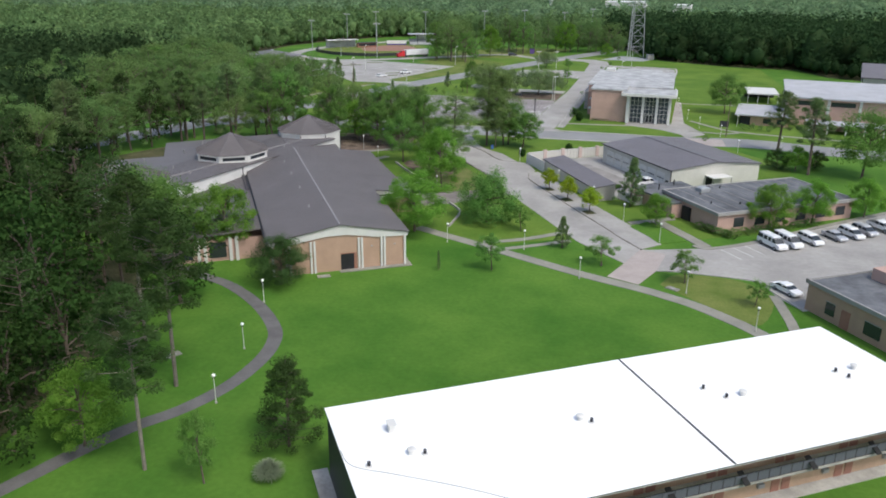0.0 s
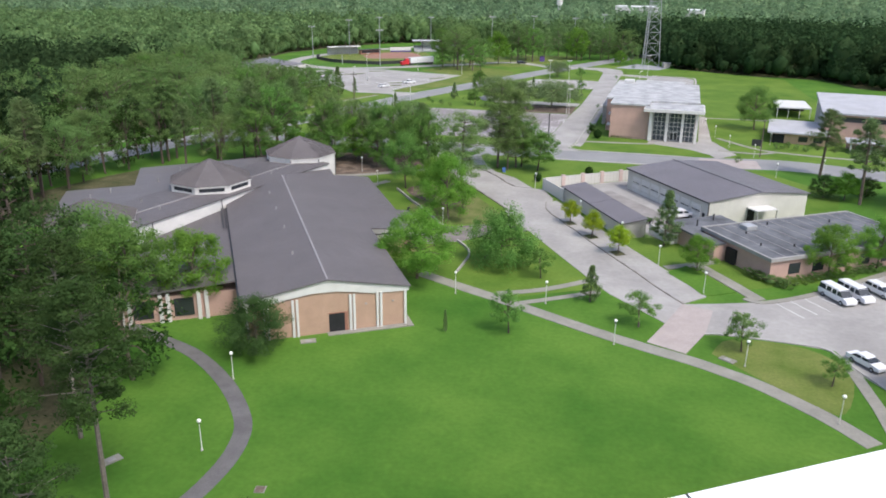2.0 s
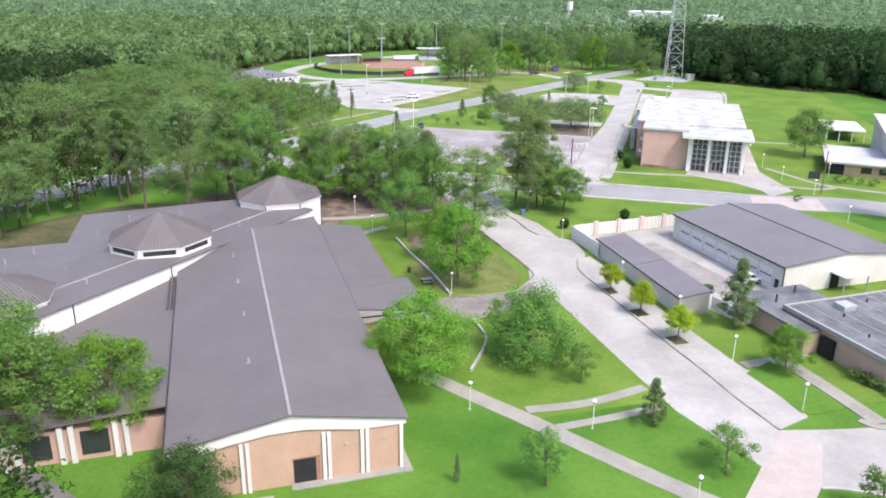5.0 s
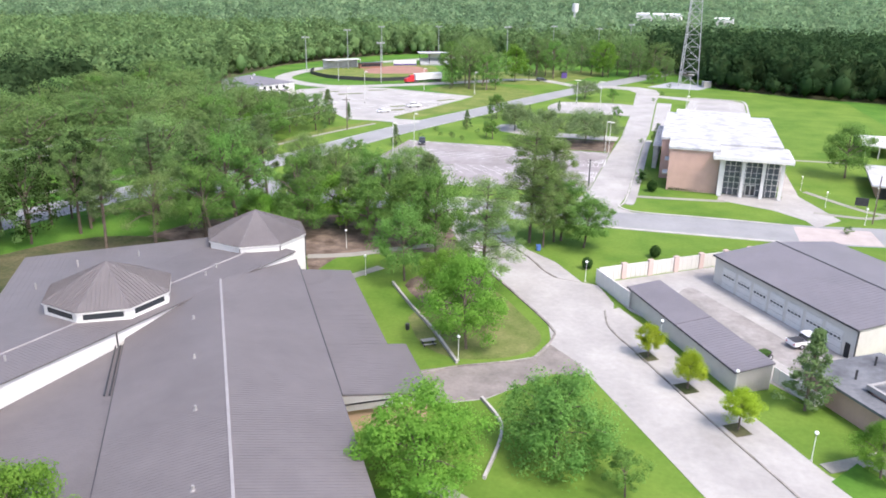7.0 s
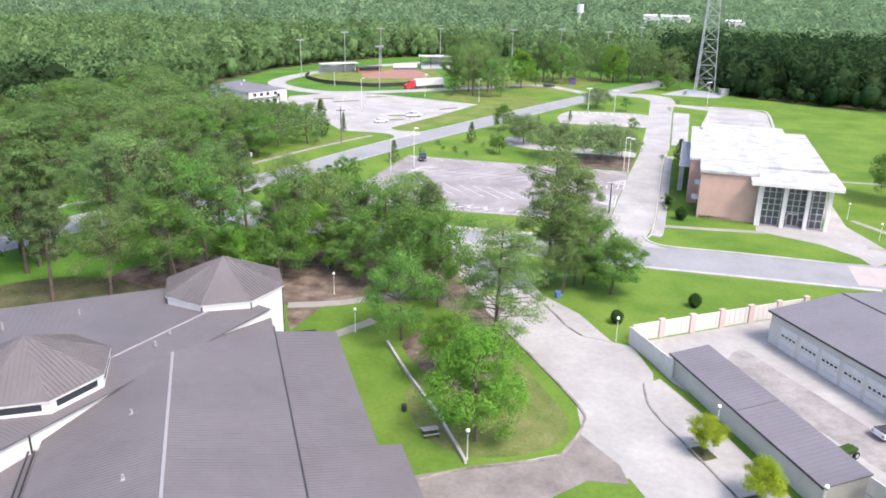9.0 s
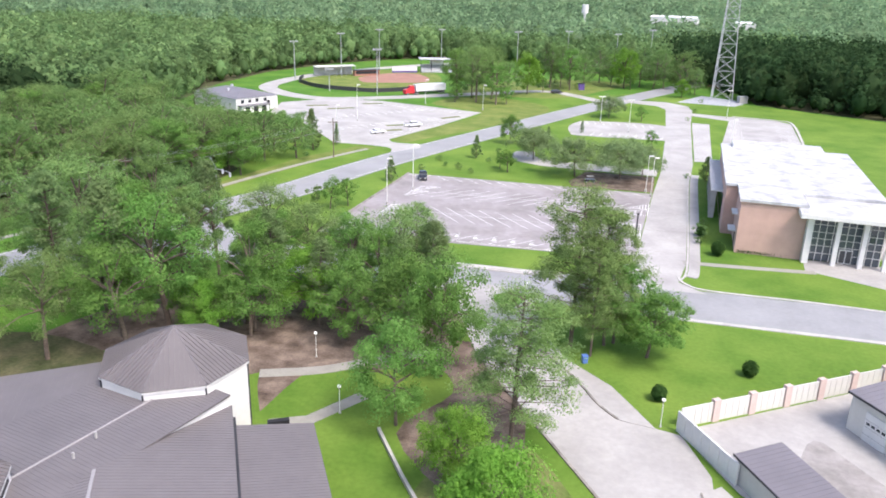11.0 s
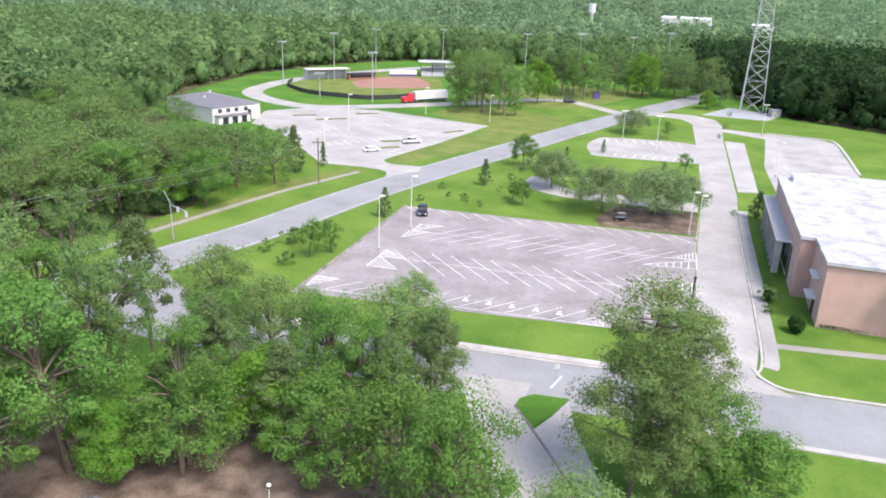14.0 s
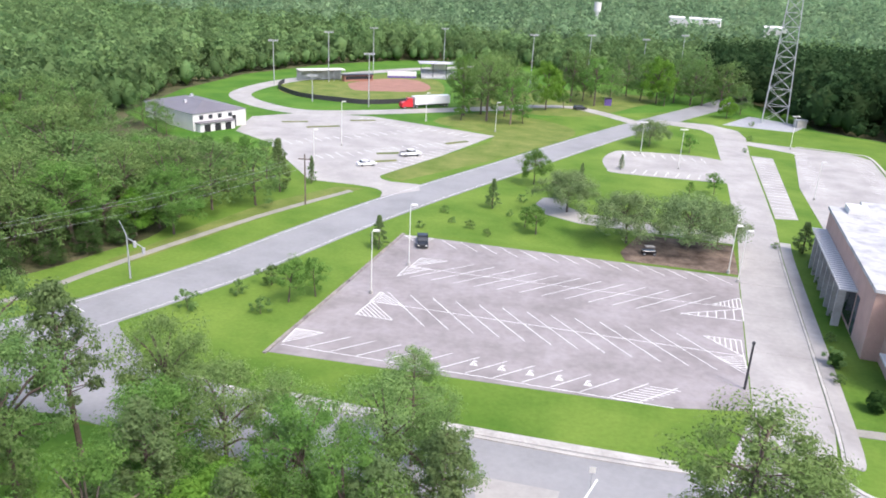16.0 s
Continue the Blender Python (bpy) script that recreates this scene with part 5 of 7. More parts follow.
banner = thing("wall_banner", (-148, 494), 25, "white padded backstop wall with a purple base", "banner")
part("board", box(0, 13, 0, 0.2, 0, 3.0), PURPLE, banner)
part("pale_board", box(0, 13, -0.03, 0.0, 0.9, 3.0), WHITE_TRIM, banner)

# ---- lattice mast ----
mast = thing("radio_mast", (8, 461), 20, "tall galvanised steel lattice radio mast", "mast")


def leg(k, z):
    r = 5.6 - 4.4 * z / 75
    a = radians(90 + 120 * k)
    return Vector((r * math.cos(a), r * math.sin(a), z))


for k in range(3):
    part("leg", tube(leg(k, 0), leg(k, 75), 0.22, 0.13, 6), STEEL, mast)
    bm = bmesh.new()
    z = 0
    while z < 72:
        step = 6.2 - 3.2 * z / 75
        a0, b0, a1, b1 = leg(k, z), leg((k + 1) % 3, z), leg(k, z + step), leg((k + 1) % 3, z + step)
        for p, q in ((a0, b1), (b0, a1), (a1, b1)):
            tube(p, q, 0.075, seg=5, bm=bm, cap=False)
        z += step
    part("bracing", bm, STEEL, mast)
cab = thing("equipment_cabin", (17, 455), 20, "small pale equipment cabin beside the mast", "cabin")
part("body", box(-1.8, 1.8, -1.3, 1.3, 0, 2.6, bevel=0.05), KERB, cab)
part("roof", box(-1.95, 1.95, -1.45, 1.45, 2.6, 2.75), GREY_ROOF, cab)
kiosk = thing("purple_kiosk", (-50.5, 468), 10, "small purple roadside kiosk", "kiosk")
part("body", box(-1.3, 1.3, -0.8, 0.8, 0, 2.8), PURPLE, kiosk)
part("roof", box(-1.5, 1.5, -1.0, 1.0, 2.8, 3.0), DARK_METAL, kiosk)
wt = thing("white_water_tower", (-79, 905), 0, "distant white water tower above the woods", "water tower")
part("tank", tube((0, 0, 17), (0, 0, 25), 3.2, 3.2, 14), WHITE_WALL, wt)
part("shaft", tube((0, 0, 0), (0, 0, 21), 1.6, 1.6, 10), WHITE_WALL, wt)
for X, Y, Lw, hw in ((-18, 838, 40, 18.5), (45, 764, 15, 18.5)):
    wh = thing("distant_warehouse", (X, Y), -8, "distant long white warehouse among trees", "warehouse")
    part("wall", box(0, Lw, 0, 22, 0, hw), WHITE_WALL, wh)
    part("roof", box(-0.2, Lw + 0.2, -0.2, 22.2, hw, hw + 0.5), WHITE_ROOF, wh)

# ---- lamps and poles ----


def globe_lamp(at, h=3.5):
    o = thing("globe_lamp", at, 0, "slim pale post lamp with a white globe on the lawn", "street lamp", "globe lamps")
    part("base", tube((0, 0, 0), (0, 0, 0.18), 0.16, 0.12, 8), KERB, o)
    part("pole", tube((0, 0, 0.15), (0, 0, h - 0.35), 0.05, 0.04, 8), POLE_WHITE, o)
    part("collar", tube((0, 0, h - 0.42), (0, 0, h - 0.3), 0.1, 0.13, 8), DARK_METAL, o)
    part("globe", ball((0, 0, h - 0.1), 0.22, sub=2), GLOBE, o)
    return o


LAMPS = [(-46.7, 92.9), (-42.9, 79), (-40, 66.4), (-3.2, 113.2), (20.8, 99.6), (-26.8, 124.8), (-13.2, 124.3), (9.7, 134), (3.4, 144.9), (12.7, 111), (-36.2, 157), (-57.3, 182.2), (-65, 194), (-22.2, 189.2), (-11, 168.8), (-2.8, 156.6),
         (22.5, 311), (22.1, 297.3), (22, 286.8), (21.7, 274.4), (23.5, 262), (26, 248), (31, 236), (38, 255), (45, 221), (33, 214)]
first = globe_lamp(LAMPS[0])
for p in LAMPS[1:]:
    copy_thing(first, pose(*p, 0))


def lot_light(at, h, heads, turn=0, dark=False):
    o = thing("parking_lot_light", at, turn, "tall pale pole with a box light over the parking lot" if not dark else "dark slender pole", "street lamp", "lot lights")
    m = DARK_METAL if dark else POLE_WHITE
    part("footing", tube((0, 0, 0), (0, 0, 0.6), 0.3, 0.3, 10), KERB, o)
    part("pole", tube((0, 0, 0.5), (0, 0, h), 0.085, 0.06, 8), m, o)
    for k in range(heads):
        s = 1 if k == 0 else -1
        part("head", box(min(0.1 * s, 1.1 * s), max(0.1 * s, 1.1 * s), -0.25, 0.25, h - 0.05, h + 0.2, bevel=0.04), m, o)
    return o


for at, h, n in (((-77.7, 264), 10, 1), ((-75.6, 277.2), 10.5, 1), ((-22.1, 289), 9, 1), ((-23.2, 293), 8.5, 1), ((-28.2, 369.2), 10.5, 2), ((6.6, 411.6), 10, 2), ((1.7, 351), 9, 1), ((-117.7, 357), 12, 1), ((-116.6, 335), 8.5, 1), ((-106, 402.5), 9, 1), ((-82, 396), 9, 1), ((-38, 384), 9, 2)):
    lot_light(at, h, n, 20)
pole = thing("dark_pole", (-25.4, 251.7), 0, "short black pole beside the drive", "pole")
part("pole", tube((0, 0, 0), (0, 0, 6.2), 0.16, 0.13, 8), DARK_METAL, pole)
part("cap", tube((0, 0, 6.2), (0, 0, 6.5), 0.2, 0.2, 8), DARK_METAL, pole)
for at, h in (((-181.2, 449), 17), ((-165.6, 468.3), 20), ((-158.4, 505), 20), ((-131, 418.5), 18), ((-137.8, 558), 18), ((-152.4, 419.3), 9), ((-85, 500), 22), ((-62, 520), 22), ((-20, 560), 22), ((-38, 545), 20)):
    o = thing("field_light", at, 25, "tall steel ball-field floodlight pole", "floodlight", "ball-field lights")
    part("pole", tube((0, 0, 0), (0, 0, h), 0.24, 0.14, 8), STEEL, o)
    part("crossarm", box(-1.9, 1.9, -0.1, 0.1, h - 0.2, h), STEEL, o)
    for k in range(5):
        part("lamp_head", box(-1.8 + k * 0.8, -1.3 + k * 0.8, -0.35, 0.2, h - 0.1, h + 0.5, bevel=0.05), GREY_ROOF, o)
poles = [(-105, 302.7), (-128, 246), (-150, 205)]
for p in poles:
    o = thing("power_pole", p, 15, "weathered wooden power pole with a crossarm", "power pole", "power poles")
    part("pole", tube((0, 0, 0), (0, 0, 10.5), 0.17, 0.12, 8), WOOD_POLE, o)
    part("crossarm", box(-1.3, 1.3, -0.06, 0.06, 9.4, 9.6), WOOD_POLE, o)
    for x in (-1.1, 0, 1.1):
        part("insulator", tube((x, 0, 9.6), (x, 0, 9.8), 0.06, 0.04, 6), KERB, o)
for dx, dz in ((-1.0, 0), (1.0, 0), (0, -2)):
    w = thing("overhead_wire", (0, 0), 0, "thin overhead wire between the power poles", "wire", "overhead wires")
    bm = bmesh.new()
    for a, b in zip(poles, poles[1:]):
        pts = [Vector((a[0] + (b[0] - a[0]) * t + dx, a[1] + (b[1] - a[1]) * t, 9.8 + dz - 3.2 * t * (1 - t))) for t in (0, 0.2, 0.4, 0.6, 0.8, 1)]
        for p, q in zip(pts, pts[1:]):
            tube(p, q, 0.014, seg=4, bm=bm, cap=False)
    part("wire", bm, STEEL, w)
board = thing("notice_board", (33.4, 249), -10, "dark blue-grey notice board on two posts", "notice board")
part("panel", box(-1.3, 1.3, -0.06, 0.06, 0.7, 2.5), DARK_METAL, board)
for x in (-1.1, 1.1):
    part("post", box(x - 0.06, x + 0.06, -0.05, 0.05, 0, 0.7), GREY_TRIM, board)
mast_pole = thing("utility_pole", (32.7, 237.2), 0, "plain weathered wooden utility pole by the road", "utility pole")
part("pole", tube((0, 0, 0), (0, 0, 10), 0.16, 0.11, 8), WOOD_POLE, mast_pole)
part("cap", tube((0, 0, 10), (0, 0, 10.15), 0.13, 0.08, 8), GREY_TRIM, mast_pole)
sig = thing("traffic_signal", (-114, 257), -35, "roadside signal mast with an arm over the road", "traffic signal")
part("pole", tube((0, 0, 0), (0, 0, 7), 0.15, 0.1, 8), STEEL, sig)
part("arm", tube((0, 0, 6.6), (7, 0, 7), 0.1, 0.06, 8), STEEL, sig)
part("lamp_arm", tube((0, 0, 7), (-2.5, 0, 8.6), 0.07, 0.05, 6), STEEL, sig)
for x in (3, 6.4):
    part("signal_head", box(x, x + 0.35, -0.2, 0.2, 6.0, 7.0, bevel=0.05), GREY_ROOF, sig)
bench = thing("picnic_table", (-41, 160.4), 30, "small grey picnic table on the lawn", "table")
part("top", box(-0.9, 0.9, -0.4, 0.4, 0.7, 0.76), GREY_TRIM, bench)
for y in (-0.75, 0.75):
    part("seat", box(-0.9, 0.9, y - 0.13, y + 0.13, 0.42, 0.46), GREY_TRIM, bench)
for x in (-0.7, 0.7):
    part("leg", box(x - 0.04, x + 0.04, -0.75, 0.75, 0, 0.42), DARK_METAL, bench)
    part("post", box(x - 0.04, x + 0.04, -0.1, 0.1, 0.42, 0.7), DARK_METAL, bench)
bin_ = thing("litter_bin", (-45, 164.2), 0, "small dark litter bin on the lawn", "bin")
part("body", tube((0, 0, 0), (0, 0, 0.8), 0.28, 0.32, 10), DARK_METAL, bin_)
part("lid", tube((0, 0, 0.8), (0, 0, 0.95), 0.34, 0.2, 10), DARK_METAL, bin_)
for at, m, nm in (((-31.4, 202.2), BLUE, "blue"),):
    c = thing("recycling_bin", at, 20, "blue recycling bin on the pavement", "bin")
    part("body", box(-0.35, 0.35, -0.35, 0.35, 0.06, 1.0, bevel=0.05), m, c)
    part("lid", box(-0.38, 0.38, -0.38, 0.38, 1.0, 1.08), m, c)
sign = thing("post_sign", (-42.6, 226.4), 10, "small sign on a post by the side road", "sign")
part("post", tube((0, 0, 0), (0, 0, 2.4), 0.04, seg=6), STEEL, sign)
part("plate", box(-0.3, 0.3, -0.05, -0.02, 1.8, 2.5), WHITE_TRIM, sign)

# ---- vehicles ----


def wheel(o, x, y, r=0.34, w=0.24):
    t = part("wheel", tube((x, y - w / 2, r), (x, y + w / 2, r), r, r, 14), RUBBER, o)
    part("rim", tube((x, y - w / 2 - 0.01, r), (x, y + w / 2 + 0.01, r), r * 0.55, r * 0.55, 10), STEEL, t)


def side_prism(profile, half, taper=0.0, ztop=None, bm=None):
    """A side-view outline (x, z) pulled across; points above ztop lean inwards by taper."""
    bm = bm or bmesh.new()
    rows = []
    for s in (-1, 1):
        rows.append([bm.verts.new((x, s * (half - (taper if ztop is not None and z > ztop else 0)), z)) for x, z in profile])
    n = len(profile)
    for r in rows:
        bmesh.ops.triangulate(bm, faces=[bm.faces.new(r)])
    for i in range(n):
        j = (i + 1) % n
        bm.faces.new((rows[0][i], rows[0][j], rows[1][j], rows[1][i]))
    return bm


def vehicle(kind, at, turn, paint, label, group=""):
    cat = {"van": "van", "minivan": "minivan", "sedan": "car", "pickup": "pickup truck"}[kind]
    o = thing({"van": "passenger_van", "minivan": "minivan", "sedan": "sedan", "pickup": "pickup_truck"}[kind], at, turn, label, cat, group)
    if kind == "van":
        L, hw, r = 5.9, 1.0, 0.37
        low = [(-2.95, 0.4), (-2.95, 1.15), (2.0, 1.15), (2.75, 1.05), (2.95, 0.85), (2.95, 0.4)]
        cab = [(-2.92, 1.15), (-2.8, 2.0), (1.15, 2.0), (1.95, 1.15)]
        top = [(-2.85, 1.9), (-2.75, 2.1), (0.95, 2.1), (1.25, 1.9)]
        wins = [(-2.4, -1.5), (-1.35, -0.35), (-0.2, 0.65), (0.8, 1.35)]
        zt, wx = 2.1, 1.85
    elif kind == "minivan":
        L, hw, r = 5.0, 0.95, 0.34
        low = [(-2.5, 0.35), (-2.5, 1.0), (1.5, 1.0), (2.35, 0.85), (2.5, 0.65), (2.5, 0.35)]
        cab = [(-2.45, 1.0), (-2.1, 1.62), (0.5, 1.62), (1.65, 1.0)]
        top = [(-2.2, 1.55), (-2.05, 1.72), (0.4, 1.72), (0.7, 1.55)]
        wins = [(-1.95, -1.0), (-0.85, 0.0), (0.12, 0.75)]
        zt, wx = 1.72, 1.5
    elif kind == "sedan":
        L, hw, r = 4.8, 0.91, 0.32
        low = [(-2.4, 0.35), (-2.4, 0.9), (-1.6, 0.95), (1.0, 0.95), (2.2, 0.8), (2.4, 0.6), (2.4, 0.35)]
        cab = [(-1.75, 0.95), (-1.0, 1.35), (0.3, 1.35), (1.15, 0.95)]
        top = [(-1.2, 1.3), (-0.95, 1.45), (0.15, 1.45), (0.5, 1.3)]
        wins = [(-1.0, -0.3), (-0.2, 0.45)]
        zt, wx = 1.45, 1.45
    else:
        L, hw, r = 5.8, 0.98, 0.4
        low = [(-2.9, 0.5), (-2.9, 1.1), (2.3, 1.15), (2.8, 1.0), (2.9, 0.8), (2.9, 0.5)]
        cab = [(-0.9, 1.1), (-0.7, 1.75), (0.75, 1.75), (1.5, 1.12)]
        top = [(-0.8, 1.7), (-0.65, 1.88), (0.6, 1.88), (0.95, 1.7)]
        wins = [(-0.6, 0.05), (0.2, 0.8)]
        zt, wx = 1.88, 1.75
    bm = side_prism(low, hw)
    bmesh.ops.bevel(bm, geom=[e for e in bm.edges if abs(e.verts[0].co.y - e.verts[1].co.y) < 0.01 and len(e.link_faces) == 2 and e.calc_face_angle(0) > 1.0], offset=0.06, segments=2, affect="EDGES")
    part("body", bm, paint, o)
    part("glasshouse", side_prism(cab, hw - 0.06, 0.12, cab[0][1] + 0.1), GLASS, o)
    part("roof_panel", side_prism(top, hw - 0.15, 0.06, top[0][1] + 0.05), paint, o)
    for x0, x1 in wins[:-1]:
        for s in (-1, 1):
            part("pillar", box(x1 + 0.02, x1 + 0.13, s * (hw - 0.1) - 0.06, s * (hw - 0.1) + 0.06, cab[0][1], zt - 0.08), paint, o)
    for x in (-wx, wx):
        for s in (-1, 1):
            wheel(o, x, s * (hw - 0.1), r)
    for s in (-1, 1):
        part("headlight", box(L / 2 - 0.16, L / 2 + 0.02, s * 0.62 - 0.16, s * 0.62 + 0.16, 0.62, 0.78), GLOBE, o)
        part("tail_light", box(-L / 2 - 0.02, -L / 2 + 0.06, s * 0.7 - 0.12, s * 0.7 + 0.12, 0.7, 0.9), PAINT_RED, o)
    if kind == "pickup":
        part("bed", box(-2.8, -1.0, -0.82, 0.82, 1.06, 1.16), DARK_METAL, o)
    return o


for kind, x, y, paint, lab in (("van", 28.9, 136.3, PAINT_WHITE, "white passenger van parked in a stall"), ("van", 31.7, 137.8, PAINT_WHITE, "white passenger van parked in a stall"), ("minivan", 35.9, 140.2, PAINT_WHITE, "white minivan parked beside the vans"), ("sedan", 40.7, 143.6, PAINT_SILVER, "silver sedan parked at the kerb"), ("minivan", 44.0, 145.7, PAINT_WHITE, "white minivan parked at the kerb"), ("minivan", 46.8, 148, PAINT_SILVER, "silver minivan parked at the kerb"), ("pickup", 50.6, 151.2, PAINT_WHITE, "white pickup truck parked at the kerb"), ("sedan", 53.6, 154, PAINT_WHITE, "white car parked at the kerb")):
    vehicle(kind, (x, y, 0.04), -62, paint, lab, "vehicles in the van lot")
vehicle("sedan", (27.4, 114.8, 0.04), -56, PAINT_WHITE, "white sedan parked by the tan building")
vehicle("pickup", (8.4, 173.5, 0.045), 30, PAINT_WHITE, "white pickup truck in the yard")
vehicle("pickup", (-76.2, 288.2, 0.045), -75, PAINT_BLACK, "black pickup truck alone in the parking lot")
vehicle("sedan", (-104.3, 338.7, 0.05), 40, PAINT_WHITE, "white car parked in the far lot")
vehicle("pickup", (-97.1, 353.4, 0.05), 35, PAINT_WHITE, "white pickup parked in the far lot")
vehicle("minivan", (-60, 452, 0.04), 30, PAINT_BLACK, "dark car on the road among trees")

rig = thing("semi_truck", (-113.5, 427.5, 0.04), 225.6, "red semi tractor with a long white box trailer", "truck")
part("trailer", box(-10.3, 4.2, -1.3, 1.3, 1.25, 4.1, bevel=0.06), PAINT_WHITE, rig, "long white box trailer")
part("chassis", box(-10, 9, -0.5, 0.5, 0.8, 1.25), DARK_METAL, rig)
part("cab", side_prism([(5.0, 0.7), (5.0, 3.6), (6.6, 3.7), (7.4, 2.4), (9.2, 2.1), (9.4, 0.7)], 1.2, 0.1, 2.5), PAINT_RED, rig, "red tractor cab")
part("windscreen", side_prism([(6.75, 3.4), (7.38, 2.5), (7.42, 2.5), (6.8, 3.45)], 1.0), GLASS, rig)
for x in (-9.2, -7.9, 3.4, 4.7, 8.3):
    for s in (-1, 1):
        wheel(rig, x, s * 1.05, 0.5, 0.35)
mower = thing("yard_machine", (1.6, 167.5, 0.045), 40, "green garden machine parked in the yard", "machine")
part("body", box(-1.2, 1.2, -0.6, 0.6, 0.5, 1.2, bevel=0.15), LEAF_DARK, mower)
part("hood", box(0.6, 1.6, -0.45, 0.45, 0.6, 1.0, bevel=0.1), DARK_METAL, mower)
for x in (-0.8, 0.9):
    for s in (-1, 1):
        wheel(mower, x, s * 0.7, 0.42, 0.25)
cart = thing("parked_cart", (-36.5, 297.5, 0.06), 15, "small dark utility cart parked under the oaks", "cart")
part("body", box(-1.3, 1.3, -0.6, 0.6, 0.4, 0.9, bevel=0.1), PAINT_BLACK, cart)
part("canopy", box(-0.8, 0.9, -0.6, 0.6, 1.6, 1.66), GREY_TRIM, cart)
for x in (-0.75, 0.85):
    for s in (-0.55, 0.55):
        part("post", box(x - 0.03, x + 0.03, s - 0.03, s + 0.03, 0.9, 1.6), DARK_METAL, cart)
for x in (-0.9, 0.9):
    for s in (-1, 1):
        wheel(cart, x, s * 0.55, 0.28, 0.2)

# ---- trees ----
rng = np.random.default_rng(11)


def leaf_cloud(centres, radii, per, size, squash=0.75, droop=0.0, gen=None, long=1.0):
    """Small pointed leaf sprays round the clump centres, as arrays of vertices and faces."""
    g = gen or rng
    c = np.repeat(np.asarray(centres, float), per, axis=0)
    r = np.repeat(np.asarray(radii, float), per)
    d = g.normal(size=(len(c), 3))
    d /= np.linalg.norm(d, axis=1)[:, None]
    rad = r * g.random(len(c)) ** 0.45
    p = c + d * rad[:, None] * np.array([1, 1, squash])
    p[:, 2] -= droop * np.abs(g.normal(size=len(c))) * r
    n = d + np.array([0, 0, 0.65]) + g.normal(size=d.shape) * 0.36
    n /= np.linalg.norm(n, axis=1)[:, None]
    t = np.cross(n, g.normal(size=n.shape))
    t /= np.linalg.norm(t, axis=1)[:, None]
    b = np.cross(n, t)
    s = size * (0.6 + 0.8 * g.random(len(c)))[:, None]
    v = np.stack([p - t * s * long, p + t * s * 0.6 * long + b * s * 0.62, p + t * s * 0.6 * long - b * s * 0.62], 1).reshape(-1, 3)
    f = np.arange(len(v)).reshape(-1, 3)
    return v, f


def mesh_of(name, v, f, material):
    me = bpy.data.meshes.new(name)
    me.from_pydata(v.tolist(), [], f.tolist())
    me.materials.append(material)
    return me


def limb_mesh(name, segs, material):
    bm = bmesh.new()
    for a, b, r0, r1 in segs:
        tube(a, b, r0, r1, 6 if r0 > 0.09 else 4, bm, cap=False)
    me = bpy.data.meshes.new(name)
    bm.to_mesh(me)
    bm.free()
    me.materials.append(material)
    return me


def broad_tree(seed, leaf, bark, width=0.36, base=0.25, clumps=30, per=60, size=0.3, droop=0.0, dense=1.0):
    """Meshes of a broadleaf tree 10 m high: trunk with limbs, and crown."""
    g = np.random.default_rng(seed)
    H, W = 10.0, 10.0 * width
    cs, rs, segs = [], [], []
    lop = g.normal(size=2) * W * 0.16
    top = np.array([lop[0] * 0.7, lop[1] * 0.7, H * 0.62])
    segs.append(((0, 0, -0.2), (top[0] * 0.3, top[1] * 0.3, H * base), 0.2, 0.15))
    segs.append(((top[0] * 0.3, top[1] * 0.3, H * base), tuple(top), 0.15, 0.06))
    for i in range(clumps):
        a = i * 2.4 + g.normal() * 0.3
        t = (i + 0.5) / clumps
        z = H * (base + 0.12 + (0.86 - base - 0.12) * t)
        prof = math.sin(math.pi * min(1, (t * 0.82 + 0.16))) ** 0.7
        rr = W * prof * (0.3 + 0.85 * g.random() ** 0.7)
        c = np.array([rr * math.cos(a) + lop[0] * t, rr * math.sin(a) + lop[1] * t, z + g.normal() * 0.5])
        cs.append(c)
        rs.append(W * 0.33 * (0.55 + 0.9 * g.random()) * dense)
        if i % 3 == 0:
            f = 0.3 + 0.6 * t
            o = np.array([top[0] * f, top[1] * f, H * base + (H * 0.62 - H * base) * f])
            m = (o + c) / 2 + np.array([0, 0, 0.3])
            segs.append((tuple(o), tuple(m), 0.075, 0.05))
            segs.append((tuple(m), tuple(c), 0.06, 0.025))
    v, f = leaf_cloud(cs, rs, int(per * 1.9), size * 0.76, 0.75, droop, g)
    return limb_mesh("trunk", segs, bark), mesh_of("crown", v, f, leaf)


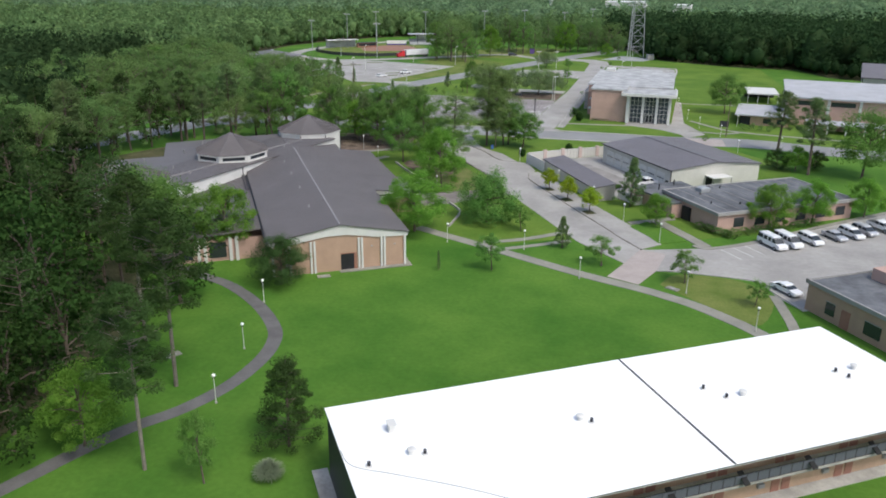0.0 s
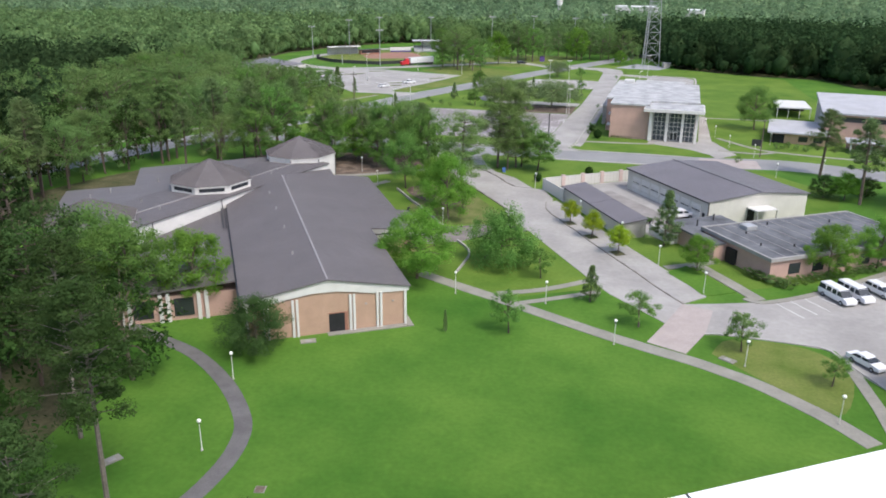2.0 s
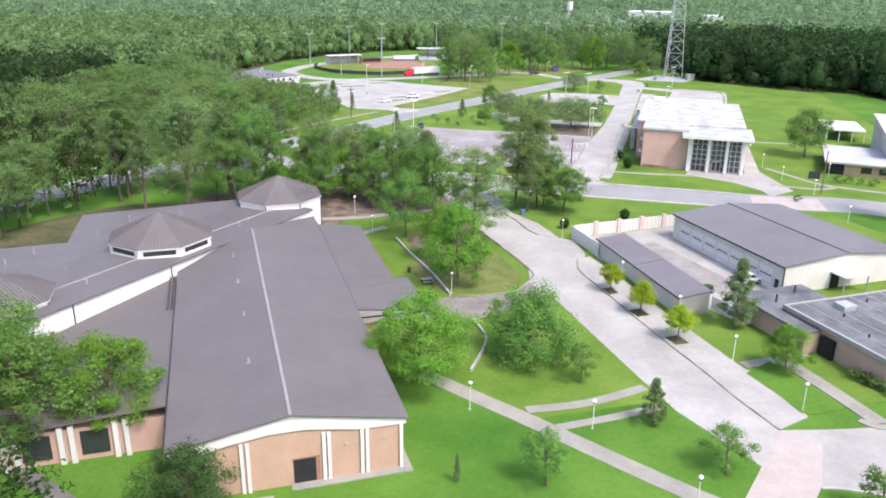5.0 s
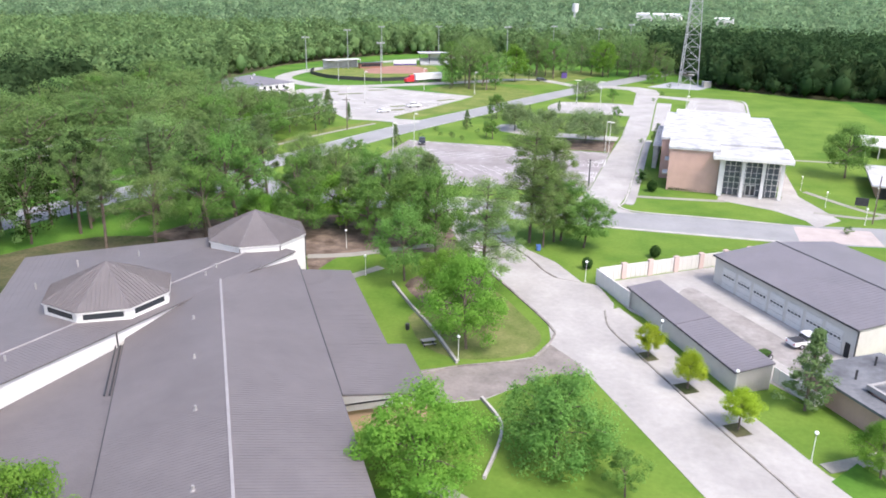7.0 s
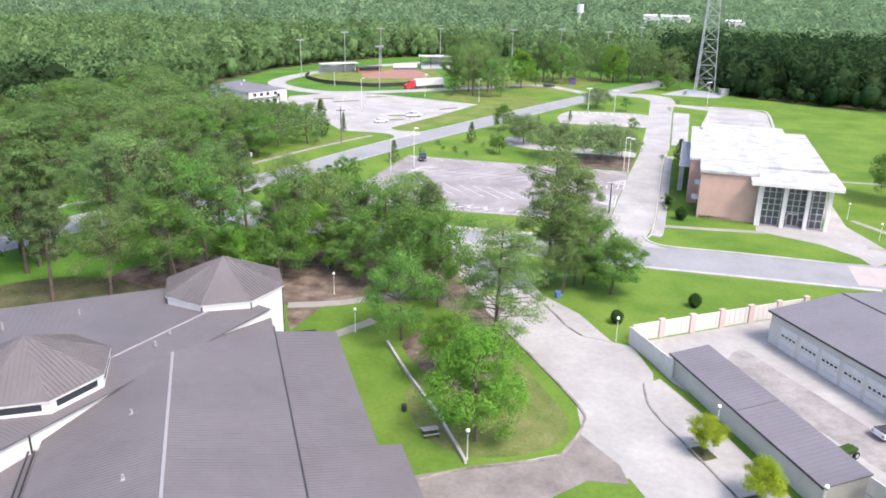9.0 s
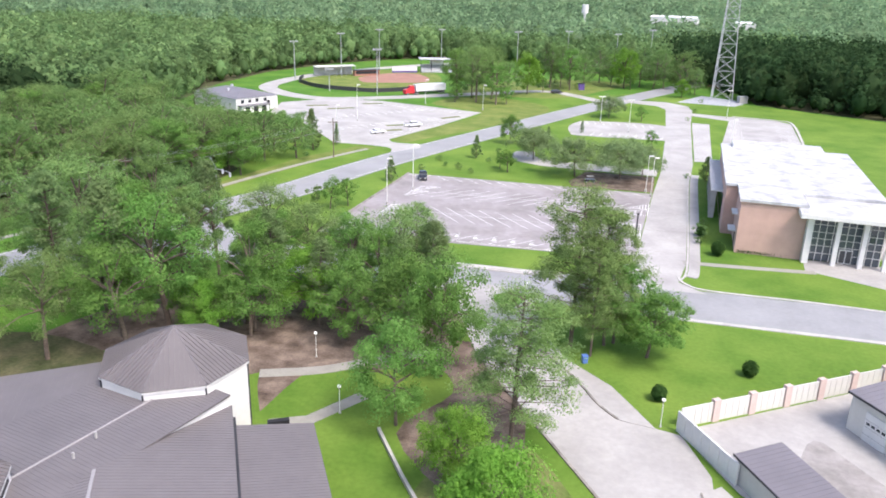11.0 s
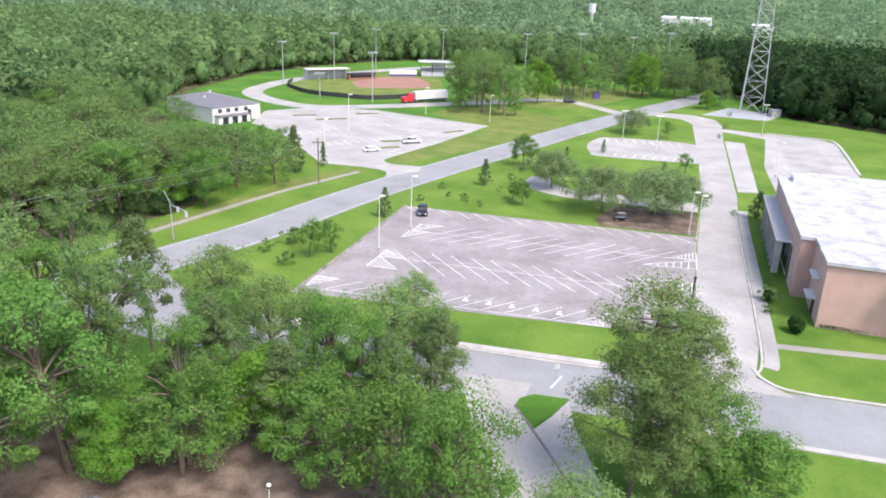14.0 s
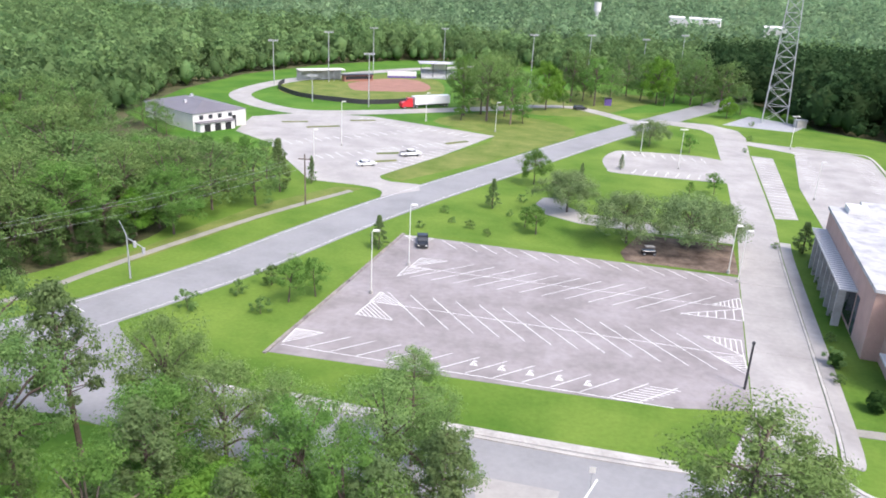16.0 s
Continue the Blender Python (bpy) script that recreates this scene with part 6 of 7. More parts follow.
def pine_tree(seed, leaf, bark, crown_from=0.45, width=0.2, clumps=34, per=44, size=0.3, cone=0.5, clump=0.33, full=1.0, stem=1.0):
    g = np.random.default_rng(seed)
    H, W = 10.0, 10.0 * width
    bend = g.normal(size=2) * 0.25
    segs = [((0, 0, -0.2), (bend[0] * 0.5, bend[1] * 0.5, H * 0.5), 0.17 * stem, 0.13 * stem), ((bend[0] * 0.5, bend[1] * 0.5, H * 0.5), (bend[0], bend[1], H * 0.97), 0.13 * stem, 0.03)]
    cs, rs = [], []
    for i in range(clumps):
        t = (i + g.random() * 0.6) / clumps
        z = H * (crown_from + (0.97 - crown_from) * t)
        a = i * 2.4 + g.normal() * 0.4
        rr = W * ((1 - t) * cone + (1 - cone) * math.sin(math.pi * (0.15 + 0.8 * t)) ** full) * (0.35 + 0.8 * g.random())
        f = z / H
        c = np.array([bend[0] * f + rr * math.cos(a), bend[1] * f + rr * math.sin(a), z + 0.15 * rr])
        cs.append(c)
        rs.append(W * clump * (0.6 + 0.7 * g.random()))
        segs.append(((bend[0] * f, bend[1] * f, z - 0.15 * rr), tuple(c), 0.035, 0.012))
    v, f = leaf_cloud(cs, rs, int(per * 1.9), size * 0.76, 0.6, 0.0, g, 1.2)
    return limb_mesh("trunk", segs, bark), mesh_of("crown", v, f, leaf)


KIT = {
    "broad": [broad_tree(21 + i, LEAF_MID, BARK, 0.36 + 0.03 * i, 0.14, 52, 140, 0.155, dense=0.92) for i in range(3)],
    "bright": [broad_tree(31 + i, LEAF_BRIGHT, BARK, 0.4, 0.12, 56, 190, 0.15, dense=0.95) for i in range(3)],
    "yellow": [broad_tree(41 + i, LEAF_YELLOW, BARK, 0.3, 0.26, 44, 170, 0.17, dense=1.2) for i in range(2)],
    "oak": [broad_tree(51 + i, LEAF_OAK, BARK, 0.66, 0.22, 66, 130, 0.19, dense=0.8) for i in range(3)],
    "weeping": [broad_tree(61, LEAF_MID, BARK, 0.46, 0.12, 60, 160, 0.19, droop=0.7)],
    "bush": [broad_tree(71 + i, LEAF_GREEN_PINE, BARK, 0.42, 0.02, 56, 170, 0.15) for i in range(2)],
    "small": [broad_tree(81 + i, LEAF_MID, BARK, 0.34, 0.2, 26, 76, 0.22) for i in range(3)],
    "tall": [broad_tree(91 + i, (LEAF, LEAF_MID, LEAF, LEAF_AIRY)[i], BARK, 0.25 + 0.03 * i, 0.24, 44, 140, 0.104, dense=0.84) for i in range(4)],
    "pine": [pine_tree(101 + i, NEEDLE, BARK, 0.4, 0.2, 52, 70, 0.12, 0.3) for i in range(3)],
    "grand_pine": [pine_tree(161 + i, LEAF_AIRY, BARK, 0.22, 0.27, 84, 190, 0.066, 0.08, 0.28, 0.55, 0.75) for i in range(3)],
    "young_cone": [pine_tree(116, LEAF_GREEN_PINE, BARK, 0.05, 0.36, 84, 90, 0.12, 0.62, 0.24, 0.8)],
    "dark_bright": [broad_tree(36, LEAF_BRIGHT, BARK, 0.4, 0.08, 56, 140, 0.15, dense=0.9)],
    "topiary": [(limb_mesh("trunk", [((0, 0, 0), (0, 0, 5), 0.4, 0.3)], BARK), mesh_of("crown", *leaf_cloud([(0, 0, 5)] * 3, [4.2, 4.4, 4.5], 420, 0.75, 1.1, 0.0, np.random.default_rng(8)), LEAF_SHADY))],
    "cone": [pine_tree(111 + i, NEEDLE, BARK, 0.08, 0.27, 56, 46, 0.19, 0.9, 0.27) for i in range(2)],
    "shrub": [broad_tree(121 + i, LEAF, BARK, 0.5, 0.02, 13, 36, 0.55) for i in range(2)],
    "under": [broad_tree(151 + i, LEAF, BARK, 0.6, 0.0, 14, 24, 0.55) for i in range(2)],
    "wood_broad": [broad_tree(131 + i, LEAF, BARK, 0.34 + 0.04 * i, 0.03, 40, 34, 0.215, dense=0.88) for i in range(3)],
    "shade_pine": [pine_tree(191 + i, LEAF_GREEN_PINE, PALE_BARK, 0.46, 0.19, 60, 170, 0.066, 0.3, 0.28, 0.8, 0.6) for i in range(2)],
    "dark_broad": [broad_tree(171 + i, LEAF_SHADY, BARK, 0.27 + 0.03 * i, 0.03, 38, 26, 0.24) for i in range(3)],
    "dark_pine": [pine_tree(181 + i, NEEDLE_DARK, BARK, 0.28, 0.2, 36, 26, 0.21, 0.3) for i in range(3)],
    "deep_pine": [pine_tree(201 + i, LEAF_GREEN_PINE, BARK, 0.36, 0.25, 40, 50, 0.125, 0.1, 0.34, 0.6, 0.7) for i in range(3)],
    "wood_pine": [pine_tree(141 + i, NEEDLE, BARK, 0.28, 0.2, 36, 26, 0.21, 0.3) for i in range(3)],
}
LABEL = {
    "broad": ("broadleaf_tree", "leafy mid-green broadleaf tree with a rounded crown", "tree"),
    "bright": ("broadleaf_tree", "full bright-green broadleaf tree with a wide crown", "tree"),
    "yellow": ("young_street_tree", "young yellow-green street tree in a pavement bed", "tree"),
    "oak": ("oak_tree", "wide low live oak with dull green leaves", "tree"),
    "weeping": ("drooping_tree", "mid-green tree with drooping branches on the lawn", "tree"),
    "bush": ("evergreen_tree", "dense dark evergreen, leafy down to the grass", "tree"),
    "small": ("young_tree", "small young tree with an open crown on grass", "tree"),
    "tall": ("woodland_tree", "tall slender woodland tree with a dark trunk", "tree"),
    "pine": ("pine_tree", "tall pine with a bare trunk and irregular crown", "tree"),
    "young_cone": ("young_pine", "full dark green young pine on the lawn", "tree"),
    "dark_bright": ("broadleaf_tree", "full deep green broadleaf tree by the footpath", "tree"),
    "topiary": ("clipped_shrub", "small round clipped evergreen shrub on the lawn", "shrub"),
    "cone": ("young_pine", "young pine branched down to the ground", "tree"),
    "grand_pine": ("pine_tree", "tall old pine with clumped light-green needles", "tree"),
    "under": ("understorey_bush", "leafy green bush under the trees", "bush"),
    "wood_broad": ("woodland_tree", "leafy woodland tree standing close to others", "tree"),
    "wood_pine": ("pine_tree", "woodland pine with a thin irregular crown", "tree"),
    "shade_pine": ("pine_tree", "tall dark pine with a full crown beside the path", "tree"),
    "dark_broad": ("woodland_tree", "deep green woodland tree standing close to others", "tree"),
    "dark_pine": ("pine_tree", "dark woodland pine with a thin irregular crown", "tree"),
    "deep_pine": ("pine_tree", "tall pine with a rounded deep green crown", "tree"),
    "shrub": ("shrub", "rounded dark green shrub", "shrub"),
}
turns = np.random.default_rng(5)


def plant(kind, x, y, h, wide=1.0, k=None, group=""):
    kit = KIT[kind]
    trunk, crown = kit[(int(turns.integers(99)) if k is None else k) % len(kit)]
    name, label, cat = LABEL[kind]
    o = thing(name, (x, y), 0, label, cat, group)
    s = h / 10
    o.matrix_basis = pose(x, y, 0, 0, 0, float(turns.random() * 360)) @ Matrix.Diagonal((s * wide, s * wide, s, 1))
    for nm, me in (("trunk", trunk), ("crown", crown)):
        p = new(nm, me)
        p.parent = o
    return o


# trees that stand alone, near the hall and the drive
for kind, x, y, h, wide in (
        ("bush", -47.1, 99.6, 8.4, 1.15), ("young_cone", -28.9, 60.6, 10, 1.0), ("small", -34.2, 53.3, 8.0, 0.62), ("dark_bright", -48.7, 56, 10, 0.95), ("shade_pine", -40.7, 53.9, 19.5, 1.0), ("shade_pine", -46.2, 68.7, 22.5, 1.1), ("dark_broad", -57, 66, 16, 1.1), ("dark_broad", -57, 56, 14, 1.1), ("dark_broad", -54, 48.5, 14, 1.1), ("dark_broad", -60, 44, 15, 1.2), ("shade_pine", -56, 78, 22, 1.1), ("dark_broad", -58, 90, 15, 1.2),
        ("bright", -34, 129.3, 11.6, 1.2), ("weeping", -22.1, 138, 10.6, 1.0), ("small", -15, 134.3, 5.2, 1.2), ("small", -17, 113.2, 6.6, 1.0), ("cone", -6.9, 126.6, 5.8, 1.1), ("small", 0, 119.4, 5.4, 1.25), ("small", 12.8, 115.2, 5.5, 1.2), ("small", 22, 108.2, 4.2, 1.1), ("cone", -25.3, 111.4, 3.4, 0.45),
        ("bright", -35.9, 160.6, 14.2, 0.84), ("bright", -41.2, 171, 10.5, 0.85), ("small", -34.5, 168, 6, 1.2), ("yellow", -12.6, 164.2, 4.9, 1.1), ("yellow", -8.1, 157, 5.3, 1.1), ("yellow", -3.2, 149, 5.4, 1.1), ("cone", 4.7, 155.4, 10.4, 1.05), ("bright", 9.5, 143.5, 6.6, 1.0),
        ("bright", 29.9, 146.5, 9.2, 1.0), ("bright", 38.6, 152.3, 9.1, 1.0), ("bright", 49.6, 159, 8.2, 1.0), ("pine", 43.6, 218, 16.5, 1.25), ("pine", 46.4, 193.5, 18.5, 1.1), ("broad", 36.9, 278.7, 14.5, 1.0), ("broad", 58, 193, 17, 1.0), ("bush", 40.1, 197.5, 5.5, 1.2), ("bright", 44, 196.5, 6.5, 1.2), ("bush", 49, 199.8, 5, 1.3)):
    plant(kind, x, y, h, wide)
for kind, x, y, h, wide in (
        ("grand_pine", -33.6, 206.2, 22.2, 1.1), ("grand_pine", -29.2, 208, 19.5, 0.9), ("grand_pine", -30.8, 204.2, 16, 0.9), ("broad", -28, 209, 13, 0.9), ("broad", -23.6, 206, 10.5, 1.25), ("broad", -50.5, 181.5, 13.4, 0.85), ("grand_pine", -37.8, 181.5, 17.5, 1.3), ("grand_pine", -60.2, 224.6, 12.6, 1.1), ("tall", -83, 218.5, 18.4, 0.75), ("tall", -74.2, 214, 17, 0.9), ("tall", -78.5, 209, 15.5, 0.9), ("tall", -66, 209.5, 14, 0.9), ("tall", -60.3, 205.5, 16, 0.9), ("broad", -54, 199, 15, 0.95), ("broad", -48.4, 193.6, 17, 0.68), ("broad", -82, 196.5, 9.5, 1.15), ("broad", -76, 199, 11, 1.1), ("bright", -70, 204, 12, 1.0), ("tall", -97, 196, 16, 1.0), ("broad", -63, 199.5, 12, 1.0),
        ("cone", -82.8, 283.2, 6.4, 1.0), ("small", -88, 257, 7.4, 1.0), ("small", -85.1, 260.1, 6.4, 1.0), ("cone", -113.7, 309.3, 11.8, 0.95), ("cone", -110, 317.8, 6.5, 0.7), ("broad", -62.5, 338, 9.4, 0.95), ("cone", -68.3, 315, 6.6, 1.0), ("oak", -40.5, 302.6, 10.2, 1.18), ("oak", -29.5, 303.2, 10.4, 1.25), ("oak", -24, 306, 9, 0.85), ("oak", -53, 318.4, 9.4, 1.1), ("small", -57.4, 301.4, 6.2, 1.2), ("small", -60, 305, 4.6, 1.1),
        ("cone", -8.4, 309, 6.4, 1.3), ("small", -21.1, 346.2, 5.8, 1.0), ("small", -27, 343, 3.6, 1.0), ("oak", -35.6, 396, 8.4, 1.0), ("bright", -7.2, 461, 8.3, 1.0), ("cone", -55.5, 327, 4.8, 1.1), ("cone", -52, 346, 4.5, 0.9), ("cone", -43, 362, 4.2, 0.9), ("small", -24, 392, 6, 1.0)):
    plant(kind, x, y, h, wide)
for kind, x, y, h, wide in (("tall", -97, 419, 22, 0.9), ("wood_broad", -92, 424, 22, 0.8), ("tall", -88, 413, 26, 0.8), ("wood_broad", -84, 424, 23, 0.8), ("tall", -79.5, 410, 17, 1.0), ("wood_broad", -92, 434, 22, 0.9), ("wood_broad", -86, 440, 24, 0.8), ("wood_broad", -100, 432, 21, 0.8), ("wood_broad", -78, 432, 17, 0.9), ("small", -76, 414, 7, 1.2), ("small", -96, 410, 8, 1.2), ("bright", -72, 445, 18, 0.8), ("small", -66, 452, 8, 1.0),
                            ("tall", -65, 470, 21, 0.9), ("wood_broad", -60.5, 473, 21, 0.8), ("tall", -55.5, 464, 20, 1.0), ("wood_pine", -69, 476, 20, 1.0), ("wood_broad", -50, 476, 18, 0.8), ("wood_broad", -66, 482, 21, 0.8), ("wood_broad", -58, 486, 19, 0.9),
                            ("wood_broad", -38.5, 488, 19, 0.9), ("bright", -32, 482, 19, 0.85), ("wood_broad", -25, 490, 20, 0.9), ("wood_broad", -19, 486, 18, 0.9), ("wood_broad", -14, 488, 21, 0.9), ("wood_broad", -7, 487, 20, 0.9), ("wood_broad", -44, 498, 20, 0.9), ("wood_pine", -30, 500, 20, 1.0), ("wood_broad", -18, 500, 20, 0.9), ("wood_broad", -4, 500, 19, 0.9), ("small", -29, 478, 9, 1.1), ("wood_broad", -1, 473, 12, 1.0), ("broad", -139, 334, 5.5, 1.0), ("broad", -130, 326, 8, 0.9), ("wood_broad", -121, 318, 10.5, 0.9), ("broad", -149, 340, 4, 1.2), ("wood_broad", -171, 352, 9.5, 1.0), ("wood_broad", -166, 349, 8, 1.0), ("wood_broad", -178, 356, 11, 1.0),
                            ("wood_broad", -130.5, 258, 14, 0.9), ("tall", -127.5, 267, 15, 0.9), ("broad", -119, 277, 13.5, 0.9), ("bright", -124.5, 274, 9, 0.9), ("bush", -128.6, 257.5, 5, 1.1), ("bush", -126.4, 263.5, 6, 1.0), ("bush", -124.8, 269.5, 5, 1.2), ("bush", -126.5, 278, 6, 1.1), ("bush", -132, 251, 6, 1.1)):
    plant(kind, x, y, h, wide)
# saplings and shrubs
for x, y, h in ((-100, 250, 3.4), (-96, 257, 2.6), (-93, 262, 4), (-90, 252, 3.0), (-79, 297, 1.8), (-74, 302, 1.6), (-70, 300, 2.2), (-66, 297, 1.8), (-77, 308, 2), (-64, 311, 1.6), (-63, 322, 2.2), (-59, 334, 1.8), (-53, 338, 2.4), (-13.6, 257, 1.8), (-13, 262, 3.0), (-11.8, 270, 1.6), (26, 228.5, 2), (-36, 402, 2.4), (-4, 420, 2), (-8, 400, 1.6), (0, 448, 2), (39, 249.4, 2.4), (41.4, 249, 2.6), (43.8, 248.4, 2.2), (46.4, 247.8, 2.4), (-24.2, 226, 0.8), (-13, 310, 1.6)):
    plant("shrub", x, y, h, 1.0)
for k in range(12):
    f = k / 11
    plant("shrub", -9.6 + 1.6 * f, 277 + 26 * f, 1.7, 1.0, group="hedge along the fins") if k % 2 else plant("shrub", 17.5 + 5.5 * f + 0.3 * math.sin(k), 143.6 - 4.6 * f, 1.7, 1.5, group="hedge by the brick building")
for k in range(10):
    plant("shrub", 21.5 + k * 1.9, 140 + k * 1.25, 1.6, 1.5, group="hedge by the brick building")
for x, y, h in ((-11, 204.3, 2.3), (-22.3, 195, 2.2), (-10.8, 251, 2.9), (-13, 262, 2.2)):
    plant("topiary", x, y, h, 1.0)
hedge = thing("low_hedge", (-6.8, 253.9), -1, "low dark clipped hedge at the brick wall", "hedge")
v, f = leaf_cloud([(i * 0.55, 0, 0.4) for i in range(21)], [0.45] * 21, 70, 0.1, 0.8)
p = new("foliage", mesh_of("foliage", v, f, LEAF_DARK))
p.parent = hedge
grass_clump = thing("pampas_clump", (-28.7, 55.4), 0, "arching clump of grey-green ornamental grass", "ornamental grass")
g = np.random.default_rng(3)
n = 900
a, r = g.random(n) * 6.283, 0.2 + 1.5 * g.random(n)
z = (0.9 + 1.5 * g.random(n)) * (1 - 0.32 * r)
base = np.stack([0.25 * np.cos(a), 0.25 * np.sin(a), np.zeros(n)], 1)
tip = np.stack([r * np.cos(a), r * np.sin(a), z], 1)
side = np.stack([-np.sin(a), np.cos(a), np.zeros(n)], 1) * 0.05
bow = base + (tip - base) * np.array([0.45, 0.45, 0.0]) + np.stack([np.zeros(n), np.zeros(n), z * 0.95], 1)
v = np.concatenate([np.stack([base - side, base + side, bow + side, bow - side], 1).reshape(-1, 3), np.stack([bow - side, bow + side, tip + side * 0.3, tip - side * 0.3], 1).reshape(-1, 3)])
p = new("blades", mesh_of("blades", v, np.arange(len(v)).reshape(-1, 4), PAMPAS))
p.parent = grass_clump
for x, y, t in ((-13.6, 165.6, 32), (-9.1, 158.3, 32), (-4.2, 150.3, 32)):
    bed = thing("tree_bed", (x + 0.9, y - 1.3, 0.1), t - 90, "square dark soil bed in the pavement", "tree bed")
    part("soil", box(-1.2, 1.2, -1.0, 1.0, 0, 0.025), WOOD_FLOOR, bed)
    part("edging", box(-1.28, 1.28, -1.08, 1.08, -0.02, 0.012), DARK_KERB, bed)


def inside(poly, x, y):
    c = False
    for i in range(len(poly)):
        (x0, y0), (x1, y1) = poly[i], poly[i - 1]
        if (y0 > y) != (y1 > y) and x < (x1 - x0) * (y - y0) / (y1 - y0) + x0:
            c = not c
    return c


def scatter(poly, spacing, seed, loose=0.22):
    g = np.random.default_rng(seed)
    xs, ys = [p[0] for p in poly], [p[1] for p in poly]
    out = []
    y = min(ys)
    row = 0
    while y < max(ys):
        x = min(xs) + (row % 2) * spacing / 2
        while x < max(xs):
            px_, py_ = x + g.normal() * spacing * loose, y + g.normal() * spacing * loose
            if inside(poly, px_, py_):
                out.append((px_, py_))
            x += spacing
        y += spacing * 0.87
        row += 1
    return out


mix = np.random.default_rng(9)
for poly, sp, seed, kinds, h0, h1 in (
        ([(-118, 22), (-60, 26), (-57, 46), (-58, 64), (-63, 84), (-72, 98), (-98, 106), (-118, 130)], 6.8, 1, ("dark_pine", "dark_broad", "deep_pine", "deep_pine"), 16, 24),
        ([(-134, 135), (-116, 124), (-119, 178), (-106, 192), (-80, 190), (-72, 200), (-58, 201), (-52, 214), (-56, 218.5), (-102, 220), (-118, 208), (-128, 185)], 9.0, 2, ("tall", "tall", "tall", "tall", "pine"), 16, 23),
        ([(-197, 205), (-160, 210), (-143, 236), (-134, 250), (-126, 262), (-119, 276), (-115, 292), (-111, 302), (-126, 312), (-146, 320), (-166, 326), (-197, 345)], 8.4, 3, ("wood_broad", "wood_broad", "wood_broad", "tall"), 11, 20)):
    for x, y in scatter(poly, sp, seed):
        low = 5.5 if seed == 2 and x > -84 else 0.0
        top = 10.5 + 0.2 * (313 - y) if seed == 3 and x > -156 and y > 280 else 99
        plant(kinds[int(mix.integers(len(kinds)))], x, y, min(top, h0 - low * 0.6 + (h1 - low * 0.4 - h0) * mix.random()), (1.05 if seed == 3 else 0.8) + 0.3 * mix.random(), group="woodland trees")
for x, y in scatter([(-138, 140), (-116, 124), (-119, 178), (-106, 192), (-120, 206), (-132, 188)], 8.5, 54):
    plant(("dark_broad", "dark_pine", "wood_broad")[int(mix.integers(3))], x, y, 14 + 6 * mix.random(), 0.9, group="woodland trees")
for poly, sp, seed in (([(-118, 22), (-62, 26), (-59, 46), (-60, 64), (-66, 84), (-76, 98), (-98, 108), (-118, 130)], 12, 51), ([(-128, 140), (-119, 130), (-120, 180), (-106, 196), (-86, 192), (-76, 202), (-58, 206), (-100, 218), (-116, 206)], 17, 52), ([(-190, 205), (-162, 212), (-146, 242), (-134, 264), (-124, 284), (-122, 304), (-136, 316), (-160, 320), (-190, 330)], 9, 53)):
    for x, y in scatter(poly, sp, seed):
        plant("under", x, y, 2.2 + 3.2 * mix.random(), 1.0, group="understorey bushes")
for kind, x, y, h, wide in (("bright", -81.6, 195.2, 9, 1.0), ("tall", -88, 188, 17, 1.1), ("pine", -54, 209, 15, 1.0), ("tall", -97, 184, 16, 1.0), ("pine", -104, 180, 17, 1.0)):
    plant(kind, x, y, h, wide)
for x, y, h in ((-68.2, 105.5, 14), (-74, 110, 13), (-79, 113, 14)):
    plant("broad", x, y, h, 1.05)
plant("bright", -61.4, 110.4, 12.5, 0.9)

# ---- far woods ----


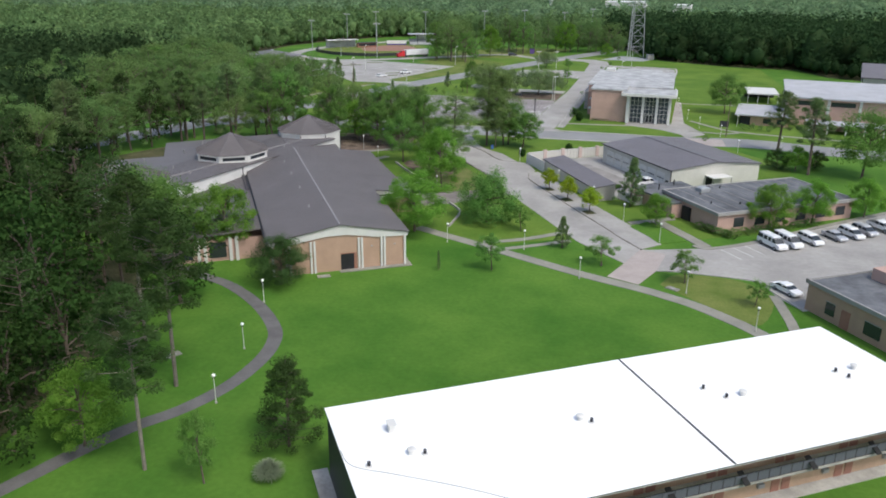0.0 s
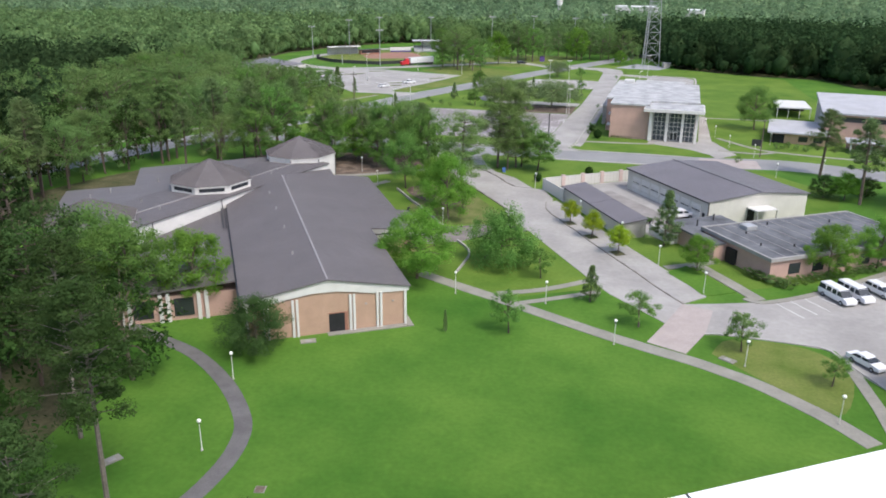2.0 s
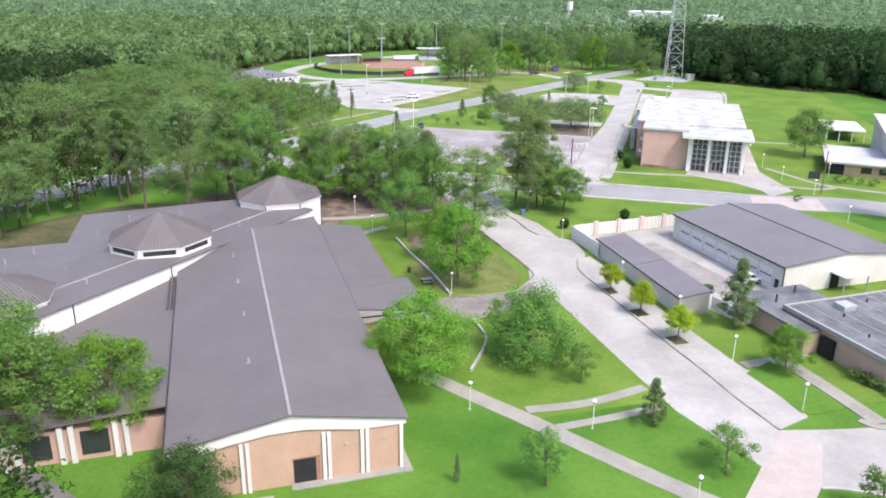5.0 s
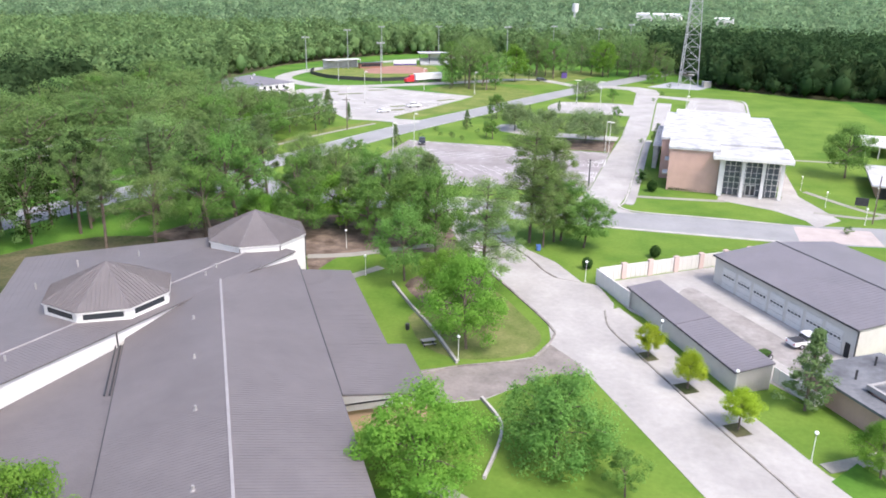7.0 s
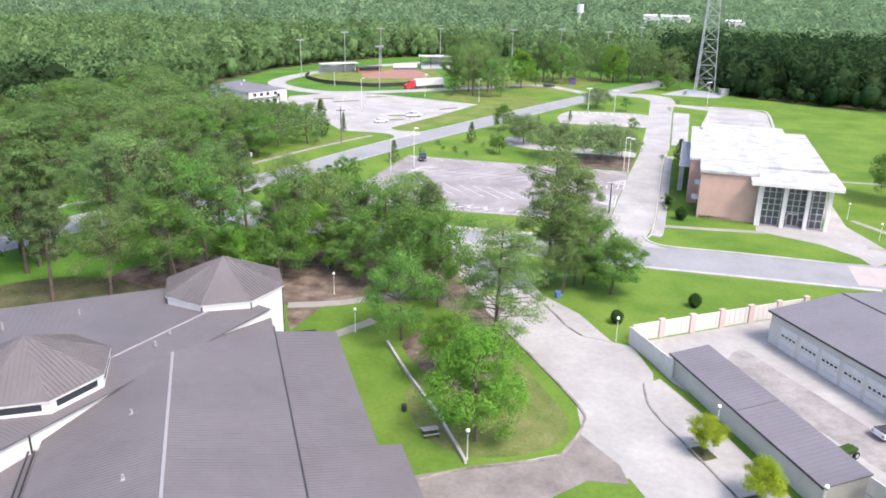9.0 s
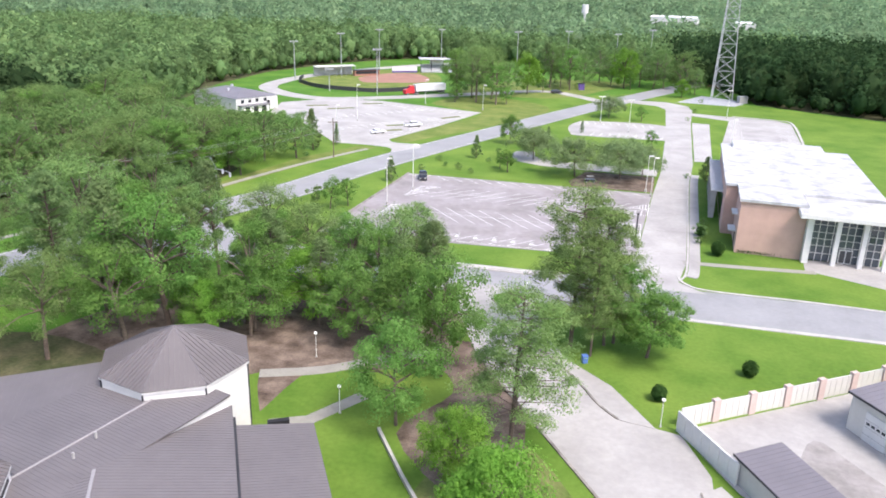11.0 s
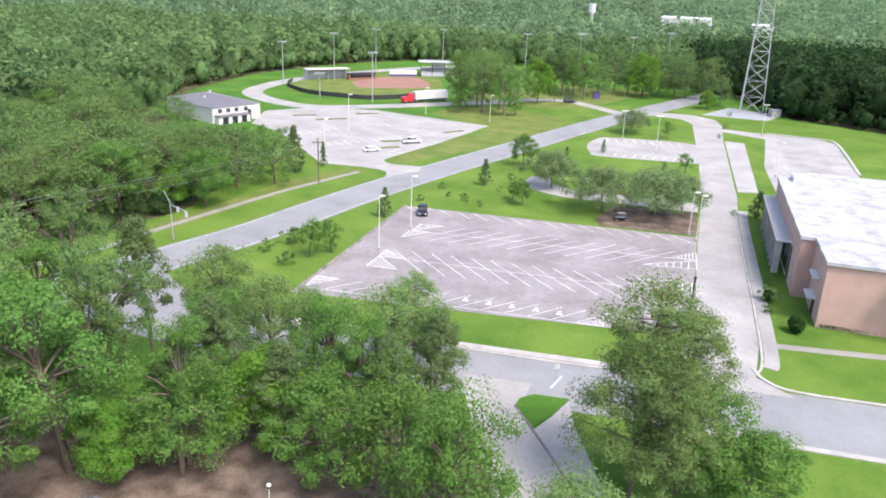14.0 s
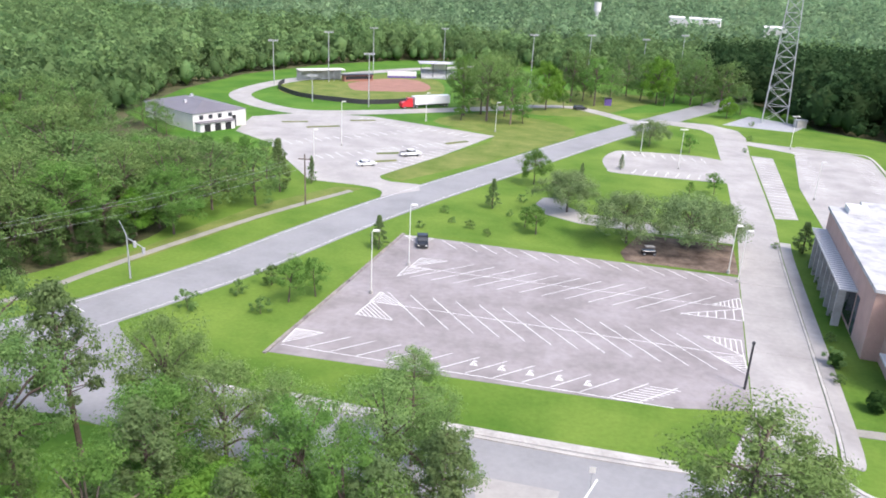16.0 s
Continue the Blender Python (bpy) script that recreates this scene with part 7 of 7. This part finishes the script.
def woods(name, spots, hs, sub, leaves, leaf_size, seed, label, leaf=WOODS, wide=1.0):
    """Many crowns joined in one mesh: each a low core under leaf sprays that stand in a few rounded lobes."""
    g = np.random.default_rng(seed)
    bm = bmesh.new()
    bmesh.ops.create_icosphere(bm, subdivisions=sub, radius=1)
    iv = np.array([v.co[:] for v in bm.verts])
    fi = np.array([[v.index for v in f.verts] for f in bm.faces])
    bm.free()
    V, F, n0 = [], [], 0
    lobes, k = 6, len(spots)
    hs = np.asarray(hs, float)
    ws = hs * (0.29 + 0.15 * g.random(k)) * wide
    for (x, y), h, w in zip(spots, hs, ws):
        bump = 1 + 0.2 * np.sin(iv @ g.normal(size=3) * 3.1 + g.random() * 6)
        V.append(iv * bump[:, None] * np.array([w * 0.68, w * 0.68, h * 0.34]) + np.array([x, y, h * 0.43]))
        F.append(fi + n0)
        n0 += len(iv)
    m1 = bpy.data.meshes.new(name)
    m1.from_pydata(np.concatenate(V).tolist(), [], np.concatenate(F).tolist())
    m1.materials.append(leaf)
    m1.polygons.foreach_set("use_smooth", [True] * len(m1.polygons))
    tone = (0.68 + 0.64 * g.random(k)) ** 1.0
    m1.attributes.new("tint", "FLOAT", "POINT").data.foreach_set("value", np.repeat(tone, len(iv)).astype(np.float32))
    core = new(name, m1)
    tagged(core, label, "woods", kind="stuff")
    # lobe centres: one on top, the rest round it at uneven heights
    ang = (np.arange(lobes) * 2.4)[None] + g.random((k, 1)) * 6.28 + g.normal(size=(k, lobes)) * 0.4
    out = np.where(np.arange(lobes) == 0, 0.1, 0.45 + 0.3 * g.random((k, lobes)))
    lz = np.where(np.arange(lobes) == 0, 0.8, 0.36 + 0.36 * g.random((k, lobes)))
    C = np.stack([np.array([p[0] for p in spots])[:, None] + np.cos(ang) * out * ws[:, None], np.array([p[1] for p in spots])[:, None] + np.sin(ang) * out * ws[:, None], lz * hs[:, None]], 2)
    R = np.where(np.arange(lobes) == 0, 0.72, 0.42 + 0.26 * g.random((k, lobes))) * ws[:, None]
    pick = g.integers(0, lobes, (k, leaves))
    row = np.arange(k)[:, None]
    c, r = C[row, pick].reshape(-1, 3), R[row, pick].reshape(-1)
    d = g.normal(size=(len(c), 3))
    d /= np.linalg.norm(d, axis=1)[:, None]
    d[:, 2] = np.where(d[:, 2] < -0.7, -d[:, 2], d[:, 2])
    p = c + d * (r * (0.85 + 0.3 * g.random(len(c))))[:, None] * np.array([1, 1, 0.9])
    nn = d + g.normal(size=d.shape) * 0.2
    nn /= np.linalg.norm(nn, axis=1)[:, None]
    t = np.cross(nn, g.normal(size=nn.shape))
    t /= np.linalg.norm(t, axis=1)[:, None]
    b = np.cross(nn, t)
    s = leaf_size * (0.5 + g.random(len(d)))[:, None]
    v = np.stack([p - t * s, p + t * s * 0.6 + b * s * 0.75, p + t * s * 0.6 - b * s * 0.75], 1).reshape(-1, 3)
    m2 = mesh_of("leaf_sprays", v, np.arange(len(v)).reshape(-1, 3), leaf)
    m2.attributes.new("tint", "FLOAT", "POINT").data.foreach_set("value", np.repeat(tone, leaves * 3).astype(np.float32))
    sprays = new("leaf_sprays", m2)
    sprays.parent = core
    tagged(sprays, kind="stuff")
    return core


FAR = [(-800, -60), (-255, -60), (-218, 60), (-184, 130), (-162, 190), (-164, 212), (-197, 225), (-197, 350), (-200, 380), (-212, 420), (-210, 470), (-195, 520), (-170, 560), (-120, 590), (-80, 572), (-60, 545), (-38, 532), (-10, 520), (12, 500), (16, 474), (24, 456), (60, 434), (90, 430), (100, 400), (140, 380), (270, 345), (330, 420), (640, 1500), (-1400, 1500), (-760, 600)]
CLEARINGS = [(-84, -74, 898, 912), (-24, 28, 832, 866), (36, 68, 758, 790)]


def in_view(spots):
    """Keeps the woods that lie ahead of the path, clear of the distant buildings."""
    out = []
    for x, y in spots:
        clear = any(x0 < x < x1 and y0 < y < y1 for x0, x1, y0, y1 in CLEARINGS)
        if -0.95 * y - 60 < x < 0.33 * y + 60 and not clear:
            out.append((x, y))
    return out


near_spots = [s for s in in_view(scatter(FAR, 8.4, 21, 0.4)) if s[1] < 640]
west_spots = [s for s in near_spots if s[1] < 330 and s[0] < 0]
east_spots = [s for s in near_spots if s[0] > -8 and s[1] < 600]
near_spots = [s for s in near_spots if s[1] >= 330 and s not in east_spots]
mid_spots = [s for s in in_view(scatter(FAR, 11, 22, 0.4)) if 640 <= s[1] < 950]
far_spots = [s for s in in_view(scatter(FAR, 15, 23, 0.36)) if s[1] >= 950]
HORIZON = [(-520, 1500), (640, 1500), (1180, 4300), (980, 4300), (260, 2600)]
last_spots = scatter(HORIZON, 25, 24, 0.36)
g = np.random.default_rng(33)


def heights(spots, low, high, gen):
    """Tree heights with slow swells over the woods and small steps from crown to crown."""
    return np.array([low + (high - low) * (0.5 + 0.22 * math.sin(x * 0.031 + 1.3 * math.sin(y * 0.023)) + 0.22 * math.sin(y * 0.041 + x * 0.017)) + gen.normal() * 2.3 for x, y in spots])


woods("near_woods", near_spots, heights(near_spots, 12, 17.5, g), 1, 160, 0.95, 34, "dense mixed green woodland of rounded crowns")
woods("west_woods", west_spots, heights(west_spots, 14, 19, g), 1, 180, 0.82, 38, "dark green woodland west of the campus", DARK_WOODS)
woods("east_woods", east_spots, heights(east_spots, 16, 22, g), 1, 190, 0.92, 40, "tall dark green woodland behind the mast", DARK_WOODS)
woods("middle_woods", mid_spots, heights(mid_spots, 12, 18, g), 1, 46, 1.4, 37, "continuous green woodland canopy", HAZED_WOODS)
woods("far_woods", far_spots, heights(far_spots, 14, 20, g), 1, 18, 2.3, 35, "distant continuous green woodland canopy", HAZED_WOODS, wide=1.25)
front_spots = [(-26 + 4.6 * i + 1.5 * math.sin(3 * i), 826 - 6 * (i % 2)) for i in range(12)] + [(40 + 4 * i, 753 - 5 * (i % 2)) for i in range(7)]
woods("warehouse_woods", front_spots, [18.6 + math.sin(2.3 * i) for i in range(len(front_spots))], 1, 18, 2.3, 43, "green treetops before distant warehouses", HAZED_WOODS, wide=1.25)
woods("horizon_woods", last_spots, heights(last_spots, 16, 22, g), 1, 6, 3.4, 39, "dark green woods along the horizon", HAZED_WOODS, wide=2.2)
FIELD_EDGE = [(-196, 346), (-199, 380), (-210, 420), (-208, 470), (-193, 519), (-168, 558), (-120, 586), (-80, 568), (-58, 541), (-38, 528), (-10, 516), (12, 496), (14, 474), (24, 452), (60, 430), (88, 427), (98, 397), (138, 376)]
edge = []
for (x0, y0), (x1, y1) in zip(FIELD_EDGE, FIELD_EDGE[1:]):
    n = int(math.hypot(x1 - x0, y1 - y0) / 4)
    edge += [(x0 + (x1 - x0) * i / n + g.normal(), y0 + (y1 - y0) * i / n + g.normal()) for i in range(n)]
west_edge, east_edge = [p for p in edge if p[0] < 8], [p for p in edge if p[0] >= 8]
woods("woodland_edge_scrub", west_edge, 5 + 7 * g.random(len(west_edge)), 1, 150, 0.45, 36, "low scrub along the edge of the woods")
woods("woodland_edge_scrub", east_edge, 5 + 8 * g.random(len(east_edge)), 1, 170, 0.45, 41, "dark green scrub along the edge of the tall woods", DARK_WOODS)
